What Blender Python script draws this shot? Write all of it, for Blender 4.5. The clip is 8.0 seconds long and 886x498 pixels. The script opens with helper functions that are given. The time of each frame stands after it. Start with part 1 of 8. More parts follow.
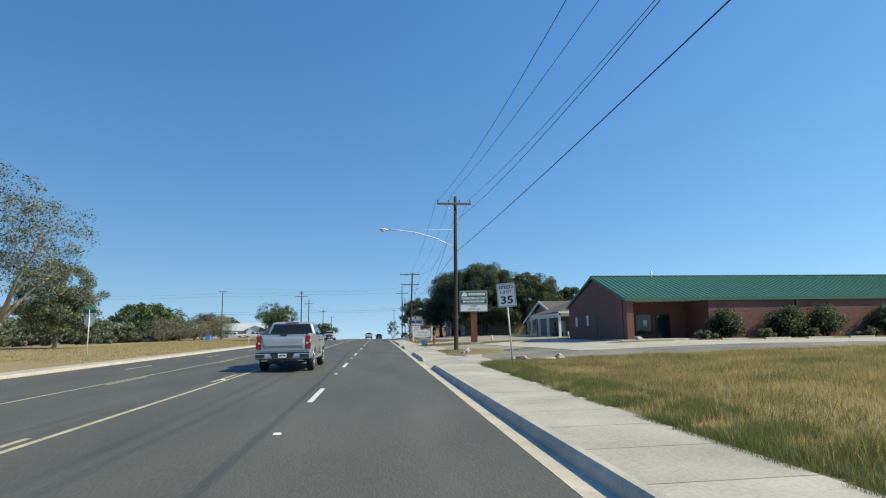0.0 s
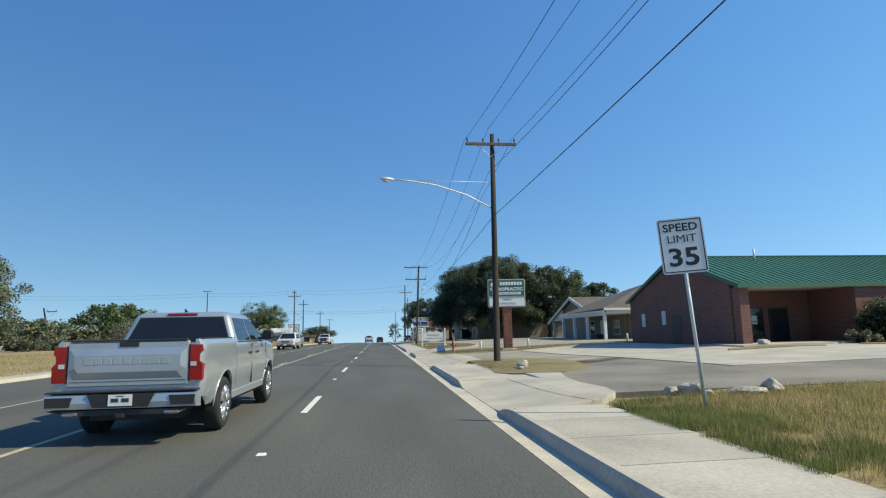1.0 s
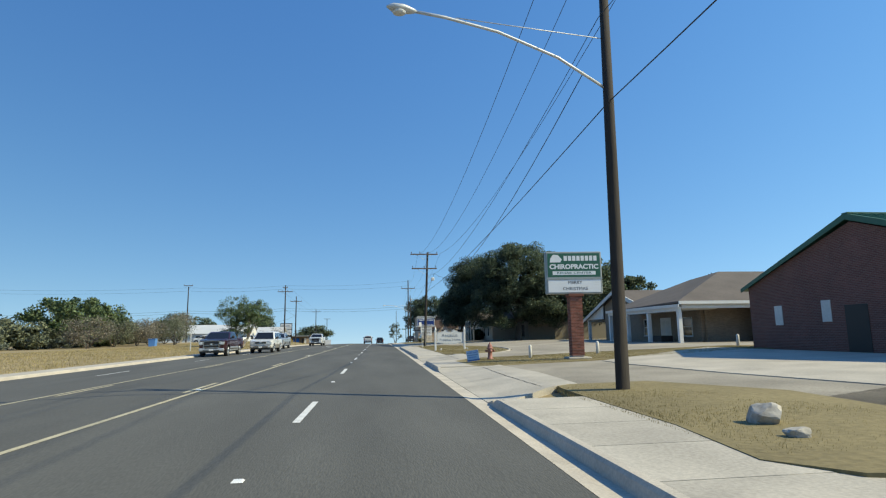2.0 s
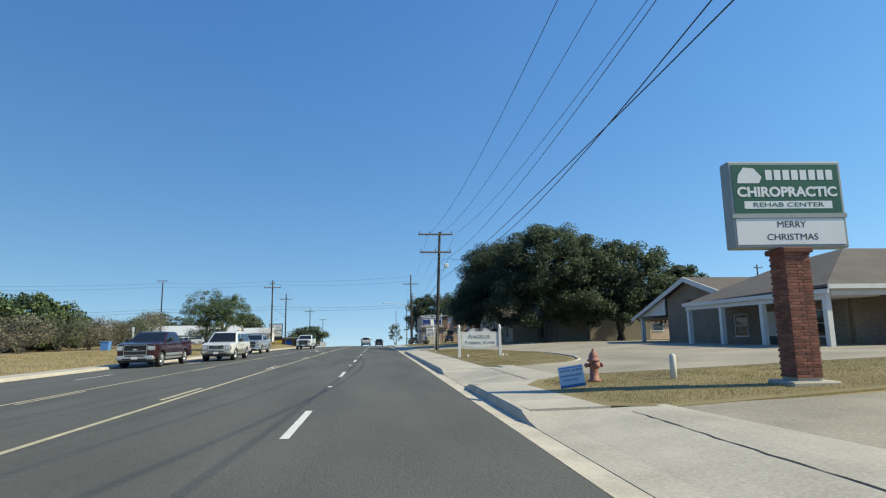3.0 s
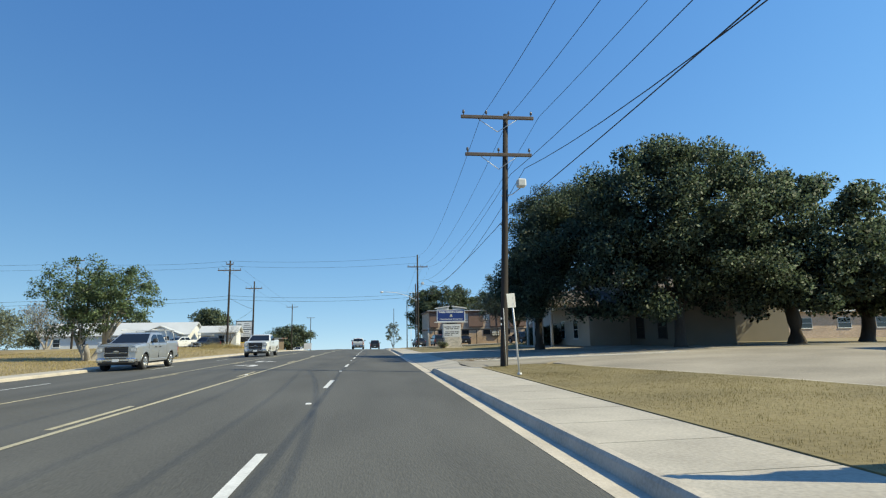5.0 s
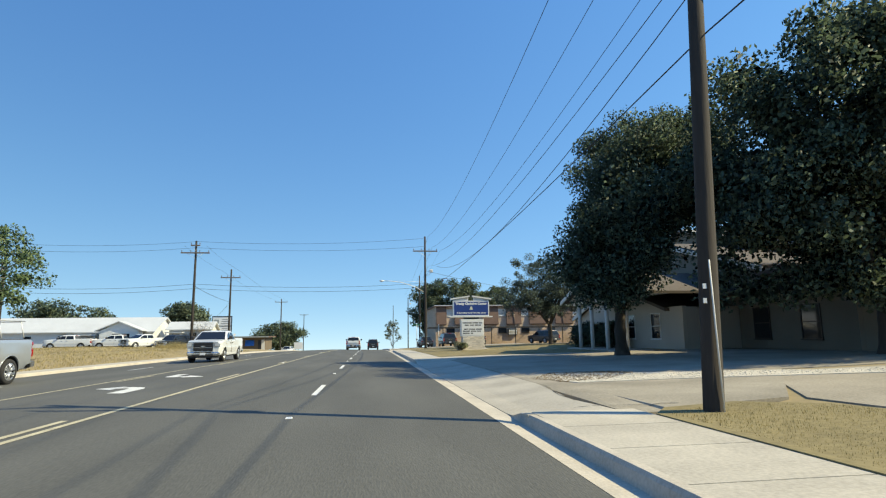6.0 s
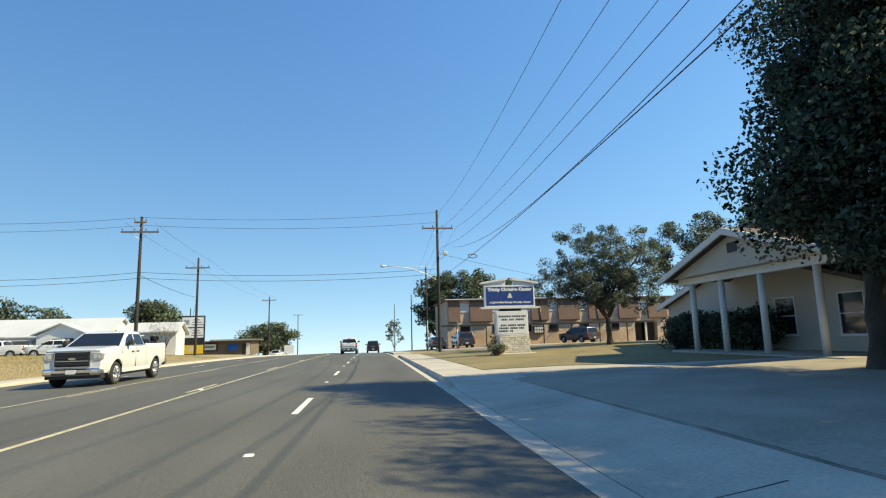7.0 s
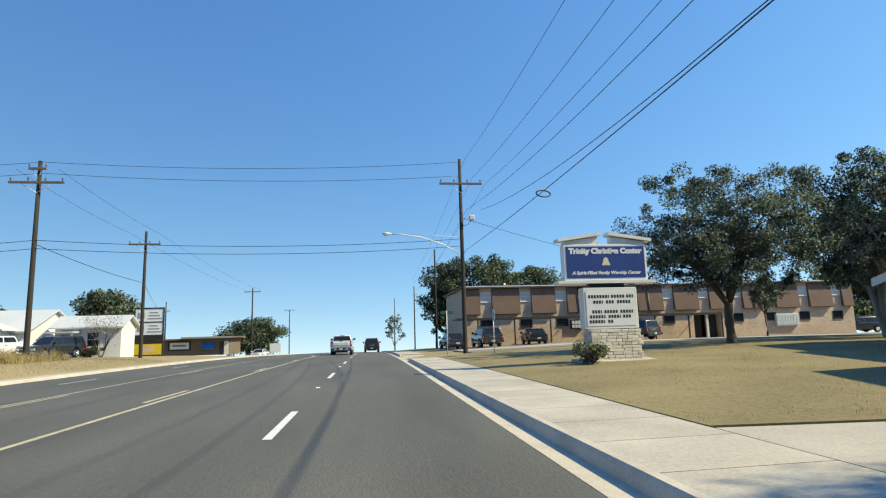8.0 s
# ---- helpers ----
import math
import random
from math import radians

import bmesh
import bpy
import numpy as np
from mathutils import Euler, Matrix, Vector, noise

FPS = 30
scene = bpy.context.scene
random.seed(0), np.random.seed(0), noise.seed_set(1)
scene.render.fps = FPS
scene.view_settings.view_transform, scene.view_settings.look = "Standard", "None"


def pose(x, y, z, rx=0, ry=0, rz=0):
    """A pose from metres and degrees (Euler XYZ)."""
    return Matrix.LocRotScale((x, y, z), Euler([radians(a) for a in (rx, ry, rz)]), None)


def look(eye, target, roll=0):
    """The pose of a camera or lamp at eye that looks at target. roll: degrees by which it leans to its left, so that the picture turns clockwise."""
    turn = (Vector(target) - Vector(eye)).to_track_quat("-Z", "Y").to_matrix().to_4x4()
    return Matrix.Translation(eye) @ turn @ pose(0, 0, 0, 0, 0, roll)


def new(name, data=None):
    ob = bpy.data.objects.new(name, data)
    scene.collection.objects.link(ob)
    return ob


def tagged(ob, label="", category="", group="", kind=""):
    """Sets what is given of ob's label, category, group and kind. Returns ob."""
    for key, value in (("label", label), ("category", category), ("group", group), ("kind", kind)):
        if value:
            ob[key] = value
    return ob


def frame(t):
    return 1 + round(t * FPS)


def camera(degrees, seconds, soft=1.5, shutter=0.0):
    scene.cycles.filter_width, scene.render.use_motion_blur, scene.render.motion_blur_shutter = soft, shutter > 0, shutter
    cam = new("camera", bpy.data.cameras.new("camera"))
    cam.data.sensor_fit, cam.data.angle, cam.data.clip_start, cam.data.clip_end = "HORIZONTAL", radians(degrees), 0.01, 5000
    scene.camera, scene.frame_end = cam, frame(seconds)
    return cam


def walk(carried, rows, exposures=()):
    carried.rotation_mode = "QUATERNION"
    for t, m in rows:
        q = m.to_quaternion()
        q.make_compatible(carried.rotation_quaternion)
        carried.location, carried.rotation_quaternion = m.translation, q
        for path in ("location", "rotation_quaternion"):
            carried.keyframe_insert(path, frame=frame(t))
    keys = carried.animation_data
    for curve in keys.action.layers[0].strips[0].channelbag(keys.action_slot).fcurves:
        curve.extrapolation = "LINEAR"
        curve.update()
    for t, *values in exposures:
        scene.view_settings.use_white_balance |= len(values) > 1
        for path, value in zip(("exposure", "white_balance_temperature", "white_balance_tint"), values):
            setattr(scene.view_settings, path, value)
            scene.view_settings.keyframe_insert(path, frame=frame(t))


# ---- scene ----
cam = camera(76.0, 8.0, soft=1.2)
PATH = [
    (0, (1.49, -13.015, 1.525), (1.717, -11.048, 1.808), -0.9),
    (0.5, (1.483, -6.25, 1.511), (1.712, -4.285, 1.8), -1.3),
    (1, (1.463, 0.562, 1.494), (1.689, 2.528, 1.786), -1.2),
    (1.5, (1.436, 7.395, 1.483), (1.66, 9.36, 1.776), -0.9),
    (3, (1.302, 28.115, 1.412), (1.532, 30.079, 1.711), -1.0),
    (3.5, (1.299, 35.151, 1.407), (1.54, 37.114, 1.707), -1.5),
    (4, (1.309, 42.27, 1.395), (1.548, 44.232, 1.695), -1.4),
    (4.5, (1.311, 49.471, 1.378), (1.552, 51.433, 1.68), -1.2),
    (6, (1.322, 71.366, 1.275), (1.573, 73.328, 1.574), -0.7),
    (6.5, (1.399, 78.782, 1.276), (1.652, 80.744, 1.575), -1.2),
    (7, (1.443, 86.263, 1.243), (1.697, 88.224, 1.542), -1.5),
    (7.5, (1.445, 93.821, 1.196), (1.709, 95.781, 1.492), -1.7),
    (8, (1.404, 101.425, 1.156), (1.665, 103.387, 1.445), -1.6),
]
walk(cam, [(t, look(eye, target, roll)) for t, eye, target, roll in PATH],
     exposures=((0, 0.23, 7150, 0.0), (4.5, 0.23, 7150, 0.0), (5.6, 0.49, 7500, 0.0), (6.0, 0.54, 7700, 0.0), (6.6, 0.62, 8000, 0.0), (7.1, 0.66, 8350, 0.0), (7.6, 0.63, 8300, 0.0), (8.0, 0.51, 7650, 0.0)))

# ---- world, sun and exposure ----
SUN_EL, SUN_DIR = radians(41), Vector((0.955, -0.297, 0)).normalized()
world = bpy.data.worlds.new("world")
scene.world = world
world.use_nodes = True
sky_tree = world.node_tree
sky = sky_tree.nodes.new("ShaderNodeTexSky")
sky.sky_type, sky.sun_disc = "NISHITA", False
sky.sun_elevation, sky.sun_rotation = SUN_EL, math.atan2(SUN_DIR.x, SUN_DIR.y)
sky.altitude, sky.air_density, sky.dust_density, sky.ozone_density = 3000, 1.1, 0.2, 2.5
way = sky_tree.nodes.new("ShaderNodeTexCoord")
lift_up, unit = sky_tree.nodes.new("ShaderNodeVectorMath"), sky_tree.nodes.new("ShaderNodeVectorMath")
lift_up.operation, unit.operation = "ADD", "NORMALIZE"
lift_up.inputs[1].default_value = (0, 0, 0.105)
sky_tree.links.new(way.outputs["Generated"], lift_up.inputs[0])
sky_tree.links.new(lift_up.outputs[0], unit.inputs[0])
sky_tree.links.new(unit.outputs[0], sky.inputs[0])
clear = sky_tree.nodes.new("ShaderNodeHueSaturation")
clear.inputs["Saturation"].default_value, clear.inputs["Value"].default_value = 1.17, 1.23
sky_tree.links.new(sky.outputs[0], clear.inputs["Color"])
apart, joined = sky_tree.nodes.new("ShaderNodeSeparateColor"), sky_tree.nodes.new("ShaderNodeCombineColor")
sky_tree.links.new(clear.outputs[0], apart.inputs[0])
for channel, power, gain in ((0, 0.95, 0.96), (1, 0.74, 1.21), (2, 0.44, 2.38)):
    bend, scale_up = sky_tree.nodes.new("ShaderNodeMath"), sky_tree.nodes.new("ShaderNodeMath")
    bend.operation, scale_up.operation = "POWER", "MULTIPLY"
    bend.inputs[1].default_value, scale_up.inputs[1].default_value = power, gain
    sky_tree.links.new(apart.outputs[channel], bend.inputs[0])
    sky_tree.links.new(bend.outputs[0], scale_up.inputs[0])
    sky_tree.links.new(scale_up.outputs[0], joined.inputs[channel])
# the sky pales towards the sun's side
lean_to, bright_side, glow = sky_tree.nodes.new("ShaderNodeVectorMath"), sky_tree.nodes.new("ShaderNodeMath"), sky_tree.nodes.new("ShaderNodeVectorMath")
lean_to.operation, bright_side.operation, glow.operation = "DOT_PRODUCT", "MULTIPLY_ADD", "SCALE"
lean_to.inputs[1].default_value = SUN_DIR
bright_side.inputs[1].default_value, bright_side.inputs[2].default_value = 0.24, 1.05
sky_tree.links.new(way.outputs["Generated"], lean_to.inputs[0])
sky_tree.links.new(lean_to.outputs["Value"], bright_side.inputs[0])
sky_tree.links.new(joined.outputs[0], glow.inputs[0])
sky_tree.links.new(bright_side.outputs[0], glow.inputs["Scale"])
sky_tree.links.new(glow.outputs[0], sky_tree.nodes["Background"].inputs[0])
sky_tree.nodes["Background"].inputs[1].default_value = 0.145
sun = new("sun", bpy.data.lights.new("sun", "SUN"))
sun.data.energy, sun.data.angle, sun.data.color = 4.8, radians(0.7), (1.0, 0.905, 0.70)
sun.matrix_world = look((0, 0, 60), Vector((0, 0, 60)) - (SUN_DIR * math.cos(SUN_EL) + Vector((0, 0, math.sin(SUN_EL)))))


# ---- materials ----
def surf(name, colour, rough=0.7, metal=0.0, vary=0.25, coarse=0.6, fine=14.0, bump=0.25, grit=None, per_object=0.0,
         tint=None, stretch=(1, 1, 1), spread=0.5, island=0.0):
    """A surface with stains at the scale `coarse` and grain at the scale `fine` (per metre)."""
    m = bpy.data.materials.new(name)
    m.use_nodes = True
    nt = m.node_tree
    b = nt.nodes["Principled BSDF"]
    b.inputs["Roughness"].default_value, b.inputs["Metallic"].default_value = rough, metal
    pos = nt.nodes.new("ShaderNodeNewGeometry")
    mp = nt.nodes.new("ShaderNodeMapping")
    mp.inputs["Scale"].default_value = stretch
    nt.links.new(pos.outputs["Position"], mp.inputs["Vector"])
    n1, n2 = nt.nodes.new("ShaderNodeTexNoise"), nt.nodes.new("ShaderNodeTexNoise")
    n1.inputs["Scale"].default_value, n2.inputs["Scale"].default_value = coarse, fine
    n1.inputs["Detail"].default_value, n2.inputs["Detail"].default_value = 6, 5
    for n in (n1, n2):
        nt.links.new(mp.outputs[0], n.inputs["Vector"])
    ramp = nt.nodes.new("ShaderNodeValToRGB")
    lo = tuple(c * (1 - vary) for c in colour)
    hi = tint or tuple(min(1, c * (1 + vary)) for c in colour)
    ramp.color_ramp.elements[0].position, ramp.color_ramp.elements[1].position = 0.5 - spread / 2, 0.5 + spread / 2
    ramp.color_ramp.elements[0].color, ramp.color_ramp.elements[1].color = (*lo, 1), (*hi, 1)
    mixf = nt.nodes.new("ShaderNodeMath")
    mixf.operation = "MULTIPLY_ADD"
    mixf.inputs[1].default_value = 0.55
    half = nt.nodes.new("ShaderNodeMath")
    half.operation = "MULTIPLY"
    half.inputs[1].default_value = 0.45
    nt.links.new(n2.outputs[0], half.inputs[0])
    nt.links.new(n1.outputs[0], mixf.inputs[0])
    nt.links.new(half.outputs[0], mixf.inputs[2])
    nt.links.new(mixf.outputs[0], ramp.inputs[0])
    out = ramp.outputs[0]
    if per_object or island:
        hsv = nt.nodes.new("ShaderNodeHueSaturation")
        if island:
            rnd = pos.outputs["Random Per Island"]
        else:
            rnd = nt.nodes.new("ShaderNodeObjectInfo").outputs["Random"]
        mr = nt.nodes.new("ShaderNodeMapRange")
        k = per_object or island
        mr.inputs[3].default_value, mr.inputs[4].default_value = 1 - k, 1 + k
        nt.links.new(rnd, mr.inputs[0])
        nt.links.new(mr.outputs[0], hsv.inputs["Value"])
        nt.links.new(out, hsv.inputs["Color"])
        out = hsv.outputs[0]
    nt.links.new(out, b.inputs["Base Color"])
    if bump:
        bp = nt.nodes.new("ShaderNodeBump")
        bp.inputs["Strength"].default_value, bp.inputs["Distance"].default_value = bump, 0.02
        nt.links.new(n2.outputs[0], bp.inputs["Height"])
        nt.links.new(bp.outputs[0], b.inputs["Normal"])
    return m


def brickwork(name, brick_colour, mortar, width=0.203, course=0.0677):
    """Running-bond brick on a wall, laid along the wall whichever way it faces."""
    m = surf(name, brick_colour, 0.85, vary=0.3, coarse=0.8, fine=30, bump=0)
    nt = m.node_tree
    b = nt.nodes["Principled BSDF"]
    old = b.inputs["Base Color"].links[0].from_socket
    pos = nt.nodes.new("ShaderNodeNewGeometry")
    sep, com = nt.nodes.new("ShaderNodeSeparateXYZ"), nt.nodes.new("ShaderNodeCombineXYZ")
    nt.links.new(pos.outputs["Position"], sep.inputs[0])
    add = nt.nodes.new("ShaderNodeMath")
    nt.links.new(sep.outputs[0], add.inputs[0])
    nt.links.new(sep.outputs[1], add.inputs[1])
    nt.links.new(add.outputs[0], com.inputs[0])
    nt.links.new(sep.outputs[2], com.inputs[1])
    br = nt.nodes.new("ShaderNodeTexBrick")
    br.inputs["Scale"].default_value = 1.0
    br.inputs["Brick Width"].default_value, br.inputs["Row Height"].default_value = width, course
    br.inputs["Mortar Size"].default_value = 0.006
    nt.links.new(com.outputs[0], br.inputs["Vector"])
    dark = nt.nodes.new("ShaderNodeMix")
    dark.data_type, dark.blend_type = "RGBA", "MULTIPLY"
    dark.inputs[0].default_value = 1
    nt.links.new(old, dark.inputs[6])
    dark.inputs[7].default_value = (0.72, 0.70, 0.70, 1)
    nt.links.new(old, br.inputs["Color1"])
    nt.links.new(dark.outputs[2], br.inputs["Color2"])
    br.inputs["Mortar"].default_value = (*mortar, 1)
    nt.links.new(br.outputs[0], b.inputs["Base Color"])
    bp = nt.nodes.new("ShaderNodeBump")
    bp.inputs["Strength"].default_value, bp.inputs["Distance"].default_value, bp.invert = 0.6, 0.01, True
    nt.links.new(br.outputs[1], bp.inputs["Height"])
    nt.links.new(bp.outputs[0], b.inputs["Normal"])
    return m


def glass(name, colour=(0.02, 0.025, 0.03), rough=0.05):
    m = bpy.data.materials.new(name)
    m.use_nodes = True
    b = m.node_tree.nodes["Principled BSDF"]
    b.inputs["Base Color"].default_value, b.inputs["Roughness"].default_value = (*colour, 1), rough
    b.inputs["IOR"].default_value = 1.5
    return m


ASPHALT = surf("asphalt", (0.089, 0.088, 0.079), 0.88, vary=0.36, coarse=0.6, fine=46, bump=0.4, stretch=(1, 0.22, 1), spread=0.42)
LOT = surf("parking_asphalt", (0.19, 0.172, 0.143), 0.9, vary=0.45, coarse=0.4, fine=25, bump=0.3, tint=(0.30, 0.27, 0.225), spread=0.36)
DUSTY = surf("dusty_driveway", (0.27, 0.24, 0.19), 0.92, vary=0.35, coarse=0.5, fine=20, bump=0.3, tint=(0.38, 0.34, 0.275), spread=0.36)
CONCRETE = surf("concrete", (0.46, 0.42, 0.355), 0.88, vary=0.34, coarse=0.7, fine=22, bump=0.2, per_object=0.07, spread=0.36, tint=(0.52, 0.475, 0.40))
KERB = surf("kerb_concrete", (0.45, 0.405, 0.34), 0.9, vary=0.34, coarse=1.2, fine=26, bump=0.25)
GRAVEL = surf("pale_caliche", (0.52, 0.48, 0.41), 0.95, vary=0.35, coarse=1.2, fine=24, bump=0.8)
FORECOURT = surf("forecourt_asphalt", (0.29, 0.255, 0.20), 0.92, vary=0.36, coarse=0.28, fine=22, bump=0.3, tint=(0.42, 0.37, 0.295), spread=0.36)
LAWN = surf("dry_lawn", (0.225, 0.18, 0.08), 0.95, vary=0.5, coarse=0.3, fine=9, bump=0.6, tint=(0.31, 0.25, 0.12))
FIELD = surf("field_ground", (0.32, 0.25, 0.125), 0.95, vary=0.4, coarse=0.15, fine=7, bump=0.7, tint=(0.36, 0.28, 0.15))
GREEN_BLADE = surf("green_weed_blade", (0.15, 0.21, 0.06), 0.8, vary=0.45, coarse=0.5, fine=3, bump=0, island=0.3, tint=(0.24, 0.26, 0.09))
STRAW = surf("dry_grass_blade", (0.46, 0.375, 0.165), 0.8, vary=0.4, coarse=0.3, fine=3, bump=0, island=0.4, tint=(0.54, 0.43, 0.20), spread=0.3)
BLADE = surf("lawn_blade", (0.27, 0.22, 0.092), 0.85, vary=0.45, coarse=0.3, fine=3, bump=0, island=0.25, tint=(0.34, 0.28, 0.125))
WHITE_LINE = surf("white_road_paint", (0.62, 0.62, 0.60), 0.7, vary=0.25, coarse=4, fine=30, bump=0.2)
YELLOW_LINE = surf("yellow_road_paint", (0.45, 0.40, 0.27), 0.7, vary=0.4, coarse=3, fine=30, bump=0.2)
TAR = surf("tar_seal", (0.035, 0.032, 0.028), 0.95, vary=0.3, coarse=3, fine=20)
POLE_WOOD = surf("creosote_pole_wood", (0.031, 0.025, 0.021), 0.9, vary=0.45, coarse=1.2, fine=18, bump=0.5, stretch=(1, 1, 0.1))
ARM_WOOD = surf("crossarm_wood", (0.13, 0.10, 0.08), 0.9, vary=0.35, coarse=2, fine=18, bump=0.4)
STEEL = surf("galvanised_steel", (0.58, 0.59, 0.59), 0.5, 0.3, vary=0.18, coarse=4, fine=30, bump=0.05)
CABLE = surf("black_cable", (0.02, 0.02, 0.022), 0.6, vary=0.1, bump=0)
PORCELAIN = surf("insulator", (0.12, 0.10, 0.09), 0.3, vary=0.2)
WHITE_PAINT = surf("white_paint", (0.66, 0.66, 0.64), 0.55, vary=0.12, coarse=1.0, fine=12, bump=0.06)
OFF_WHITE = surf("weathered_white", (0.62, 0.61, 0.57), 0.7, vary=0.18, coarse=0.8, fine=10, bump=0.1)
BLACK_PAINT = surf("black_paint", (0.015, 0.015, 0.016), 0.5, vary=0.1, bump=0.02)
RED_BRICK = brickwork("red_brick", (0.185, 0.072, 0.056), (0.22, 0.18, 0.16))
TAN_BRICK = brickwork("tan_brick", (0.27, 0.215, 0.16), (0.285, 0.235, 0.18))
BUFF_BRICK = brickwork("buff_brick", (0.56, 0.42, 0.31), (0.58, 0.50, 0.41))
PIECE_BRICK = surf("post_brick", (0.20, 0.075, 0.052), 0.85, vary=0.3, coarse=3, fine=40, bump=0.4, per_object=0.4)
MORTAR = surf("mortar", (0.42, 0.37, 0.32), 0.95, vary=0.2, coarse=3, fine=40)
LIMESTONE = surf("limestone_block", (0.60, 0.55, 0.47), 0.9, vary=0.22, coarse=2.5, fine=25, bump=0.5, per_object=0.2)
GREEN_ROOF = surf("green_metal_roof", (0.055, 0.165, 0.105), 0.45, 0.25, vary=0.15, coarse=0.3, fine=5, bump=0.03)
GREEN_TRIM = surf("green_metal_trim", (0.05, 0.13, 0.085), 0.5, 0.2, vary=0.12, bump=0.02)
SHINGLE = surf("brown_shingle", (0.115, 0.097, 0.085), 0.95, vary=0.32, coarse=0.5, fine=9, bump=0.5)
WHITE_ROOF = surf("white_metal_roof", (0.54, 0.55, 0.55), 0.5, 0.05, vary=0.14, coarse=0.4, fine=6, bump=0.03)
MANSARD = surf("brown_mansard_panel", (0.15, 0.094, 0.072), 0.8, vary=0.25, coarse=0.8, fine=12, bump=0.3)
DARK_TIMBER = surf("dark_stained_timber", (0.028, 0.023, 0.021), 0.8, vary=0.25, coarse=1.0, fine=14, bump=0.2)
# tan stucco darkened so that the oaks' deep shade is in its colour
HALL_SHADE_TAN = surf("shade_tan_stucco", (0.21, 0.19, 0.155), 0.9, vary=0.18, coarse=0.5, fine=30, bump=0.2)
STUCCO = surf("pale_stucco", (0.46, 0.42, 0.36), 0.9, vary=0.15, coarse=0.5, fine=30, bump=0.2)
WINDOW_GLASS = glass("dark_window_glass")
BRONZE = surf("bronze_frame", (0.05, 0.04, 0.035), 0.4, 0.5, vary=0.15, bump=0.02)
BLIND = surf("pale_window_blind", (0.50, 0.49, 0.46), 0.35, vary=0.12, coarse=2, fine=10, bump=0.02, stretch=(1, 1, 20))
LIVE_OAK = surf("live_oak_leaf", (0.10, 0.145, 0.088), 0.6, vary=0.4, coarse=0.4, fine=4, bump=0, island=0.5, tint=(0.15, 0.205, 0.13))
LAWN_OAK = surf("grey_oak_leaf", (0.13, 0.18, 0.145), 0.65, vary=0.4, coarse=0.4, fine=4, bump=0, island=0.45, tint=(0.18, 0.235, 0.19))
MESQUITE = surf("mesquite_leaf", (0.19, 0.26, 0.16), 0.6, vary=0.35, coarse=0.4, fine=4, bump=0, island=0.4, tint=(0.20, 0.30, 0.13))
GREY_LEAF = surf("grey_green_leaf", (0.17, 0.16, 0.10), 0.7, vary=0.35, coarse=0.4, fine=4, bump=0, island=0.4)
SILVER_LEAF = surf("silvery_twig_leaf", (0.23, 0.28, 0.21), 0.8, vary=0.35, coarse=0.4, fine=4, bump=0, island=0.4, tint=(0.29, 0.33, 0.26))
PALE_LEAF = surf("pale_dry_leaf", (0.36, 0.33, 0.26), 0.8, vary=0.35, coarse=0.4, fine=4, bump=0, island=0.4)
FAR_LEAF = surf("hedge_leaf", (0.145, 0.205, 0.13), 0.7, vary=0.3, coarse=0.3, fine=3, bump=0, island=0.35, tint=(0.20, 0.255, 0.17))
HACKBERRY = surf("hackberry_leaf", (0.16, 0.23, 0.10), 0.65, vary=0.35, coarse=0.3, fine=3, bump=0, island=0.4, tint=(0.22, 0.30, 0.14))
BRUSH_LEAF = surf("brush_leaf", (0.235, 0.29, 0.18), 0.8, vary=0.35, coarse=0.3, fine=3, bump=0, island=0.35, tint=(0.31, 0.33, 0.22))
BARK = surf("grey_bark", (0.12, 0.10, 0.08), 0.95, vary=0.4, coarse=3, fine=18, bump=0.8, stretch=(1, 1, 0.25))
OAK_BARK = surf("dark_oak_bark", (0.07, 0.058, 0.047), 0.95, vary=0.4, coarse=3, fine=18, bump=0.8, stretch=(1, 1, 0.25))
PALE_BARK = surf("pale_bark", (0.30, 0.275, 0.24), 0.95, vary=0.3, coarse=3, fine=18, bump=0.6, stretch=(1, 1, 0.25))


def let_light_through(m, share):
    """Thin leaves pass part of the light that strikes them."""
    nt = m.node_tree
    b = nt.nodes["Principled BSDF"]
    tr, mx = nt.nodes.new("ShaderNodeBsdfTranslucent"), nt.nodes.new("ShaderNodeMixShader")
    nt.links.new(b.inputs["Base Color"].links[0].from_socket, tr.inputs["Color"])
    mx.inputs[0].default_value = share
    nt.links.new(b.outputs[0], mx.inputs[1])
    nt.links.new(tr.outputs[0], mx.inputs[2])
    nt.links.new(mx.outputs[0], nt.nodes["Material Output"].inputs["Surface"])


for m in (LIVE_OAK, LAWN_OAK, MESQUITE, GREY_LEAF, SILVER_LEAF, PALE_LEAF, FAR_LEAF, BRUSH_LEAF, HACKBERRY, STRAW, BLADE, GREEN_BLADE):
    let_light_through(m, 0.45)
ROCK = surf("white_rock", (0.40, 0.37, 0.32), 0.9, vary=0.45, coarse=3, fine=12, bump=0.6)


# ---- small building helpers ----
def link_mesh(name, bm, material, parent=None, label=""):
    me = bpy.data.meshes.new(name)
    bmesh.ops.recalc_face_normals(bm, faces=bm.faces)
    bm.to_mesh(me)
    bm.free()
    if material:
        me.materials.append(material)
    ob = new(name, me)
    if parent:
        ob.parent = parent
    if label:
        tagged(ob, label)
    return ob


def part(name, bm, material, parent, label=""):
    return link_mesh(name, bm, material, parent, label)


def pydata(name, verts, faces, material, parent=None, smooth=False):
    me = bpy.data.meshes.new(name)
    me.from_pydata(verts, [], faces)
    me.update()
    if material:
        me.materials.append(material)
    if smooth:
        me.shade_smooth()
    ob = new(name, me)
    if parent:
        ob.parent = parent
    return ob


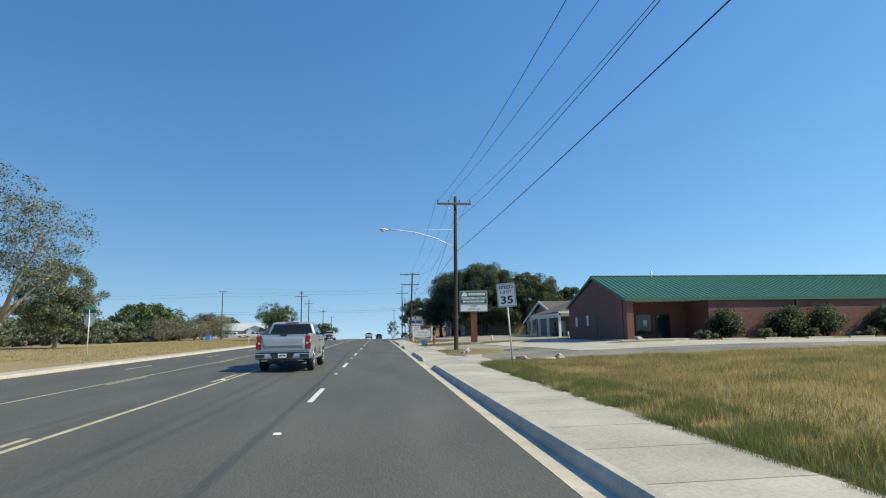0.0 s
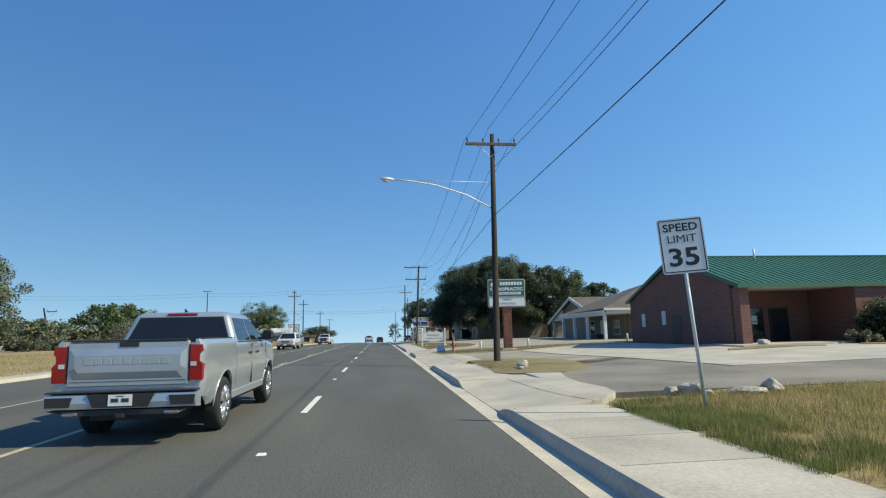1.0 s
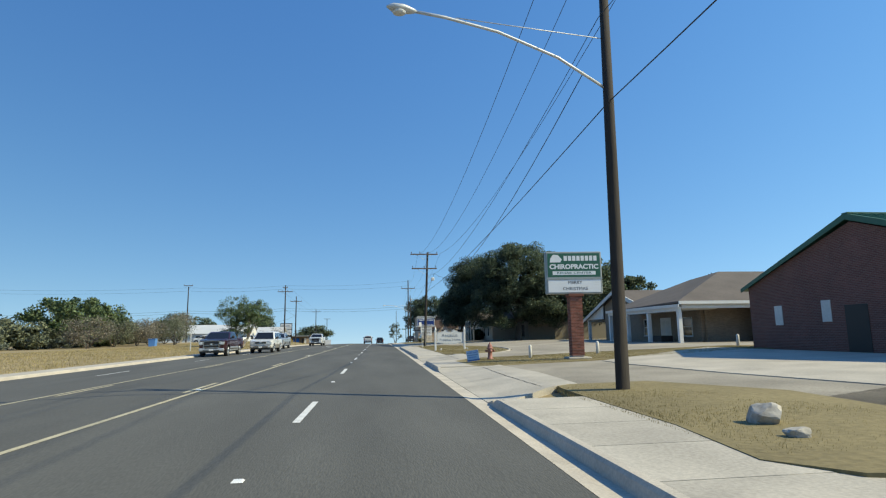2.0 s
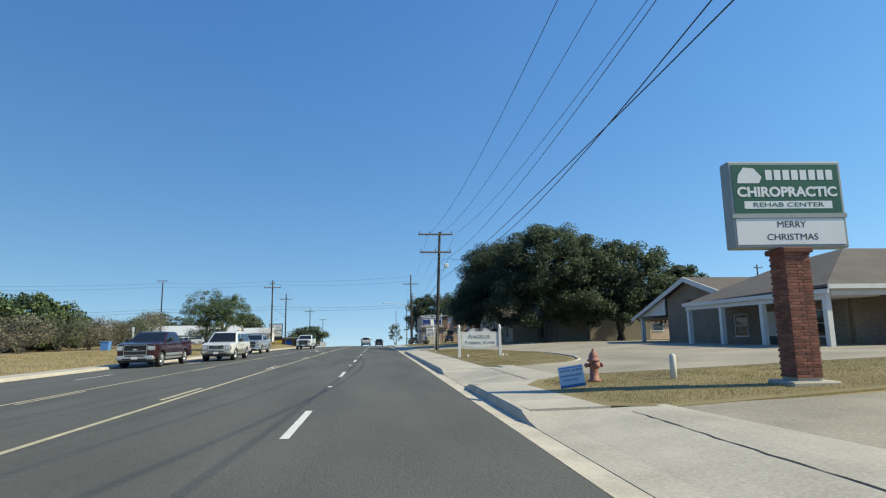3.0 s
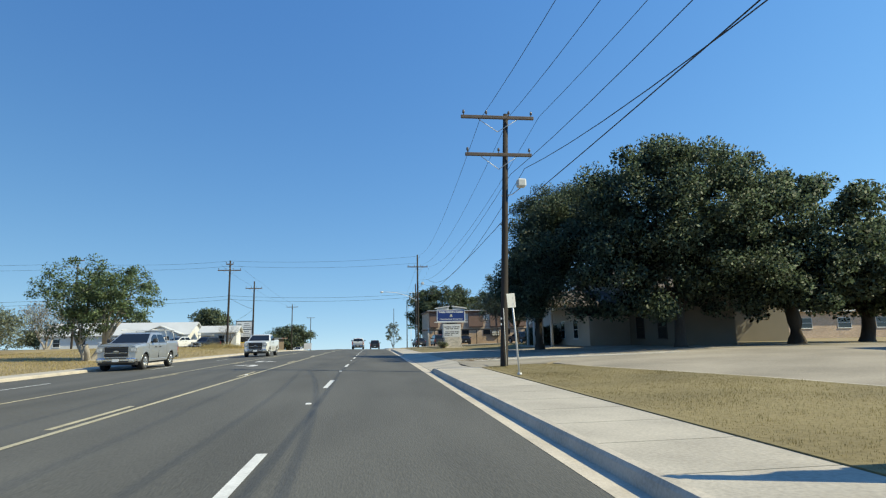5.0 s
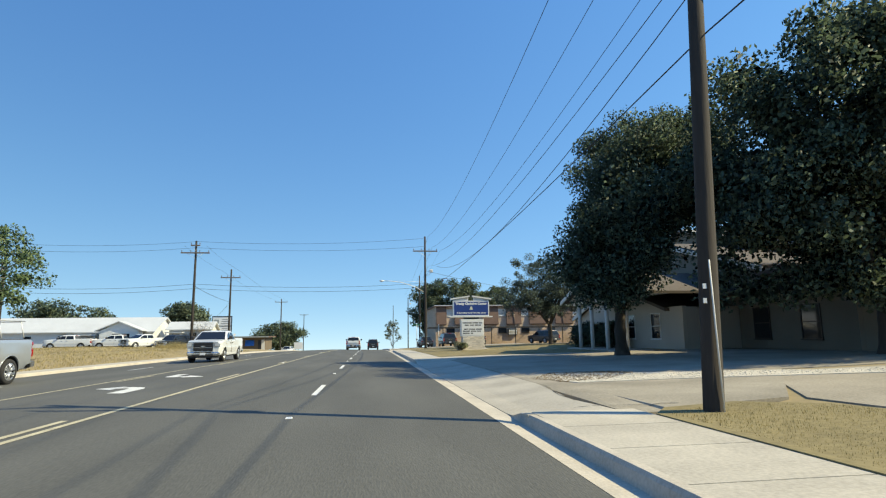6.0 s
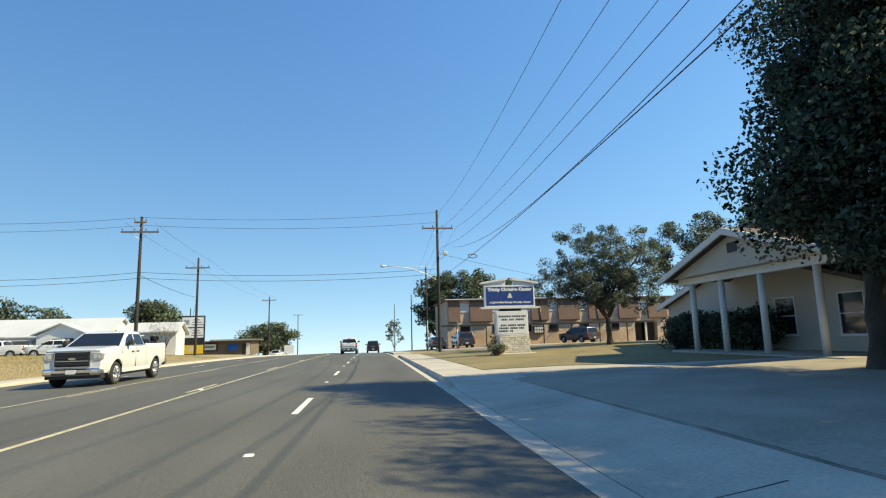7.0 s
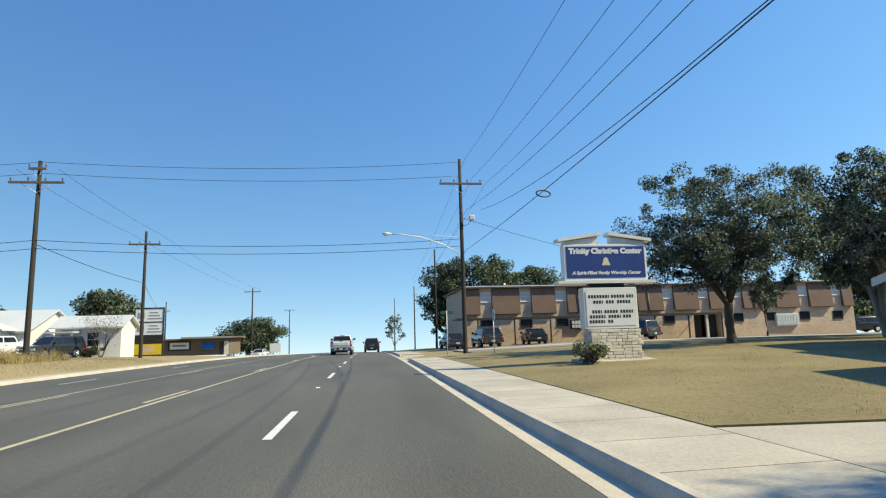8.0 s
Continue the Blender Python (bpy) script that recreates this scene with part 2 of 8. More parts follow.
def thing(name, x, y, z=0.0, turn=0.0):
    ob = new(name)
    ob.empty_display_size = 0.2
    ob.matrix_basis = pose(x, y, z, 0, 0, turn)
    return ob


def box(bm, x0, x1, y0, y1, z0, z1, bevel=0.0):
    out = bmesh.ops.create_cube(bm, size=1)
    vs = out["verts"]
    bmesh.ops.scale(bm, vec=(x1 - x0, y1 - y0, z1 - z0), verts=vs)
    bmesh.ops.translate(bm, vec=((x0 + x1) / 2, (y0 + y1) / 2, (z0 + z1) / 2), verts=vs)
    if bevel:
        es = list({e for v in vs for e in v.link_edges})
        bmesh.ops.bevel(bm, geom=es, offset=bevel, segments=1, affect="EDGES")
    return bm


def boxes(*dims, bevel=0.0):
    bm = bmesh.new()
    for d in dims:
        box(bm, *d, bevel=bevel)
    return bm


def tube(bm, points, radii, sides=8, cap=True):
    rings = []
    pts = [Vector(p) for p in points]
    for i, p in enumerate(pts):
        way = (pts[min(i + 1, len(pts) - 1)] - pts[max(i - 1, 0)]).normalized()
        q = way.to_track_quat("Z", "Y").to_matrix()
        r = radii[i] if hasattr(radii, "__len__") else radii
        rings.append([bm.verts.new(p + q @ Vector((r * math.cos(6.28318 * k / sides), r * math.sin(6.28318 * k / sides), 0)))
                      for k in range(sides)])
    for a, b in zip(rings, rings[1:]):
        for k in range(sides):
            bm.faces.new((a[k], a[(k + 1) % sides], b[(k + 1) % sides], b[k])).smooth = True
    if cap:
        bm.faces.new(rings[0][::-1])
        bm.faces.new(rings[-1])
    return bm


def tubes(*runs, sides=8):
    bm = bmesh.new()
    for pts, r in runs:
        tube(bm, pts, r, sides)
    return bm


def prism(outline, lo, hi, axis="z"):
    """An outline of 2D points drawn out along an axis from lo to hi."""
    bm = bmesh.new()
    put = {"z": lambda p, d: (p[0], p[1], d), "x": lambda p, d: (d, p[0], p[1]), "y": lambda p, d: (p[0], d, p[1])}[axis]
    a = [bm.verts.new(put(p, lo)) for p in outline]
    b = [bm.verts.new(put(p, hi)) for p in outline]
    bm.faces.new(a)
    bm.faces.new(b)
    n = len(outline)
    for k in range(n):
        bm.faces.new((a[k], a[(k + 1) % n], b[(k + 1) % n], b[k]))
    return bm


def lettering(words, size, material, parent, place, name="lettering", width=None, thick=0.004, slant=0.0, bold=0.0):
    """Raised letters in the built-in font; place is a matrix from the text plane to the parent."""
    cu = bpy.data.curves.new("text", "FONT")
    cu.body, cu.size, cu.extrude, cu.align_x, cu.align_y = words, size, thick, "CENTER", "CENTER"
    cu.shear, cu.offset, cu.resolution_u = slant, bold, 3
    tmp = bpy.data.objects.new("text", cu)
    scene.collection.objects.link(tmp)
    dg = bpy.context.evaluated_depsgraph_get()
    me = bpy.data.meshes.new_from_object(tmp.evaluated_get(dg))
    bpy.data.objects.remove(tmp)
    bpy.data.curves.remove(cu)
    wide = max(v.co.x for v in me.vertices) - min(v.co.x for v in me.vertices)
    k = width / wide if width else 1
    me.transform(place @ Matrix.Diagonal((k, 1, 1, 1)))
    me.materials.clear()
    me.materials.append(material)
    ob = new(name, me)
    ob.parent = parent
    return ob


# ---- the lie of the land ----
ROAD_L, LIP, KERB_X, WALK_X0, WALK_X1 = -12.6, 3.42, 3.80, 3.97, 5.75


def fall(y):
    u, w = max(0.0, min(y, 120) - 40), max(0.0, y - 120)
    if w > 160:
        return fall(280) - (w - 160) * 0.05
    return -u * u / 20000 - w * 0.007 - w * w / 6500


def smooth(a, b, v):
    k = min(1.0, max(0.0, (v - a) / (b - a)))
    return k * k * (3 - 2 * k)


GAPS = ((11.3, 17.8), (26.3, 38.3), (43.9, 50.8), (80.8, 103.4), (137, 148))


def road_z(x, y):
    return 0.098 - 0.02 * abs(x + 4.9) + fall(y)


def land(x, y):
    """Height of the ground beside the road, and of the road bed between the kerbs."""
    if ROAD_L - 0.5 < x < KERB_X + 0.1:
        return road_z(x, y) - 0.12
    up = 0.06 * smooth(90, 140, y)
    if x > 0:
        c = 0.06 if x < WALK_X1 else 0.08 + 0.03 * (min(x, 20.5) - WALK_X1)
        c += up * smooth(5.75, 9.5, x)
    else:
        c = 0.05 + 0.02 * max(0.0, min(-13.5 - x, 16)) + (0.55 * smooth(90, 135, y) - 0.3 * smooth(138, 150, y) - 0.85 * smooth(165, 190, y)) * smooth(13, 17, -x)
    return c + fall(y)


def in_gap(y):
    d = -99.0
    for a, b in GAPS:
        d = max(d, min(y - a, b - y))
    return smooth(-0.2, 1.0, d)


def apron_z(x, y):
    a = road_z(KERB_X, y) - 0.042
    low = a + (land(6.2, y) + 0.02 - a) * smooth(KERB_X, 6.2, x)
    walk_top = fall(y) + 0.052
    return walk_top + (low - walk_top) * in_gap(y)


def steps(*runs):
    out = []
    for a, b, d in runs:
        n = max(1, round((b - a) / d))
        out += [a + (b - a) * i / n for i in range(n)]
    return out + [runs[-1][1]]


def sheet(name, xs, ys, z, material, parent=None):
    v = [(x, y, z(x, y)) for y in ys for x in xs]
    n = len(xs)
    f = [(j * n + i, j * n + i + 1, (j + 1) * n + i + 1, (j + 1) * n + i) for j in range(len(ys) - 1) for i in range(n - 1)]
    return pydata(name, v, f, material, parent, smooth=True)


def patch(name, outline, lift, material, label="", category="", thick=0.25, apron=False):
    """A flat area laid on the land along an outline, with sides that go into the ground."""
    bm = bmesh.new()
    vs = [bm.verts.new((x, y, 0)) for x, y in outline]
    f = bm.faces.new(vs)
    lo = min(y for _, y in outline)
    hi = max(y for _, y in outline)
    xl, xh = min(x for x, _ in outline), max(x for x, _ in outline)
    for c in steps((lo, hi, 0.5 if apron and xh < 8 else 2.5))[1:-1]:
        bmesh.ops.bisect_plane(bm, geom=bm.verts[:] + bm.edges[:] + bm.faces[:], plane_co=(0, c, 0), plane_no=(0, 1, 0))
    for c in steps((xl, xh, 2.5))[1:-1]:
        bmesh.ops.bisect_plane(bm, geom=bm.verts[:] + bm.edges[:] + bm.faces[:], plane_co=(c, 0, 0), plane_no=(1, 0, 0))
    for c in (4.3, 4.8, 5.3, 5.8, 6.2, 6.25) if apron else ():
        if xl < c < xh:
            bmesh.ops.bisect_plane(bm, geom=bm.verts[:] + bm.edges[:] + bm.faces[:], plane_co=(c, 0, 0), plane_no=(1, 0, 0))
    edge = [e for e in bm.edges if e.is_boundary]
    for v in bm.verts:
        v.co.z = (apron_z(v.co.x, v.co.y) if apron and v.co.x < 6.2 else land(v.co.x, v.co.y)) + lift
    low = bmesh.ops.extrude_edge_only(bm, edges=edge)
    for v in low["geom"]:
        if isinstance(v, bmesh.types.BMVert):
            v.co.z -= thick
    ob = link_mesh(name, bm, material)
    return tagged(ob, label, category, kind="structure")


gx = steps((-900, -200, 100), (-200, -60, 20), (-60, -14, 2)) + [-13.2, -13.05, 3.85, 3.93] + steps((4.5, 24, 1.5), (24, 60, 4), (60, 200, 20), (200, 900, 100))
gy = steps((-150, -40, 15), (-40, 170, 2.5), (170, 300, 6), (300, 900, 50))
def bed(x, y):
    z = land(x, y) - 0.02
    if KERB_X < x < 7.6 and any(a - 1.2 < y < b + 1.2 for a, b in GAPS):
        z = min(z, apron_z(x, y)) - 0.1
    return z


ground = tagged(sheet("ground", gx, gy, bed, FIELD), "dry tan grassland verge either side of the road", "ground", kind="structure")

ry = steps((-60, 120, 3), (120, 290, 4))
road = tagged(sheet("road", [ROAD_L, -8.7, -4.9, -2, 0, 1.5, LIP + 0.01], ry, road_z, ASPHALT),
              "dark grey asphalt five-lane road with a centre turn lane", "road", kind="structure")


def stripe(name, x, y0, y1, w, material, label=""):
    ys = steps((y0, y1, 3.1))
    v, f = [], []
    for i, y in enumerate(ys):
        v += [(x - w / 2, y, road_z(x - w / 2, y) + 0.006), (x + w / 2, y, road_z(x + w / 2, y) + 0.006)]
        if i:
            k = 2 * i
            f.append((k - 2, k - 1, k + 1, k))
    ob = pydata(name, v, f, material, road)
    if label:
        tagged(ob, label)
    return ob


for k in range(-3, 23):
    stripe("lane_dash", 0.0, 12.192 * k, 12.192 * k + 3.05, 0.13, WHITE_LINE)
    stripe("lane_dash", -9.7, 12.192 * k + 2, 12.192 * k + 5.05, 0.12, WHITE_LINE)
for x, s in ((-3.27, -1), (-6.76, 1)):
    stripe("turn_lane_line", x, -60, 270, 0.11, YELLOW_LINE, "solid yellow line")
    for k in range(-3, 21):
        stripe("turn_lane_dash", x + s * 0.24, 12.192 * k + 5.2, 12.192 * k + 8.25, 0.11, YELLOW_LINE)


def turn_arrow(y, flip):
    """A painted left-turn arrow: shaft, bend and head."""
    pts = [(0.0, 0), (0.0, 1.3), (0.12, 1.7), (0.45, 1.85), (0.75, 1.85), (0.75, 2.2), (1.35, 1.65), (0.75, 1.1), (0.75, 1.48), (0.5, 1.48), (0.36, 1.3), (0.36, 0)]
    bm = bmesh.new()
    vs = []
    for a, b in pts:
        x, yy = -5.1 - (a - 0.6) * flip, y + b * flip
        vs.append(bm.verts.new((x, yy, road_z(x, yy) + 0.008)))
    bm.faces.new(vs)
    link_mesh("turn_arrow", bm, WHITE_LINE, road, "white painted turn arrow")


turn_arrow(86.0, 1)
turn_arrow(93.8, -1)

RUNS = ((-60, 11.3), (17.8, 26.3), (38.3, 43.9), (50.8, 80.8), (103.4, 137), (148, 280))


gutter = tagged(sheet("gutter", [LIP, LIP + 0.2, KERB_X + 0.02], ry, lambda x, y: road_z(x, y) + 0.004 - (0.025 if x > LIP + 0.1 else 0), KERB),
                "pale worn concrete gutter pan beside the kerb", "gutter", kind="structure")


def kerb_run(x0, x1, foot, top):
    """A kerb with a battered face and a rounded nose, dropped at the driveways."""
    ys = sorted({round(y, 2) for y in steps((-60, 160, 1.0), (160, 280, 3))} | {round(g + d, 2) for a, b in GAPS for g, d in ((a, 0), (a, 0.5), (a, 1), (b, -1), (b, -0.5), (b, 0))})
    s = 1 if x1 > x0 else -1
    rows = []
    for y in ys:
        f, t = foot(y), top(y)
        rows.append([(x0 - 0.0, y, f - 0.15), (x0, y, f), (x0 + s * 0.03, y, f + (t - f) * 0.75), (x0 + s * 0.06, y, t), (x1, y, t), (x1, y, t - 0.3)])
    n = 6
    v = [p for r in rows for p in r]
    fc = [(j * n + i, j * n + i + 1, (j + 1) * n + i + 1, (j + 1) * n + i) for j in range(len(rows) - 1) for i in range(n - 1)]
    return pydata("kerb", v, fc, KERB)


tagged(kerb_run(KERB_X, WALK_X0, lambda y: road_z(KERB_X, y) - 0.025, lambda y: fall(y) + 0.075 - 0.2 * in_gap(y)),
       "weathered concrete kerb dropped at the driveways", "kerb", kind="structure")
tagged(kerb_run(ROAD_L, ROAD_L - 0.2, lambda y: road_z(ROAD_L, y) - 0.01, lambda y: fall(y) + 0.075),
       "long pale concrete kerb beside a grass verge", "kerb", kind="structure")
lwalk = tagged(sheet("pavement", [-13.9, ROAD_L - 0.2], ry, lambda x, y: fall(y) + 0.073, CONCRETE), "narrow concrete strip behind the far kerb", "pavement", kind="structure")

# pavement slabs
walk_base = tagged(sheet("pavement", [WALK_X0, WALK_X1], ry, lambda x, y: fall(y) + 0.03 - 0.3 * in_gap(y), MORTAR),
                   "concrete pavement along the road", "pavement", kind="structure")

# ---- lots and driveways ----
patch("driveway_1", [(6.5, 12.9), (6.6, 18.9), (7.4, 19.4), (8.6, 21), (9.2, 24), (16, 26.5), (27, 26.5), (60, 26), (60, 9), (18, 10.2), (10.5, 12.2)],
      0.006, LOT, "worn grey asphalt parking area in front of the brick shop", "parking lot", apron=True)
patch("driveway_2", [(8.4, 21), (9.6, 22.2), (16, 26.6), (19.4, 27.2), (19.4, 45), (11, 37.8), (5.4, 37.9), (5.3, 28.7), (8.0, 28.6)],
      0.006, DUSTY, "patched asphalt driveway between the grass islands", "driveway", apron=True)
patch("driveway_3", [(5.8, 45.3), (20, 45.3), (34, 46), (34, 86), (12, 86), (9.0, 80.8), (10.2, 66), (11.0, 60), (11.0, 55), (9.8, 52.2), (6.7, 50.9), (6.6, 45.6)],
      0.010, FORECOURT, "pale asphalt forecourt of the low tan-brick building", "driveway", apron=True)
patch("driveway_4", [(5.5, 80.4), (8.8, 81.0), (13, 86.6), (34, 86.6), (34, 93), (22.4, 93), (19.0, 101.9), (15.5, 103.4), (10.8, 104.5), (8.2, 105.3), (5.5, 104.6)],
      0.012, DUSTY, "wide dusty driveway shaded by live oaks", "driveway", apron=True)
for o in ([(3.83, 11.0), (3.83, 18.6), (5.4, 19.6), (6.0, 19.4), (7.3, 18.8), (6.9, 17), (6.72, 15.4), (6.8, 13.8), (6.65, 12.9), (5.9, 11.8)], [(3.83, 26.6), (3.83, 38.2), (6.4, 38.0), (6.7, 33), (6.5, 28.8), (5.5, 28.2)],
          [(3.83, 43.6), (3.83, 51.1), (5.7, 51.1), (5.8, 52.0), (6.9, 51.3), (6.8, 51.0), (6.9, 45.3), (5.7, 43.5)], [(3.83, 80.5), (3.83, 103.6), (5.6, 103.6), (5.6, 86), (5.3, 82.6), (5.45, 80.5)]):
    patch("driveway_apron", o, 0.026, CONCRETE, "pale concrete driveway apron sloping to the gutter", "driveway", apron=True)
patch("concrete_strip", [(5.76, 103.4), (8.2, 105.2), (10.8, 104.4), (15.5, 103.2), (15.5, 104.2), (11, 105.9), (8.8, 107.5), (5.76, 108.4)], 0.006, CONCRETE, "pale concrete strip along the church lawn", "pavement")
patch("gravel_strip", [(5.7, 88.4), (6.6, 85.7), (9.1, 85.3), (11, 84.8), (13.8, 84.0), (17, 83.8), (17, 85.2), (13.7, 85.5), (11.4, 86.8), (8.8, 87.8), (7.4, 89.2)], 0.03, GRAVEL, "pale caliche rubble at the driveway's edge", "gravel")


def joint(pts, w, name="joint"):
    """A dark, uneven seam between two slabs of a driveway."""
    rng = random.Random(len(pts))
    bm = bmesh.new()
    run = []
    for (x0, y0), (x1, y1) in zip(pts, pts[1:]):
        n = max(2, int(math.hypot(x1 - x0, y1 - y0) / .25))
        run += [(x0 + (x1 - x0) * k / n + rng.uniform(-.018, .018), y0 + (y1 - y0) * k / n) for k in range(n)]
    last = None
    for (x, y), (x2, y2) in zip(run, run[1:]):
        d = Vector((y - y2, x2 - x)).normalized() * w * rng.uniform(.2, .7)
        z = (apron_z(x, y) if x < 6.2 else land(x, y)) + .029
        pair = (bm.verts.new((x - d.x, y - d.y, z)), bm.verts.new((x + d.x, y + d.y, z)))
        if last:
            bm.faces.new((last[0], last[1], pair[1], pair[0]))
        last = pair
    return tagged(link_mesh("driveway_joint", bm, TAR), "dark cracked joint across a concrete driveway", "joint", kind="structure")


joint([(5.3, 82.4), (5.36, 83.7), (5.6, 85.2), (5.62, 88.4), (5.7, 93), (5.6, 103)], .022)
joint([(3.9, 81.9), (5.0, 81.6), (5.7, 81.2), (7.2, 80.9)], .03)
joint([(5.5, 19.4), (5.3, 17.6), (5.36, 14.2), (5.5, 12.7), (5.68, 11.9), (5.74, 11.0)], .02)
joint([(5.5, 28.6), (5.45, 33), (5.55, 38)], .024)
joint([(5.7, 51), (5.62, 48), (5.6, 44)], .024)
patch("parking_slab", [(12.4, 17.4), (12.35, 18.8), (11.8, 24.7), (11, 29.4), (10.5, 34.7), (10.6, 37.3), (19.3, 44), (19.3, 28.7), (27, 26.45), (60, 25.9), (60, 15.5), (20, 16.3)],
      0.03, CONCRETE, "pale stained concrete parking slab before the shop", "parking lot")
joint([(3.95, 32.4), (5.5, 32.6)], .022)
joint([(3.95, 47.2), (6.8, 47.3)], .022)
joint([(3.95, 91), (5.6, 91.1)], .022)
joint([(3.95, 97), (5.6, 97.1)], .022)
patch("lawn", [(5.76, 27.8), (5.7, 22.4), (5.4, 20.1), (5.9, 19.3), (6.7, 19.05), (7.5, 18.85), (8.9, 20.3), (9.4, 22.8), (9.6, 25.1), (8.2, 28.4), (5.9, 28.7)], 0.034, LAWN, "dry grass island round the utility pole", "lawn")
patch("lawn", [(5.2, 43), (5.4, 38.4), (6.4, 37.7), (9, 38), (14, 38.6), (22, 40), (22, 44.8), (6.2, 44.9)], 0.022, LAWN, "dry grass island with a hydrant", "lawn")
patch("lawn", [(5.75, 51.9), (6.9, 51.2), (9.3, 51.8), (10.1, 53), (10.8, 55.5), (11.2, 60), (11.4, 64), (10.8, 70), (9.4, 76.5), (9.1, 78.3), (8.7, 79.9), (7.6, 80.8), (6.2, 80.6), (5.75, 80.0)], 0.022, LAWN, "mown dry lawn island round a white sign", "lawn")
patch("lawn", [(5.75, 108.5), (8.8, 107.6), (11, 106.0), (15.5, 104.3), (15.5, 112.2), (18.9, 112.4), (18.9, 118.5), (34, 119), (34, 140), (8.5, 140), (5.75, 138)], 0.02, LAWN, "mown straw-coloured church lawn", "lawn")
patch("parking_lot", [(8.5, 141), (70, 141), (70, 160), (8.5, 160)], 0.02, LOT, "asphalt parking strip below the two-storey building", "parking lot")
patch("concrete_strip", [(8.6, 145.5), (22, 143.5), (42, 142.5), (42, 150), (24, 150.5), (8.6, 149.3)], 0.036, CONCRETE, "pale concrete drive between the lawn and the parking strip", "driveway")
patch("parking_lot", [(-21, 150.5), (-21, 158.5), (-60, 158.5), (-60, 150.5)], 0.02, LOT, "gravelly parking area in front of white buildings", "parking lot")
patch("lawn", [(17.0, 24.7), (17.6, 25.7), (20, 26.3), (22.3, 25.5), (21.8, 24.7)], 0.06, LAWN, "small grass bed at the shop corner", "lawn")
patch("planting_bed", [(24.2, 25.6), (24.8, 24.8), (60, 24.4), (60, 28.1), (26.8, 28.1)], 0.06, LAWN, "dry planting bed along the shop wall", "bed")
patch("concrete_walk", [(19, 26.6), (23.8, 26.6), (26.6, 28.2), (26.6, 30.2), (19, 30.2)], 0.10, CONCRETE, "low concrete step along the shop front", "pavement")


def island_kerb(pts, w=.13, h=.075):
    """A raised concrete edging that follows the rim of a lawn."""
    run = []
    for (x0, y0), (x1, y1) in zip(pts, pts[1:]):
        n = max(1, int(math.hypot(x1 - x0, y1 - y0) / .6))
        run += [Vector((x0 + (x1 - x0) * k / n, y0 + (y1 - y0) * k / n)) for k in range(n)]
    run.append(Vector(pts[-1]))
    v, f = [], []
    for i, p in enumerate(run):
        d = (run[min(i + 1, len(run) - 1)] - run[max(i - 1, 0)]).normalized()
        s = Vector((-d.y, d.x)) * w / 2
        z = land(p.x, p.y) - .06 * smooth(58, 68, p.y)
        hh = h * smooth(-1, 5, min(i, len(run) - 1 - i))
        for k, zz in ((-1, -.15), (-1, hh - .02), (-.8, hh), (.8, hh), (1, hh - .02), (1, -.15)):
            v.append((p.x + s.x * k, p.y + s.y * k, z + zz))
        if i:
            f += [(6 * i - 6 + k, 6 * i - 5 + k, 6 * i + 1 + k, 6 * i + k) for k in range(5)]
    f += [(0, 1, 2, 3, 4, 5), tuple(range(len(v) - 1, len(v) - 7, -1))]
    return tagged(pydata("kerb", v, f, KERB), "pale raised concrete kerb round a lawn island", "kerb", kind="structure")


island_kerb([(8.95, 51.75), (9.35, 51.75), (9.8, 52.2), (10.3, 53.1), (10.9, 55.5), (11.3, 60), (11.5, 64), (10.9, 70), (9.5, 76.5), (9.2, 78.3), (8.8, 79.9), (8.1, 80.6), (7.5, 80.75)])


# ---- buildings ----
def window(parent, x0, x1, z0, z1, y, face=-1, axis="y", frame_m=None, pane_m=None):
    """A sunk pane with a frame and sill; axis is the wall's normal, face its sign."""
    d = face

    def put(a0, a1, b0, b1, c0, c1):
        if axis == "y":
            return (a0, a1, min(b0, b1), max(b0, b1), c0, c1)
        return (min(b0, b1), max(b0, b1), a0, a1, c0, c1)
    w = link_mesh("window", boxes(put(x0, x1, y + d * 0.002, y + d * 0.012, z0, z1)), pane_m or WINDOW_GLASS, parent)
    t = 0.05
    link_mesh("frame", boxes(put(x0 - t, x0, y + d * .003, y + d * 0.05, z0 - t, z1 + t), put(x1, x1 + t, y + d * .003, y + d * 0.05, z0 - t, z1 + t),
                             put(x0, x1, y + d * .003, y + d * 0.05, z1, z1 + t), put(x0, x1, y + d * .003, y + d * 0.05, z0 - t, z0),
                             put(x0, x1, y + d * .013, y + d * 0.04, (z0 + z1) / 2 - .02, (z0 + z1) / 2 + .02)), frame_m or WHITE_PAINT, w)
    link_mesh("sill", boxes(put(x0 - .1, x1 + .1, y + d * .004, y + d * 0.09, z0 - t - .05, z0 - t - .002)), frame_m or WHITE_PAINT, w)
    return w


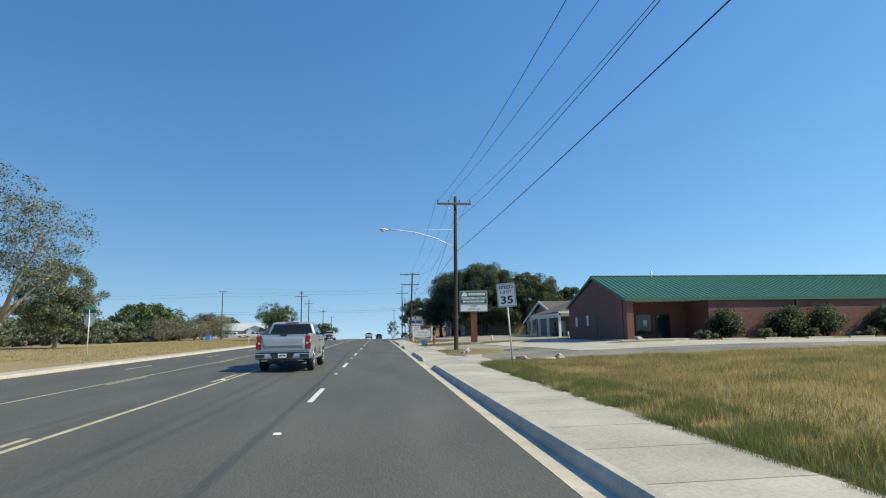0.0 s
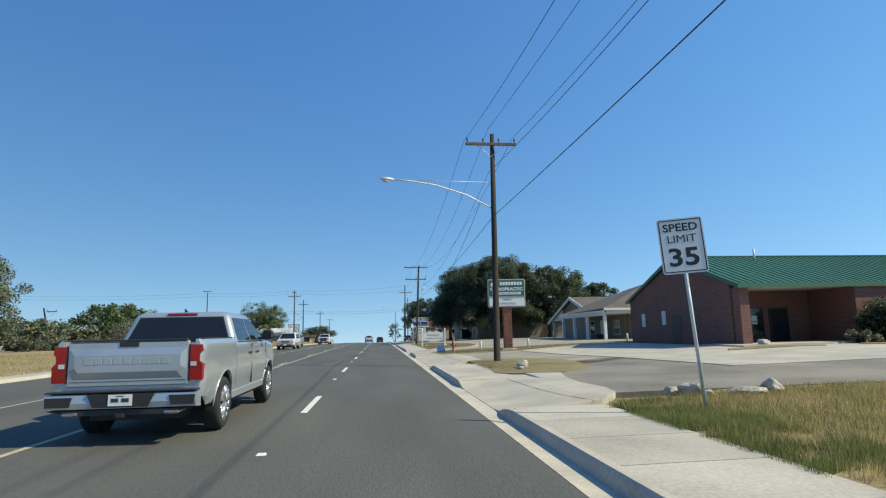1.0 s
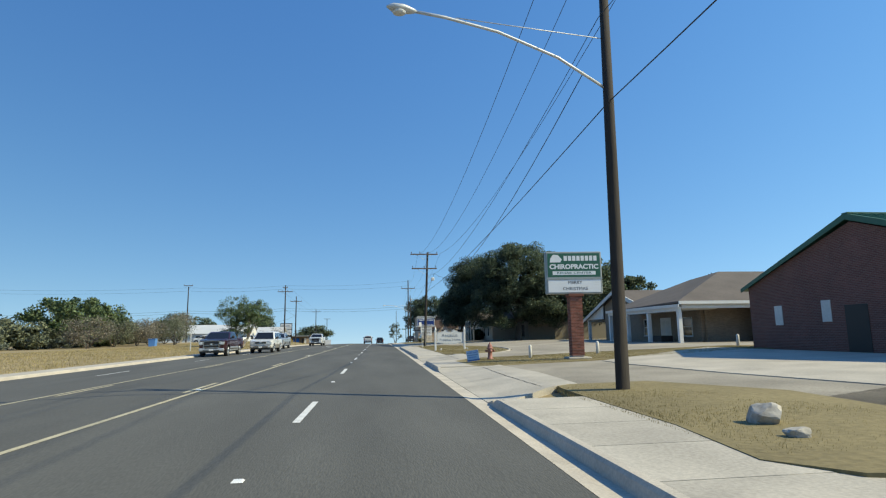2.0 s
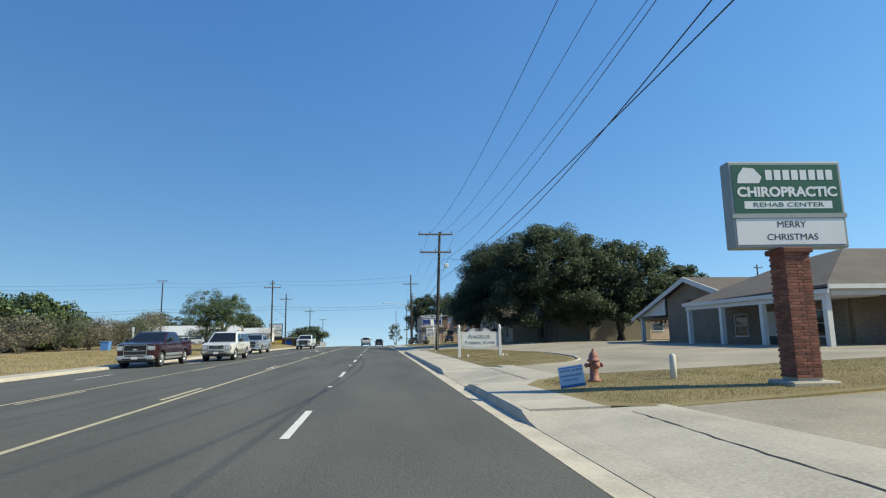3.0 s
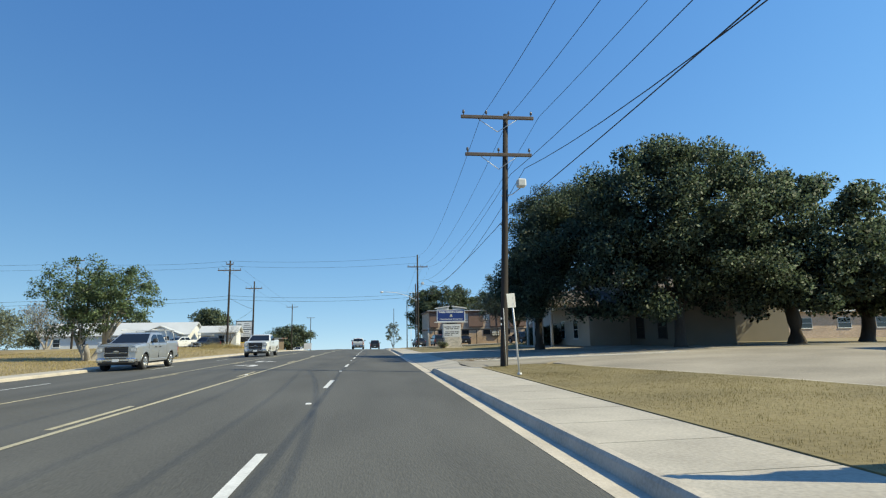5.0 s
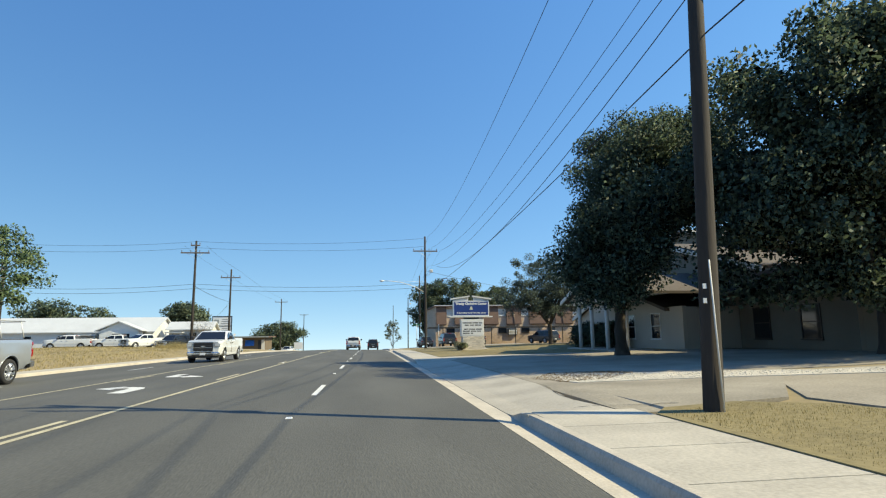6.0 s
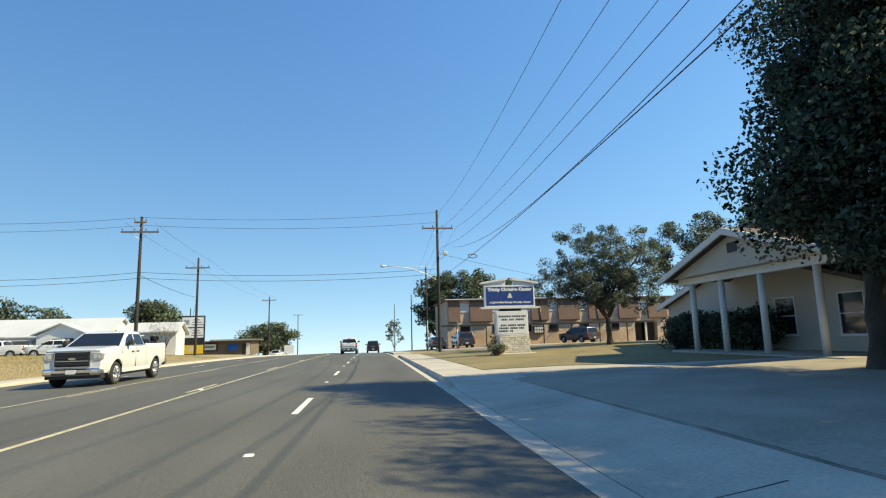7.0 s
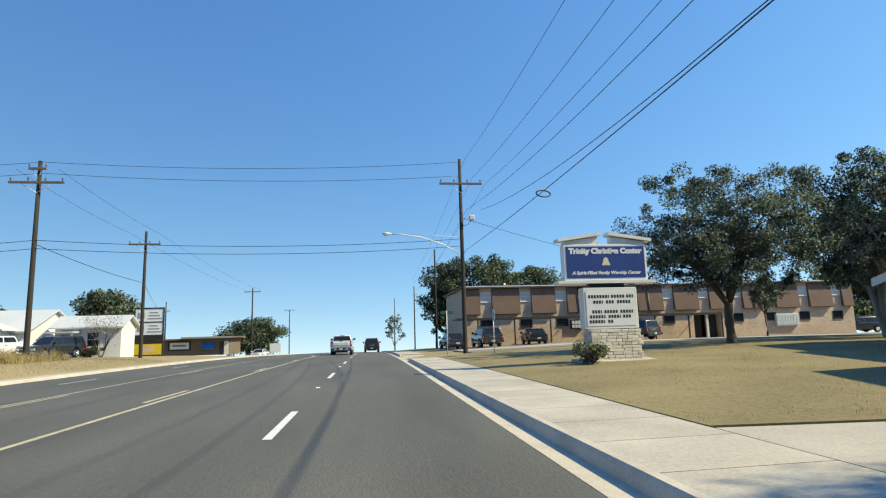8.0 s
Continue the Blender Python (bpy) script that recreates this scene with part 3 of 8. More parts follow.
def shop():
    """The red-brick shop with a green standing-seam roof, its gable to the road."""
    X0, X1, Y0, Y1, RY, EZ, RZ, B = 20.1, 66.0, 28.4, 41.2, 34.6, 3.72, 5.85, 0.25
    h = tagged(thing("shop_building", 0, 0, 0), "long single-storey red-brick shop under a green metal roof", "building")
    wall = [(Y0 + .61, B), (Y1, B), (Y1, EZ - 0.15), (RY, RZ - 0.2), (Y0 + .61, EZ + .02)]
    part("gable_wall", prism(wall, X0, X0 + 0.25, "x"), RED_BRICK, h)
    part("porch_wall", boxes((X0 + .25, 26.7, Y0 + 3.2, Y0 + 3.45, B, EZ)), RED_BRICK, h)
    part("front_wall", boxes((26.7, X1, Y0 - .2, Y0 + .05, B, EZ - .22), (26.7, 26.95, Y0 + .05, Y0 + 3.5, B, EZ - .2)), RED_BRICK, h)
    part("back_wall", boxes((X0 + .25, X1, Y1 - .25, Y1, B, EZ - .2)), RED_BRICK, h)
    part("end_wall", boxes((X1 - .25, X1 - .002, Y0 + .62, Y1 - .27, B, EZ - .2)), RED_BRICK, h)
    part("downspout", boxes((33.95, 34.15, Y0 - .34, Y0 - .205, 2.75, EZ - .24), (33.97, 34.13, Y0 - .3, Y0 - .205, B, 2.74)), BRONZE, h)
    part("column", boxes((X0 + .05, X0 + .6, Y0 - .1, Y0 + .5, B, EZ - .21), bevel=.015), RED_BRICK, h)
    ov = 0.35
    sl = (RZ - EZ) / (RY - Y0)
    for nm, ya, za, yb, zb in (("roof_front", Y0 - ov, EZ - ov * sl, RY, RZ), ("roof_back", Y1 + ov, EZ - .25 - ov * sl, RY, RZ)):
        bm = bmesh.new()
        v = [bm.verts.new(p) for p in ((X0 - .15, ya, za), (X1 + .3, ya, za), (X1 - 5, yb, zb), (X0 - .15, yb, zb),
                                       (X0 - .15, ya, za + .12), (X1 + .3, ya, za + .12), (X1 - 5, yb, zb + .12), (X0 - .15, yb, zb + .12))]
        for f in ((0, 1, 2, 3), (4, 5, 6, 7), (0, 1, 5, 4), (1, 2, 6, 5), (2, 3, 7, 6), (3, 0, 4, 7)):
            bm.faces.new([v[i] for i in f])
        roof = part(nm, bm, GREEN_ROOF, h)
        if nm == "roof_front":
            L = math.hypot(RY - Y0 + ov, RZ - EZ + ov * sl)
            rib = bpy.data.meshes.new("rib")
            b2 = boxes((-.02, .02, 0, L, 0, .045))
            b2.to_mesh(rib)
            b2.free()
            rib.materials.append(GREEN_ROOF)
            for k in range(110):
                x = X0 + .1 + k * 0.41
                if x > X1 - 5:
                    break
                o = new("rib", rib)
                o.parent = roof
                o.matrix_basis = Matrix.Translation((x, ya, za + .12)) @ Matrix.Rotation(math.atan2(RZ - EZ + ov * sl, RY - Y0 + ov), 4, "X")
    part("fascia", boxes((X0 - .17, X1 + .3, Y0 - ov - .05, Y0 - ov - .003, EZ - ov * sl - .12, EZ - ov * sl + .13)), GREEN_TRIM, h)
    part("soffit", boxes((X0 + .26, X1, Y0 - ov, Y0 + 3.15, EZ - .2, EZ - .15)), OFF_WHITE, h)
    part("ridge_cap", boxes((X0 - .16, X1 - 5, RY - .15, RY + .15, RZ + .1, RZ + .16)), GREEN_TRIM, h)
    bm = prism([(Y0 - ov, EZ - ov * sl - .1), (RY, RZ - .12), (Y1 + ov, EZ - .3 - ov * sl), (Y1 + ov, EZ - .12 - ov * sl), (RY, RZ + .13), (Y0 - ov, EZ - ov * sl + .13)], X0 - .2, X0 - .155, "x")
    part("barge_board", bm, GREEN_TRIM, h)
    part("vent_pipe", tubes(([(25, RY - 1, RZ - .3), (25, RY - 1, RZ + .45)], .06)), STEEL, h)
    door = part("door", boxes((24.2, 25.2, Y0 + 3.17, Y0 + 3.195, B + .15, 2.45)), WINDOW_GLASS, h, "dark glazed shop door")
    part("frame", boxes((24.1, 24.195, Y0 + 3.14, Y0 + 3.19, B + .15, 2.55), (25.205, 25.3, Y0 + 3.14, Y0 + 3.19, B + .15, 2.55), (24.195, 25.205, Y0 + 3.14, Y0 + 3.19, 2.455, 2.55)), BRONZE, door)
    w = window(h, 22.4, 23.7, 1.0, 2.5, Y0 + 3.2, -1, frame_m=BRONZE)
    part("notice", boxes((23.0, 23.35, Y0 + 3.175, Y0 + 3.185, 1.6, 2.1)), WHITE_PAINT, w)
    for y, zz in ((38.9, 2.0), (36.0, 2.1)):
        part("wall_sign", boxes((X0 - .03, X0 - .003, y, y + .5, zz - .4, zz + .5)), OFF_WHITE, h)
    part("gable_door", boxes((X0 - .02, X0 - .004, 34.2, 35.3, B + .1, 2.35)), BLACK_PAINT, h)


shop()


def home():
    """The low tan-brick building with a shingle roof, white porch and a canopy at its gable end."""
    h = tagged(thing("low_brick_building", 0, 0, 0), "low tan-brick building with white-columned porch and brown shingle roof", "building")
    B = 0.35
    X0, Y0, Y1 = 26.2, 56.0, 74.8
    part("gable_wall", prism([(66.4, B), (Y1, B), (Y1, 4.15), (71.0, 5.45), (66.4, 4.05)], X0, X0 + .25, "x"), TAN_BRICK, h)
    part("porch_wall", boxes((X0, X0 + .25, Y0, 66.4, B, 3.5)), TAN_BRICK, h)
    part("side_wall", boxes((X0 + .26, 48, Y0 - .25, Y0, B, 3.45)), TAN_BRICK, h)
    part("back_wall", boxes((X0 + .26, 48, Y1 - .25, Y1 - .004, B, 3.4)), TAN_BRICK, h)

    def slab(nm, pts, m=SHINGLE, t=.14):
        bm = bmesh.new()
        a = [bm.verts.new(p) for p in pts]
        b = [bm.verts.new((p[0], p[1], p[2] + t)) for p in pts]
        bm.faces.new(a)
        bm.faces.new(b)
        n = len(pts)
        for k in range(n):
            bm.faces.new((a[k], a[(k + 1) % n], b[(k + 1) % n], b[k]))
        return part(nm, bm, m, h)
    slab("roof_gable_back", [(25.7, 80.6, 2.5), (46, 80.6, 2.5), (46, 71, 5.5), (25.7, 71, 5.5)])
    slab("roof_gable_front", [(25.7, 66.2, 3.95), (38, 66.2, 3.95), (38, 71, 5.5), (25.7, 71, 5.5)])
    slab("roof_porch", [(22.9, 53.2, 3.38), (22.9, 66.4, 3.12), (31.5, 66.4, 6.1), (31.5, 61.5, 6.4)])
    slab("roof_side", [(22.9, 53.2, 3.38), (52, 53.2, 3.38), (46, 61.5, 6.4), (31.5, 61.5, 6.4)])
    slab("roof_main", [(31.5, 61.5, 6.4), (46, 61.5, 6.4), (46, 69, 5.4), (31.5, 68, 5.4)])
    slab("roof_valley", [(31.5, 68, 5.4), (46, 69, 5.4), (46, 71, 5.5), (31.5, 71, 5.5)])
    slab("roof_end", [(52, 53.2, 3.38), (52, 80.6, 2.5), (46, 61.5, 6.4)])
    slab("roof_end", [(52, 80.6, 2.5), (46, 71, 5.5), (46, 61.5, 6.4)])
    slab("roof_end", [(52, 80.6, 2.5), (46, 80.6, 2.5), (46, 71, 5.5)])
    part("end_wall", boxes((47.76, 48, Y0 + .004, Y1 - .26, B, 3.4)), TAN_BRICK, h)
    part("barge_board", prism([(66.0, 3.7), (71, 5.28), (80.7, 2.3), (80.7, 2.6), (71, 5.66), (66.0, 4.12)], 25.6, 25.695, "x"), WHITE_PAINT, h)
    part("gable_board", prism([(74.9, 2.75), (79.9, 2.75), (79.9, 2.8), (74.9, 4.2)], 26.0, 26.1, "x"), WHITE_PAINT, h)
    part("porch_beam", boxes((23.0, 23.25, 53.5, 66.3, 2.82, 3.12), (23.26, 33, 53.4, 53.65, 3.0, 3.32)), WHITE_PAINT, h)
    part("fascia", boxes((22.82, 22.895, 53.1, 66.4, 3.08, 3.3), (22.9, 52, 53.1, 53.19, 3.3, 3.52)), WHITE_PAINT, h)
    part("porch_ceiling", boxes((23.3, 26.15, 53.7, 66.3, 2.95, 3.0)), OFF_WHITE, h)
    for y in (66.0, 62.2, 58.3, 53.6):
        part("column", boxes((22.98, 23.26, y - .14, y + .14, .3, 2.81), (22.92, 23.32, y - .2, y + .2, .3, .5), bevel=.01), WHITE_PAINT, h)
    part("column", boxes((29.2, 29.5, 53.38, 53.66, .3, 2.99)), WHITE_PAINT, h)
    for x in (26.1, 32.5):
        part("canopy_post", boxes((x, x + .3, 79.5, 79.8, .25, 2.72)), WHITE_PAINT, h)
    part("canopy_beam", boxes((25.95, 46, 79.52, 79.78, 2.5, 2.74)), WHITE_PAINT, h)
    part("porch_floor", boxes((22.7, 26.15, 53.3, 66.5, .15, .42)), CONCRETE, h)
    # paler brick than the tan walls: its sunlit look is put into the colour
    part("sunlit_tone_wall", boxes((29.6, 40, 53.95, 54.2, .3, 3.25)), BUFF_BRICK, h, "buff brick wall with the sunlight put into its colour")
    d = part("door", boxes((26.17, 26.195, 60.6, 62.4, .43, 2.5)), WHITE_PAINT, h, "white panelled double door")
    part("panel", boxes((26.155, 26.168, 60.8, 61.4, .7, 2.2), (26.155, 26.168, 61.6, 62.2, .7, 2.2)), OFF_WHITE, d)
    for y in (57.3, 64.2):
        window(h, y, y + 1.3, 1.0, 2.4, 26.2, -1, "x")
    for zz, ya, n in ((3.72, 70.1, 7), (3.2, 69.6, 11)):
        for k in range(n):
            part("wall_letter", boxes((26.165, 26.19, ya + .21 * k, ya + .21 * k + .15, zz - .13, zz + .13)), BLACK_PAINT, h)
    part("porch_planter", boxes((24.2, 25.2, 58.6, 60.2, .43, 1.0)), BLACK_PAINT, h)


home()


def church_hall():
    """The pale hall under the oaks: a gabled portico on slender posts, and a larger hall beside it."""
    h = tagged(thing("church_hall", 0, 0, 0), "pale stucco hall with white gabled portico in deep shade", "building")
    B = 0.1
    # hall and nave walls carry the tree shade in a darker stucco
    part("hall_wall", prism([(99.8, B), (118.2, B), (118.2, 4.75), (109, 7.2), (99.8, 4.7)], 22.5, 22.75, "x"), HALL_SHADE_TAN, h)
    part("low_wall", boxes((22.5, 22.74, 93.9, 99.79, B, 4.2), (22.75, 26.2, 93.9, 94.15, B, 4.2)), HALL_SHADE_TAN, h)
    part("back_wall", boxes((26.2, 26.45, 93.9, 105.9, B, 4.2)), HALL_SHADE_TAN, h)
    part("low_roof", boxes((21.9, 26.7, 93.3, 99.7, 4.2, 4.42)), SHINGLE, h)
    part("hall_roof", prism([(99.2, 4.62), (109, 7.3), (118.8, 4.62), (118.8, 4.8), (109, 7.5), (99.2, 4.8)], 22.1, 27, "x"), SHINGLE, h)
    part("hall_rake", prism([(99.1, 4.42), (109, 7.1), (118.9, 4.42), (118.9, 4.7), (109, 7.4), (99.1, 4.7)], 22.0, 22.095, "x"), OFF_WHITE, h)
    part("nave_wall", boxes((26.5, 40, 106, 106.25, B, 7.2), (26.5, 40, 121.8, 122, B, 7.2), (39.75, 40, 106.26, 121.79, B, 7.2)), HALL_SHADE_TAN, h)
    part("nave_gable", prism([(106.3, B), (121.7, B), (121.7, 7.2), (114, 9.2), (106.3, 7.2)], 26.5, 26.75, "x"), HALL_SHADE_TAN, h)
    part("nave_roof", prism([(105.4, 7.0), (114, 9.3), (122.6, 7.0), (122.6, 7.2), (114, 9.5), (105.4, 7.2)], 26.0, 40.5, "x"), surf("pale_grey_shingle", (0.33, 0.32, 0.30), 0.9, vary=0.25, coarse=0.5, fine=9, bump=0.4), h)
    part("wing_wall", prism([(102, B), (118.2, B), (118.2, 2.55), (111, 4.55), (104.2, 2.75), (102, 2.75)], 19.0, 19.25, "x"), STUCCO, h)
    part("wing_side", boxes((19.26, 29.2, 118.0, 118.2, B, 2.5)), STUCCO, h)
    part("wing_side", boxes((19.26, 22.49, 102, 102.2, B, 2.7)), STUCCO, h)
    part("wing_roof", prism([(103.4, 2.5), (111, 4.62), (118.8, 2.45), (118.8, 2.62), (111, 4.8), (103.4, 2.68)], 18.7, 30, "x"), SHINGLE, h)
    part("wing_barge", prism([(111.6, 4.3), (118.9, 2.28), (118.9, 2.56), (111.6, 4.6)], 18.6, 18.695, "x"), OFF_WHITE, h)
    part("porch_roof", prism([(101.7, 3.45), (107, 5.0), (112.2, 3.45), (112.2, 3.6), (107, 5.17), (101.7, 3.6)], 15.4, 24, "x"), SHINGLE, h)
    part("porch_gable", prism([(102.4, 3.56), (111.6, 3.56), (107, 4.95)], 15.75, 15.85, "x"), STUCCO, h)
    part("barge_board", prism([(101.6, 3.3), (107, 4.92), (112.3, 3.3), (112.3, 3.56), (107, 5.19), (101.6, 3.56)], 15.3, 15.395, "x"), OFF_WHITE, h)
    part("porch_beam", boxes((16.1, 16.4, 102.2, 111.8, 3.24, 3.54)), OFF_WHITE, h)
    part("porch_ceiling", boxes((15.86, 18.99, 102.3, 111.7, 3.56, 3.6)), OFF_WHITE, h)
    part("gable_vent", boxes((15.72, 15.745, 106.7, 107.3, 4.2, 4.6)), BLACK_PAINT, h)
    for y in (110.9, 108.7, 106.2, 103.4):
        part("post", tubes(([(16.25, y, .05), (16.25, y, 3.24)], .13), sides=12), OFF_WHITE, h)
    part("step", boxes((15.6, 18.95, 102, 112, 0, .24)), CONCRETE, h)
    part("awning", boxes((20.6, 22.45, 94.5, 101.8, 3.3, 3.45)), surf("dark_awning", (0.03, 0.04, 0.035), 0.8), h)
    for y in (96, 99.5):
        window(h, y, y + 1.2, .9, 2.5, 22.5, -1, "x", frame_m=BRONZE)
    for y in (104.6, 108.0):
        window(h, y, y + 1.1, .9, 2.4, 19.0, -1, "x")


church_hall()


def mailboxes(parent, x, y, z, columns, rows, case, door):
    """A bank of small lockable mail doors in a frame fixed to the wall."""
    w, hgt = .34, .42
    g = part("mailbox_bank", boxes((x - .06, x + columns * w + .06, y - .32, y - .003, z - .06, z + rows * hgt + .06), bevel=.01), case, parent, "wall-hung bank of mailboxes")
    for i in range(columns):
        for k in range(rows):
            part("mail_door", boxes((x + i * w + .03, x + i * w + w - .03, y - .345, y - .321, z + k * hgt + .04, z + k * hgt + hgt - .04), bevel=.006), door, g)


def apartments():
    """The two-storey buff-brick block with brown mansard panels and a covered walk."""
    h = tagged(thing("apartment_block", 0, 0, 0), "two-storey buff-brick block with brown mansard panels and covered walk", "building")
    Y, X0, X1, B, T = 162.0, 11.6, 58.2, -1.0, 5.8
    GATE0, GATE1, HEAD = 37.9, 41.2, 2.35
    part("front_wall", boxes((X0, GATE0, Y, Y + .3, B, T - .1), (GATE1, X1, Y, Y + .3, B, T - .1), (GATE0, GATE1, Y, Y + .3, HEAD, T - .1)), BUFF_BRICK, h)
    part("side_wall", boxes((X0, X0 + .3, Y + .31, Y + 14, B, T - .1)), BUFF_BRICK, h)
    part("side_wall", boxes((X1 - .3, X1, Y + .31, Y + 14, B, T - .1)), BUFF_BRICK, h)
    part("back_wall", boxes((X0, X1, Y + 14.01, Y + 14.3, B, T - .1)), BUFF_BRICK, h)
    part("roof", boxes((X0 - .3, X1 + .3, Y - .5, Y + 14.6, T - .1, T + .1)), MANSARD, h)
    part("roof_edge", boxes((X0 - .32, X1 + .32, Y - .53, Y - .505, T + .02, T + .13)), STEEL, h)
    part("passage_wall", boxes((GATE0 - .25, GATE0 - .002, Y + .31, Y + 5, B, HEAD), (GATE1 + .002, GATE1 + .25, Y + .31, Y + 5, B, HEAD), (GATE0 - .25, GATE1 + .25, Y + .31, Y + 5, HEAD + .01, HEAD + .2)), BUFF_BRICK, h)
    for x in (GATE0 + .02, GATE0 + 1.87):
        part("gate", boxes((x, x + 1.4, Y + .9, Y + .96, B, HEAD - .1)), DARK_TIMBER, h, "dark solid gate in the passage")
    part("gate_post", boxes((GATE0 + 1.5, GATE0 + 1.75, Y - .03, Y + .2, B, HEAD)), OFF_WHITE, h)
    gaps = [13.35, 17.75, 21.8, 25.6, 29.95, 34.3, 38.6, 42.7, 46.8, 51.1, 55.4]
    edge = X0 + .1
    for k, x in enumerate(gaps + [X1 - .1]):
        if x - edge > .6:
            part("mansard_panel", prism([(Y - .004, T - .12), (Y - .12, T - .2), (Y - .42, 2.9), (Y - .38, 2.8), (Y - .004, 2.93)], edge, x - .06, "x"), MANSARD, h)
            if k in (3, 5, 8):
                part("downpipe", tubes(([(edge + 1.25, Y - .2, T - .15), (edge + 1.25, Y - .5, 2.7), (edge + 1.25, Y - .5, 2.45)], .05), sides=8), BRONZE, h)
        if x in gaps:
            window(h, x + .1, x + 1.15, 4.25, 5.2, Y, -1, pane_m=BLIND)
            if not GATE0 - 1.2 < x < GATE1:
                window(h, x + .05, x + 1.25, 1.5, 2.3, Y, -1, frame_m=BRONZE)
        edge = x + 1.3
    part("walk_roof", boxes((X0 - 1.6, 38.5, Y - 4.4, Y - 1.7, 2.22, 2.36)), MANSARD, h)
    part("walk_fascia", boxes((X0 - 1.62, 38.52, Y - 4.43, Y - 4.405, 2.19, 2.42)), DARK_TIMBER, h)
    for k in range(8):
        part("walk_post", boxes((12.15 + 3.76 * k, 12.27 + 3.76 * k, Y - 4.3, Y - 4.18, B - .3, 2.215)), BRONZE, h)
        part("roof_tie", boxes((12.17 + 3.76 * k, 12.25 + 3.76 * k, Y - 1.695, Y - .004, 2.26, 2.33)), BRONZE, h)
    mailboxes(h, 23.4, Y, 1.15, 4, 2, BLACK_PAINT, OFF_WHITE)
    mailboxes(h, 47.95, Y, .85, 8, 3, OFF_WHITE, STEEL)
    part("roof_vent", tubes(([(16.4, Y + 1.2, T + .1), (16.4, Y + 1.2, T + .55)], .13), sides=10), STEEL, h)


apartments()


def white_house(x0, x1, y0, y1, eave, ridge, b, along="x", windows=(), porch=None):
    h = tagged(thing("white_house", 0, 0, 0), "white-painted single-storey house with a white metal roof", "house", "white houses")
    part("wall", boxes((x0, x1, y0, y0 + .2, b, eave), (x0, x1, y1 - .2, y1, b, eave), (x0, x0 + .2, y0 + .201, y1 - .201, b, eave), (x1 - .2, x1, y0 + .201, y1 - .201, b, eave)), WHITE_PAINT, h)
    if along == "x":
        m = (y0 + y1) / 2
        part("roof", prism([(y0 - .5, eave - .05), (m, ridge), (y1 + .5, eave - .05), (y1 + .5, eave + .08), (m, ridge + .14), (y0 - .5, eave + .08)], x0 - .4, x1 + .4, "x"), WHITE_ROOF, h)
        for x in (x0 + .003, x1 - .2):
            part("gable", prism([(y0, eave), (y1, eave), (m, ridge)], x, x + .19, "x"), WHITE_PAINT, h)
    else:
        m = (x0 + x1) / 2
        part("roof", prism([(x0 - .5, eave - .05), (m, ridge), (x1 + .5, eave - .05), (x1 + .5, eave + .08), (m, ridge + .14), (x0 - .5, eave + .08)], y0 - .4, y1 + .4, "y"), WHITE_ROOF, h)
        for y in (y0 + .003, y1 - .2):
            part("gable", prism([(x0, eave), (x1, eave), (m, ridge)], y, y + .19, "y"), WHITE_PAINT, h)
    for a, c, d in windows:
        window(h, a, a + 1.0, b + c, b + d, y0, -1)
    if porch:
        a, c = porch
        part("porch_roof", boxes((a, c, y0 - 1.6, y0 - .01, eave - .45, eave - .3)), WHITE_ROOF, h)
        for x in (a + .1, c - .2):
            part("porch_post", boxes((x, x + .1, y0 - 1.5, y0 - 1.4, b, eave - .451)), WHITE_PAINT, h)
    return h


white_house(-53, -29.8, 158.6, 167.5, 2.2, 4.3, -.8, "x", ((-51, 1.3, 2.5), (-47, 1.3, 2.5), (-42.5, 1.3, 2.5)), (-40.5, -36.9))
white_house(-36.2, -31.0, 156.6, 158.1, 2.35, 3.6, -.8, "y", ((-34.5, 1.5, 2.75), (-33.2, 1.5, 2.75)))
white_house(-28.1, -22.2, 160, 163.2, 2.45, 3.55, -.8, "x", ((-25.2, 1.5, 2.8), (-27.6, 1.6, 2.6)), (-28.2, -25.8))


def long_hall():
    """A long low buff building beyond the oaks, with a flat roof and a row of windows."""
    h = tagged(thing("long_building", 0, 0, 0), "long low buff-walled building behind the oaks", "building")
    part("wall", boxes((46, 98, 122, 122.3, -.2, 3.5)), BUFF_BRICK, h)
    part("roof", boxes((45.5, 98.5, 121.4, 134, 3.5, 3.75)), OFF_WHITE, h)
    part("side_wall", boxes((46, 46.3, 122.31, 133, -.2, 3.5)), BUFF_BRICK, h)
    for k in range(9):
        window(h, 48.5 + 5.4 * k, 50.3 + 5.4 * k, 1.5, 2.7, 122, -1)


long_hall()


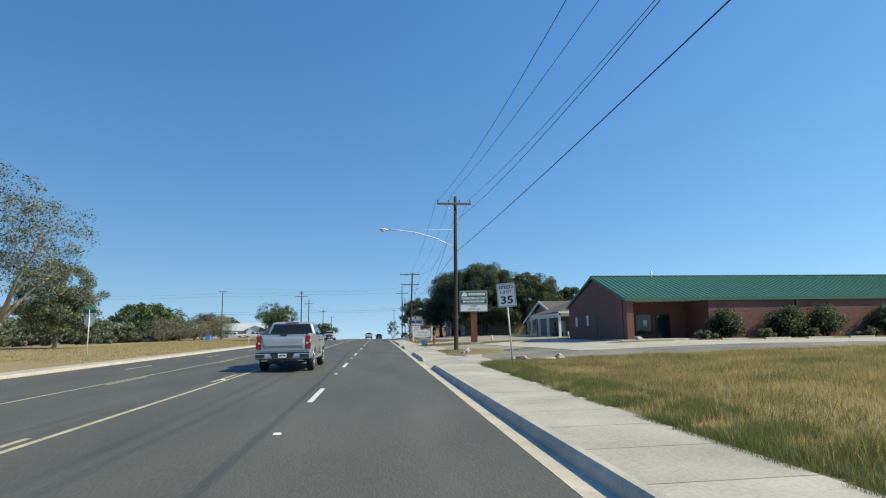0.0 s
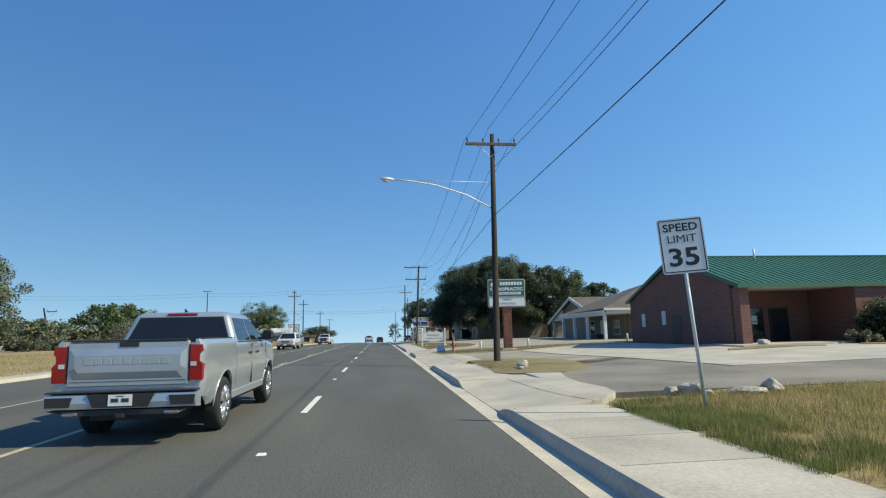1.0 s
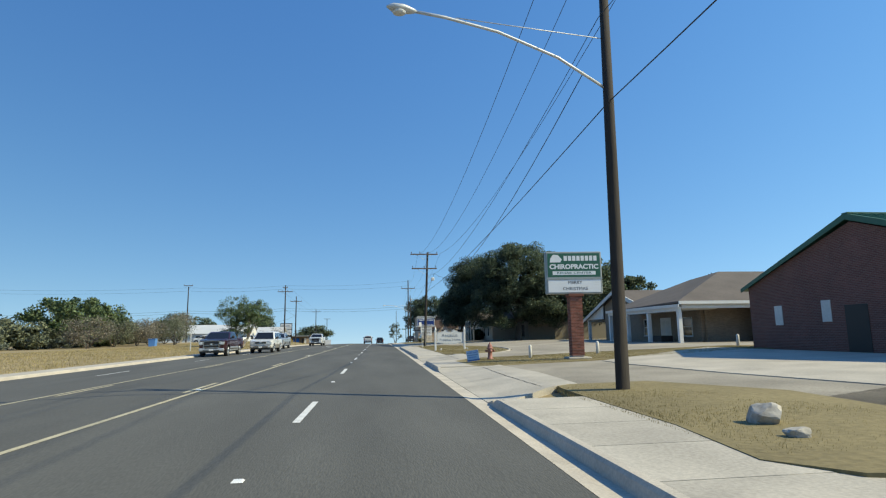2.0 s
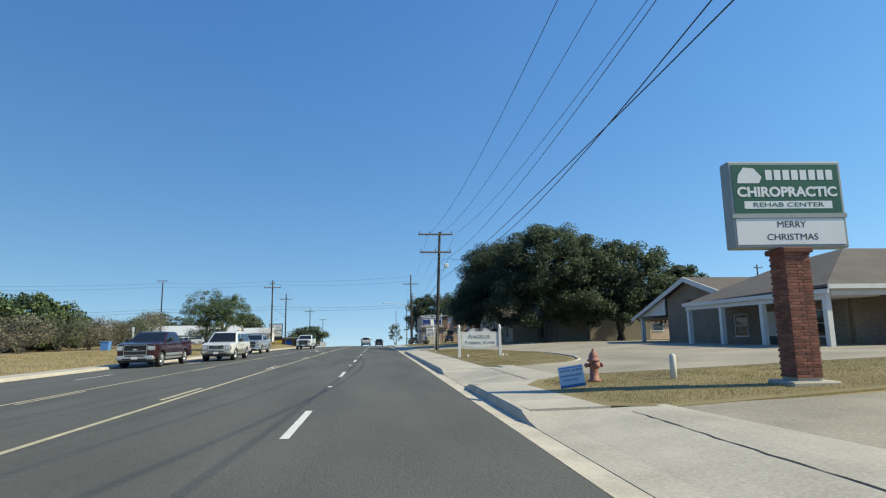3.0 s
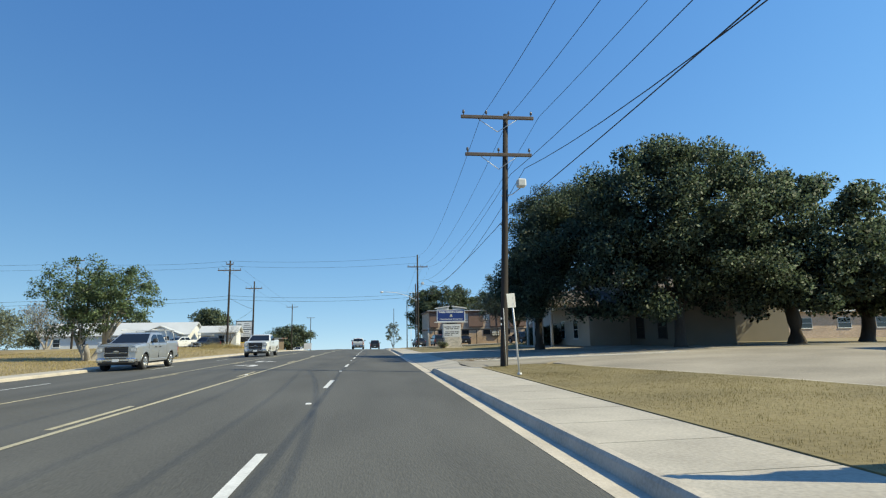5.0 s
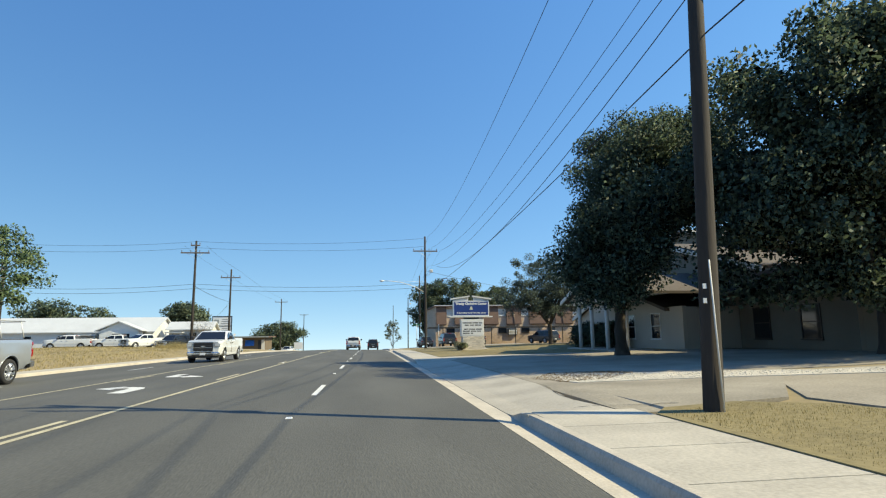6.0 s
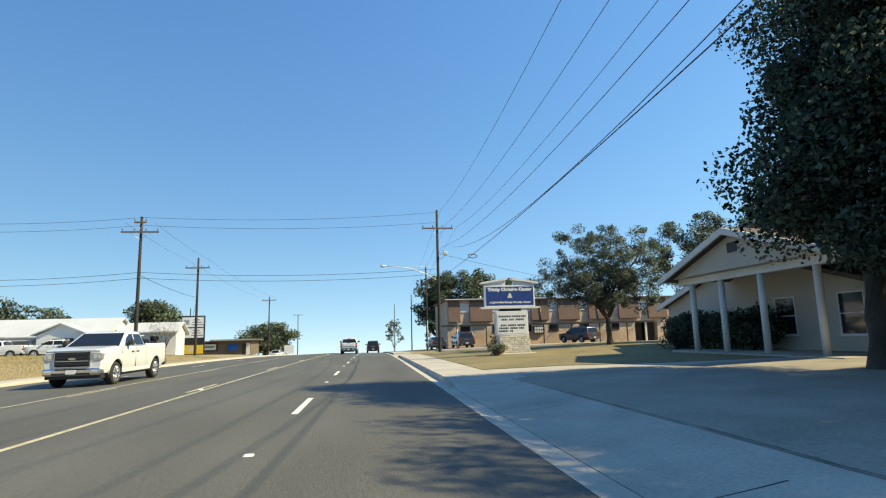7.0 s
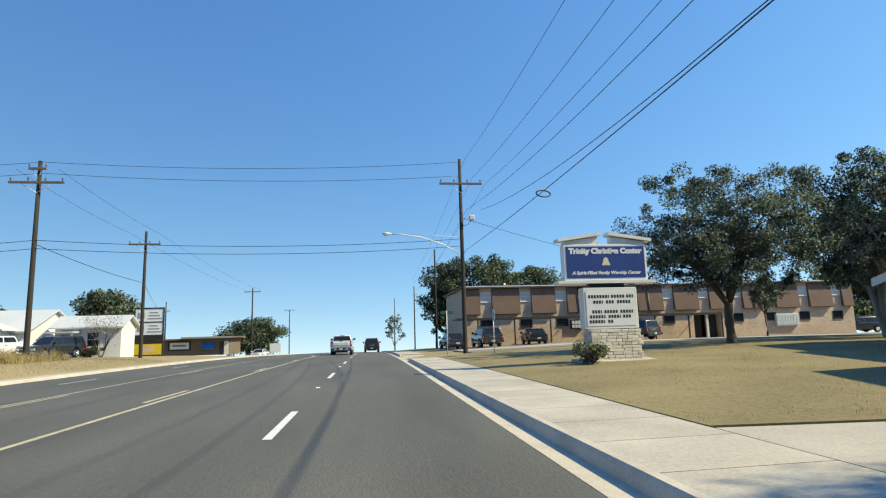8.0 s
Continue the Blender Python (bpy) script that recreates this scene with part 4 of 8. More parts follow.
# ---- poles, lamps and overhead cables ----
def utility_pole(x, y, top, label, arms=(), lamp=None, flood=None, lean=0.0, radius=0.16):
    """arms: (height above ground, half length, insulators); lamp: end of the lamp arm relative to the pole's foot."""
    z = land(x, y)
    p = tagged(thing("utility_pole", x, y, z - 0.02), label, "utility pole", "utility poles")
    h = top - z
    part("pole", tubes(([(0, 0, -.4), (0, 0, .0), (lean * .5, 0, h * .5), (lean, 0, h)], (radius * 1.02, radius, radius * .85, radius * .66)), sides=14), POLE_WOOD, p)
    for ah, half, pins in arms:
        a = part("crossarm", boxes((-half, half, -.30, -.19, ah - .07, ah + .07), bevel=.012), ARM_WOOD, p)
        part("brace", tubes(([(-half * .55, -.25, ah - .07), (0, -.16, ah - .62)], .016), ([(half * .55, -.25, ah - .07), (0, -.16, ah - .62)], .016), sides=6), STEEL, a)
        for k in range(pins):
            px = -half * .93 + 2 * half * .93 * k / max(1, pins - 1)
            bm = bmesh.new()
            tube(bm, [(px, -.25, ah + .07), (px, -.25, ah + .15), (px, -.25, ah + .17), (px, -.25, ah + .22), (px, -.25, ah + .24), (px, -.25, ah + .30)], (.02, .02, .06, .045, .055, .03), 8)
            part("insulator", bm, PORCELAIN, a)
    if lamp:
        lx, ly, lz, foot = lamp
        pts = [(0, 0, foot), (lx * .25, ly * .25, foot + (lz - foot) * .55), (lx * .55, ly * .55, foot + (lz - foot) * .9), (lx * .8, ly * .8, lz), (lx * .93, ly * .93, lz)]
        arm = part("lamp_arm", tubes((pts, .035), ([(0, 0, foot + 1.3), (lx * .75, ly * .75, lz + .04)], .012), sides=8), STEEL, p, "galvanised lamp arm with stay")
        bm = bmesh.new()
        d = Vector((lx, ly, 0)).normalized()
        e = Vector((lx * .93, ly * .93, lz))
        tube(bm, [e, e + d * .12, e + d * .3, e + d * .52, e + d * .66], (.05, .1, .15, .13, .03), 12)
        bmesh.ops.scale(bm, vec=(1, 1, .62), space=Matrix.Translation((0, 0, -lz)), verts=bm.verts)
        head = part("lamp_head", bm, STEEL, arm, "cobra-head lamp housing")
        bm = bmesh.new()
        c = e + d * .38 - Vector((0, 0, .085))
        bmesh.ops.create_uvsphere(bm, u_segments=12, v_segments=6, radius=.12, matrix=Matrix.Translation(c) @ Matrix.Diagonal((1.3, 1, .6, 1)))
        part("lens", bm, OFF_WHITE, head, "pale glass lamp lens")
    if flood:
        fx, fz = flood
        b = part("flood_bracket", tubes(([(.1, 0, fz - .4), (fx * .6, -.05, fz - .35), (fx, -.1, fz - .05)], .025)), STEEL, p)
        part("flood_lamp", boxes((fx - .17, fx + .2, -.35, 0, fz - .05, fz + .3), bevel=.05), OFF_WHITE, b, "pale box floodlight")
    return p


utility_pole(6.93, 26.98, 11.15, "dark creosoted wooden utility pole with crossarm and street lamp", ((10.45, 1.25, 4),), (-5.1, -1.3, 8.35, 7.3), lean=.12)
P2 = utility_pole(6.65, 79.9, 10.9, "dark wooden utility pole with two crossarms and a floodlight", ((10.62, 1.6, 4), (8.95, 1.45, 3)), flood=(.95, 7.6), lean=.42)
utility_pole(7.85, 139.8, 13.25, "tall dark wooden utility pole with crossarm and lamp", ((11.75, 1.5, 4),), (-5.3, -1.5, 8.0, 6.7), flood=(.7, 9.2))
utility_pole(6.9, -27.0, 11.0, "dark wooden utility pole behind the view", ((10.4, 1.25, 4),))
utility_pole(10.4, 178.0, 12.4, "plain dark wooden pole on the crest", ())
utility_pole(11.6, 230.0, 11.6, "distant dark wooden pole past the crest", (), flood=(.6, 12.5))
utility_pole(9.8, 290.0, 12.6, "distant dark wooden pole past the crest", ())
utility_pole(-38.1, 137.9, 11.9, "wooden utility pole in a grass lot", ((11.7, .9, 2),), radius=.14)
utility_pole(-18.26, 137.5, 12.1, "dark wooden utility pole with a double crossarm", ((10.5, 1.55, 4), (11.35, .5, 2)))
utility_pole(-18.4, 154.7, 10.85, "dark wooden utility pole with a crossarm", ((10.0, 1.35, 4),))
utility_pole(-19.2, 206.5, 9.9, "distant wooden utility pole with a crossarm", ((11.7, 1.4, 3),))
utility_pole(-21.0, 268.0, 8.6, "distant wooden utility pole with a crossarm", ((13.6, 1.4, 3),))
utility_pole(-41.0, 228.0, 9.0, "distant wooden utility pole with a transformer", ((10.2, .9, 2),))
utility_pole(-47.1, 92.0, 6.4, "leaning wooden pole above the brush", ((5.6, .7, 2),), lean=-1.3)
utility_pole(66.0, 118.0, 12.4, "wooden pole with a transformer behind a roof", ((11.6, .8, 2),))


part("conduit", tubes(([(.06, -.19, -.1), (.03, -.185, 1.2), (.01, -.175, 2.4)], .014), sides=8), OFF_WHITE, P2, "pale plastic cable conduit")
for zz, xx in ((1.75, -.1), (1.98, -.09)):
    part("pole_tag", boxes((xx - .03, xx + .03, -.165, -.15, zz - .04, zz + .04)), STEEL, P2)


def cable(a, b, sag, r=0.010, label="black overhead cable strung between poles", n=18):
    a, b = Vector(a), Vector(b)
    pts = [a.lerp(b, i / n) - Vector((0, 0, sag * 4 * (i / n) * (1 - i / n))) for i in range(n + 1)]
    return tagged(link_mesh("overhead_cable", tubes((pts, r), sides=6), CABLE), label, "cable", "overhead cables")


# four bare wires: crossarm end, pole top, other crossarm end, and the neutral below them
WIRES = (((5.69, -27, 10.5), (5.62, 26.8, 10.72), (5.88, 79.7, 10.52), (8.24, 139.6, 13.26), (9.2, 205, 10.6)),
         ((7.65, -27, 10.7), (6.81, 26.9, 11.33), (7.27, 79.8, 10.83), (8.72, 139.6, 11.86), (9.6, 205, 10.2)),
         ((8.36, -27, 10.3), (8.00, 26.8, 10.86), (8.53, 79.7, 10.75), (9.66, 139.6, 11.47), (10.4, 205, 10.1)),
         ((7.05, -27, 9.1), (6.83, 26.9, 9.21), (7.18, 79.8, 8.14), (8.22, 139.6, 9.56), (9.8, 205, 8.6)))
SAGS = ((1.83, 1.56, 1.33, .7), (1.0, 1.65, 1.47, .7), (1.17, 1.38, 1.49, .7), (1.34, 1.43, 1.47, .7))
for run, sags in zip(WIRES, SAGS):
    for a, b, sag in zip(run, run[1:], sags):
        cable(a, b, sag)
low = ((7.11, -27, 6.94), (6.99, 26.98, 7.02), (7.07, 79.9, 6.41), (8.1, 139.8, 6.71), (10.4, 178, 7.0), (11.6, 230, 6.0))
for a, b, sag in zip(low, low[1:], (.32, .45, .53, .5, .5)):
    cable(a, b, sag, .014, "thick black telephone cable between poles")
high = ((6.41, 26.98, 7.79), (7.84, 79.9, 8.44), (9.31, 139.8, 9.58))
for a, b, sag in zip(high, high[1:], (2.18, 2.11)):
    cable(a, b, sag, .013, "thick black telephone cable between poles")
for z0, z1, r in ((12.0, 13.0, .014), (11.3, 12.0, .014), (7.2, 7.5, .018), (6.7, 7.0, .018)):
    cable((-18.26, 137.4, z0), (7.85, 139.7, z1), .45, r)
    cable((-38.1, 137.9, z0 - .3), (-18.26, 137.5, z0), .35, r)
    cable((-90, 128, z0 - .3), (-38.1, 137.9, z0 - .3), .8, r)
for off in (-1.2, 1.2):
    cable((-18.4 + off, 154.5, 10.6), (-19.2 + off, 206.3, 9.6), .5)
    cable((-18.26 + off, 137.3, 11.5), (-18.4 + off, 154.5, 10.6), .2)
cable((-18.26, 137.5, 7.0), (-18.4, 154.7, 6.2), .2, .02)
cable((-18.4, 154.7, 6.2), (-41, 228, 6.0), .7, .02)
cable((7.85, 139.8, 9.0), (40, 160, 6.2), .5, .016)
bm = bmesh.new()
q = .69
mid = Vector(low[2]).lerp(Vector(low[3]), q) - Vector((0, 0, .53 * 4 * q * (1 - q) + .05))
pts = [(mid.x + .06 + .3 * math.cos(a), mid.y + .3 * math.cos(a) * .3, mid.z + .12 * math.sin(a)) for a in [6.2832 * k / 20 for k in range(21)]]
tube(bm, pts, .028, 6)
tagged(link_mesh("cable_loop", bm, CABLE), "black slack loop hung on the telephone cable", "cable loop")


# ---- trees and shrubs ----
def leaves(name, clumps, per, size, material, parent, seed, squash=0.75):
    """Many small pointed leaf sprays scattered in clumps, as one mesh."""
    rng = np.random.default_rng(seed)
    c = np.array([k[:3] for k in clumps], float)
    r = np.array([k[3] for k in clumps], float)
    idx = np.repeat(np.arange(len(c)), per)
    n = len(idx)
    d = rng.normal(size=(n, 3))
    d /= np.linalg.norm(d, axis=1)[:, None]
    rad = rng.random(n) ** 0.45
    p = c[idx] + d * (rad * r[idx])[:, None] * np.array([1, 1, squash])
    u = rng.normal(size=(n, 3)) + d * 0.6
    u /= np.linalg.norm(u, axis=1)[:, None]
    w = np.cross(u, rng.normal(size=(n, 3)))
    w /= np.linalg.norm(w, axis=1)[:, None]
    s = size * (0.55 + 0.9 * rng.random(n))[:, None]
    v = np.empty((n, 4, 3))
    v[:, 0], v[:, 2] = p - u * s * 0.5, p + u * s * 0.5
    v[:, 1], v[:, 3] = p + w * s * 0.32 - u * s * .05, p - w * s * 0.32 - u * s * .05
    me = bpy.data.meshes.new(name)
    me.vertices.add(4 * n)
    me.vertices.foreach_set("co", v.reshape(-1))
    me.loops.add(4 * n)
    me.loops.foreach_set("vertex_index", np.arange(4 * n, dtype=np.int32))
    me.polygons.add(n)
    me.polygons.foreach_set("loop_start", np.arange(0, 4 * n, 4, dtype=np.int32))
    me.update(calc_edges=True)
    # sprays shade as the round clump and crown that they belong to
    out = p - c.mean(axis=0)
    out /= np.linalg.norm(out, axis=1)[:, None] + 1e-6
    nrm = 0.4 * d + 0.3 * out + 0.5 * rng.normal(size=(n, 3)) + np.array([0, 0, 0.3])
    nrm /= np.linalg.norm(nrm, axis=1)[:, None]
    me.shade_smooth()
    soft = me.attributes.new("custom_normal", "FLOAT_VECTOR", "POINT")
    soft.data.foreach_set("vector", np.repeat(nrm, 4, axis=0).astype(np.float32).reshape(-1))
    me.materials.append(material)
    ob = new(name, me)
    ob.parent = parent
    return ob


def tree(x, y, label, crowns, leaf, bark, trunk=0.35, fork=2.4, clumps=120, per=260, size=0.26, seed=1, twigs=26, stems=1, clump_r=(0.7, 1.3), fill=0.45, name="tree"):
    """crowns: ellipsoids (dx, dy, z, rx, ry, rz) relative to the foot. Limbs reach from the fork into the clumps."""
    rng = random.Random(seed)
    z = land(x, y)
    t = tagged(thing(name, x, y, z - .03), label, "tree" if name == "tree" else "bush")
    cl = []
    vol = [c[3] * c[4] * c[5] for c in crowns]
    for c, vl in zip(crowns, vol):
        for _ in range(max(3, round(clumps * vl / sum(vol)))):
            while True:
                d = Vector((rng.gauss(0, 1), rng.gauss(0, 1), rng.gauss(0, 1))).normalized() * (fill + (1 - fill) * rng.random() ** .6)
                if d.z > -0.75:
                    break
            cl.append((c[0] + d.x * c[3], c[1] + d.y * c[4], c[2] + d.z * c[5], rng.uniform(*clump_r)))
    bm = bmesh.new()
    base = []
    for s in range(stems):
        a = 6.2832 * s / max(1, stems) + rng.random()
        off = 0 if stems == 1 else trunk * 1.2
        top = Vector((math.cos(a) * off * 4 + rng.uniform(-.2, .2), math.sin(a) * off * 4 + rng.uniform(-.2, .2), fork))
        f = Vector((math.cos(a) * off, math.sin(a) * off, 0))
        mid = f.lerp(top, .5) + Vector((rng.uniform(-.12, .12), rng.uniform(-.12, .12), 0))
        tube(bm, [f - Vector((0, 0, .3)), f, f.lerp(mid, .3), mid, top], [trunk * 1.5, trunk * 1.25, trunk, trunk * .9, trunk * .8], 10)
        base.append(top)
    part("trunk", bm, bark, t)
    bm = bmesh.new()
    nodes = []
    for i, k in enumerate(rng.sample(cl, min(twigs, len(cl)))):
        e = Vector(k[:3])
        if i < 5 + 2 * stems:
            s, thick = min(base, key=lambda q: (q - e).length), trunk * .55
            m1 = s.lerp(e, .35) + Vector((rng.uniform(-.3, .3), rng.uniform(-.3, .3), .22 * (e - s).length * rng.uniform(.3, .8)))
            s = s - Vector((0, 0, .15))
        else:
            s, thick = min(nodes, key=lambda q: (q[0] - e).length + .5 * max(0, q[0].z - e.z))
            thick = max(thick * .8, trunk * .05)
            m1 = s.lerp(e, .4) + Vector((rng.uniform(-.2, .2), rng.uniform(-.2, .2), rng.uniform(0, .2))) * (e - s).length * .6
        m2 = m1.lerp(e, .5) + Vector((rng.uniform(-.15, .15), rng.uniform(-.15, .15), rng.uniform(-.05, .15))) * (e - s).length * .5
        radii = [thick, thick * .66, thick * .42, thick * .16]
        tube(bm, [s, m1, m2, e], radii, 6)
        nodes += [(m1, radii[1]), (m2, radii[2]), (m1.lerp(m2, .5), radii[2] * 1.2)]
        for _ in range(3):
            q = m2.lerp(e, rng.random())
            tube(bm, [q, q + Vector((rng.uniform(-1, 1), rng.uniform(-1, 1), rng.uniform(-.2, 1))) * k[3] * 1.1], [radii[2] * .5, radii[3] * .4], 4)
    part("branchwork", bm, bark, t)
    if per:
        leaves("crown", cl, per, size, leaf, t, seed)
    return t


OAK = "large dark green live oak with dense drooping crown"
DENSE = dict(clump_r=(0.75, 1.4), fill=.38)
tree(13.8, 98.8, OAK, ((2.8, -.3, 9.1, 4.9, 3.6, 3.4), (-1.6, -2.7, 4.4, 2.2, 3.2, 2.4), (.5, 1.2, 4.7, 2.2, 2.4, 1.9), (.1, -1.4, 6.5, 2.5, 2.8, 1.7)), LIVE_OAK, OAK_BARK, .34, 2.4, 260, 620, .135, 11, 40, **DENSE)
tree(20.2, 90.2, OAK, ((0, 0, 8.8, 6.4, 5.4, 4.4), (-1, 0, 6.4, 5.4, 4.4, 1.6), (2.6, -.6, 5.0, 4.4, 4.2, 2.4), (-4.4, -1.6, 4.4, 3.2, 2.4, 2.1), (-6.0, 3.6, 6.7, 2.6, 2.4, 1.6), (.4, -2.0, 2.9, 5.0, 2.8, .9), (-5.2, -.6, 3.0, 2.8, 2.2, 1.0), (-1.8, -1.8, 4.5, 2.2, 1.6, 1.2)), LIVE_OAK, OAK_BARK, .36, 2.4, 330, 400, .178, 12, 42, **DENSE)
tree(29.5, 92.0, OAK, ((0, 0, 7.2, 6.4, 6.0, 4.3), (-1, -1.5, 4.3, 6.4, 4.4, 2.3), (-4.4, -.5, 8.6, 4.0, 4.6, 4.0), (-1.5, -2.2, 2.8, 5.0, 3.0, .9)), LIVE_OAK, OAK_BARK, .5, 2.8, 230, 330, .23, 13, 30, **DENSE)
tree(38.5, 96.0, OAK, ((0, 0, 5.7, 5.2, 5.6, 3.4), (0, -1, 4.0, 5, 5, 2.2)), LIVE_OAK, OAK_BARK, .5, 2.2, 150, 260, .275, 14, 28, **DENSE)
tree(35.0, 108.0, OAK, ((0, 0, 7.2, 6.2, 6.2, 4.0),), LIVE_OAK, OAK_BARK, .5, 2.8, 120, 230, .30, 15, 26, **DENSE)
tree(19.7, 128.5, "grey-green oak with open spreading crown on the lawn", ((-.3, 0, 6.3, 5.2, 4.6, 3.3), (-1.9, 0, 4.5, 4.7, 3.6, 2.0), (1.7, .8, 4.8, 4.4, 3.6, 2.2), (.5, -.6, 3.3, 3.4, 2.6, 1.0)), LAWN_OAK, OAK_BARK, .25, 2.1, 300, 210, .12, 16, 110, fill=.15, clump_r=(.3, .85))
tree(30.6, 130.2, "multi-stemmed grey-green oak on the lawn", ((0, 0, 7.2, 6.0, 5.6, 3.8), (2.5, -1, 5.2, 5.4, 4, 2.6), (-1.5, -1, 4.2, 4.4, 3, 1.3)), LAWN_OAK, PALE_BARK, .2, 3.0, 240, 230, .155, 17, 80, stems=4, fill=.25, clump_r=(.4, 1.0))
tree(38.8, 151.3, "slim young tree beside the parking strip", ((0, 0, 4.0, 1.1, 1.1, 1.6),), LIVE_OAK, OAK_BARK, .09, 2.2, 30, 160, .14, 32, 16, clump_r=(.3, .6))
tree(40.0, 138.0, "dark live oak beside the parking strip", ((0, 0, 6.6, 6.6, 6.2, 4.0),), LIVE_OAK, BARK, .4, 2.6, 130, 230, .28, 18, 24, fill=.3)
tree(17.5, 190.0, "dark oak behind the two-storey block", ((0, 0, 9.6, 8.0, 6, 4.8), (10, 2, 9, 6, 5, 4.0), (-2, 0, 6.5, 6, 5, 3)), LIVE_OAK, OAK_BARK, .4, 4.0, 200, 190, .35, 19, 20, clump_r=(1.0, 1.8), fill=.3)
tree(8.4, 262.0, "small pale feathery tree by the crest", ((0, 0, 8.4, 2.6, 2.4, 2.6), (-1.6, 0, 5.6, 1.8, 2, 2.6), (1.8, 0, 4.6, 1.2, 1.5, 2.6)), SILVER_LEAF, BARK, .13, 2.0, 120, 34, .24, 20, 60, clump_r=(.3, .7), fill=.1)
tree(15.6, 207.0, "tall narrow dark conifer beside the crest", ((0, 0, 9.0, 1.2, 1.2, 3.6), (0, 0, 6.0, 2.2, 2.0, 2.8), (0, 0, 4.0, 2.9, 2.5, 1.8)), LIVE_OAK, BARK, .2, 2.0, 70, 150, .3, 31, 26, clump_r=(.4, .9))
tree(-18.3, 99.5, "grey-green mesquite with a twiggy rounded crown", ((.3, 0, 4.7, 3.8, 3.8, 2.6), (1.6, .5, 4.4, 3.0, 2.8, 2.1), (-.6, 0, 2.4, 2.3, 2.0, 1.3)), MESQUITE, PALE_BARK, .2, 1.1, 190, 130, .135, 21, 130, stems=3, fill=.2, clump_r=(.35, .85))
tree(-21.8, 24.6, "half-bare pecan with sparse grey-green leaves", ((0, 0, 8.0, 5.2, 5.0, 3.8), (1.0, 0, 5.6, 4.2, 4.2, 2.2)), SILVER_LEAF, PALE_BARK, .26, 2.2, 230, 80, .12, 22, 170, fill=.2, clump_r=(.5, 1.1))
tree(-29.9, 47.0, "leafy grey-green hackberry behind the stop sign", ((0, 0, 5.4, 4.0, 4.2, 3.0), (1.0, -.4, 3.0, 3.8, 3.6, 2.2)), BRUSH_LEAF, PALE_BARK, .2, 1.6, 170, 220, .16, 34, 70, fill=.25, clump_r=(.5, 1.1))
tree(-36.0, 128.0, "pale bare winter tree in the grass lot", ((0, 0, 3.6, 2.6, 2.4, 2.0),), PALE_LEAF, PALE_BARK, .12, 1.1, 60, 60, .16, 23, 55, stems=3)
tree(-23.3, 158.5, "small bare crape myrtle against a white wall", ((0, 0, 3.0, 1.7, 1.4, 1.5),), PALE_LEAF, BARK, .07, .8, 50, 18, .1, 24, 50, stems=4)
tree(-20.9, 215.0, "round dark green tree beside the far kerb", ((0, 0, 4.4, 6.0, 5, 2.9), (0, -1, 2.0, 5.0, 4, 1.6)), FAR_LEAF, BARK, .25, 1.2, 110, 190, .35, 25, 20, clump_r=(1.1, 2.0), fill=.3)
tree(-52.0, 175.0, "dark green tree behind the white house", ((0, 0, 5.2, 5.5, 5, 3.6), (6, 2, 4.4, 4, 4, 2.6)), FAR_LEAF, BARK, .3, 2, 90, 150, .39, 26, 18, clump_r=(1.1, 2.0), fill=.3)
tree(-32.0, 180.0, "dark green tree behind the white house", ((0, 0, 5.9, 3.2, 3.8, 2.7),), FAR_LEAF, BARK, .3, 2, 80, 150, .39, 27, 18, clump_r=(1.1, 2.0), fill=.3)
for k in range(5):
    rr = random.Random(300 + k)
    tree(-100 + 11 * k + rr.uniform(-3, 3), 205 + rr.uniform(-8, 30), "distant dark green tree on the skyline", ((0, 0, 4.4 + rr.random(), 6.5, 5, 2.8),), FAR_LEAF, BARK, .3, 1.8, 50, 100, .52, 300 + k, 10, clump_r=(1.1, 2.0), fill=.3)
tree(67.0, 172.0, "dense dark oak past the block's end", ((0, 0, 5.0, 7.5, 5, 3.6), (-1, -1, 2.6, 6.5, 4, 1.8)), FAR_LEAF, BARK, .4, 1.6, 150, 140, .4, 33, 16, clump_r=(1.0, 1.8), fill=.3)
for k in range(6):
    rr = random.Random(350 + k)
    tree(58 + 9 * k + rr.uniform(-3, 3), 128 + rr.uniform(-8, 12), "distant dark green tree behind the forecourt", ((0, 0, 3.9 + rr.random(), 6.2, 5, 3.0),), FAR_LEAF, BARK, .3, 1.4, 50, 90, .5, 350 + k, 10, clump_r=(1.1, 2.0), fill=.3)
for k in range(12):
    rr = random.Random(400 + k)
    y = 34 + 8.2 * k
    x = -46 - .07 * k + rr.uniform(-5, 4)
    green = k > 7
    h = rr.uniform(2.1, 3.1) + (1.4 if green else 0)
    tree(x + 2 * green, y, "green hackberry thicket beyond the verge" if green else "tangled grey-green brush beyond the verge",
         ((0, 0, h, 5.0, 4.8, h * .75), (2, 1, h * .6, 4.4, 4.2, h * .6)), HACKBERRY if green else BRUSH_LEAF, PALE_BARK, .12, .8, 80, 120, .34, 400 + k, 14, stems=3, name="tree")
for k in range(6):
    rr = random.Random(450 + k)
    tree(-33 + rr.uniform(-3, 3), 92 + 8 * k if k < 4 else 84 + 5 * k, "leafless brown brush at the lot's edge", ((0, 0, 2.2, 2.8, 2.6, 1.7),), BRUSH_LEAF if k % 2 else PALE_LEAF, BARK, .07, .6, 60, 70, .16, 450 + k, 55, stems=4)


def shrub(x, y, rx, ry, h, label, leaf=LIVE_OAK, n=34, per=150, size=.13, seed=1):
    return tree(x, y, label, ((0, 0, h * .52, rx, ry, h * .48),), leaf, BARK, .05, .25, n, per, size, seed, 12, stems=3, clump_r=(.22 * h, .34 * h), name="shrub", fill=.3)


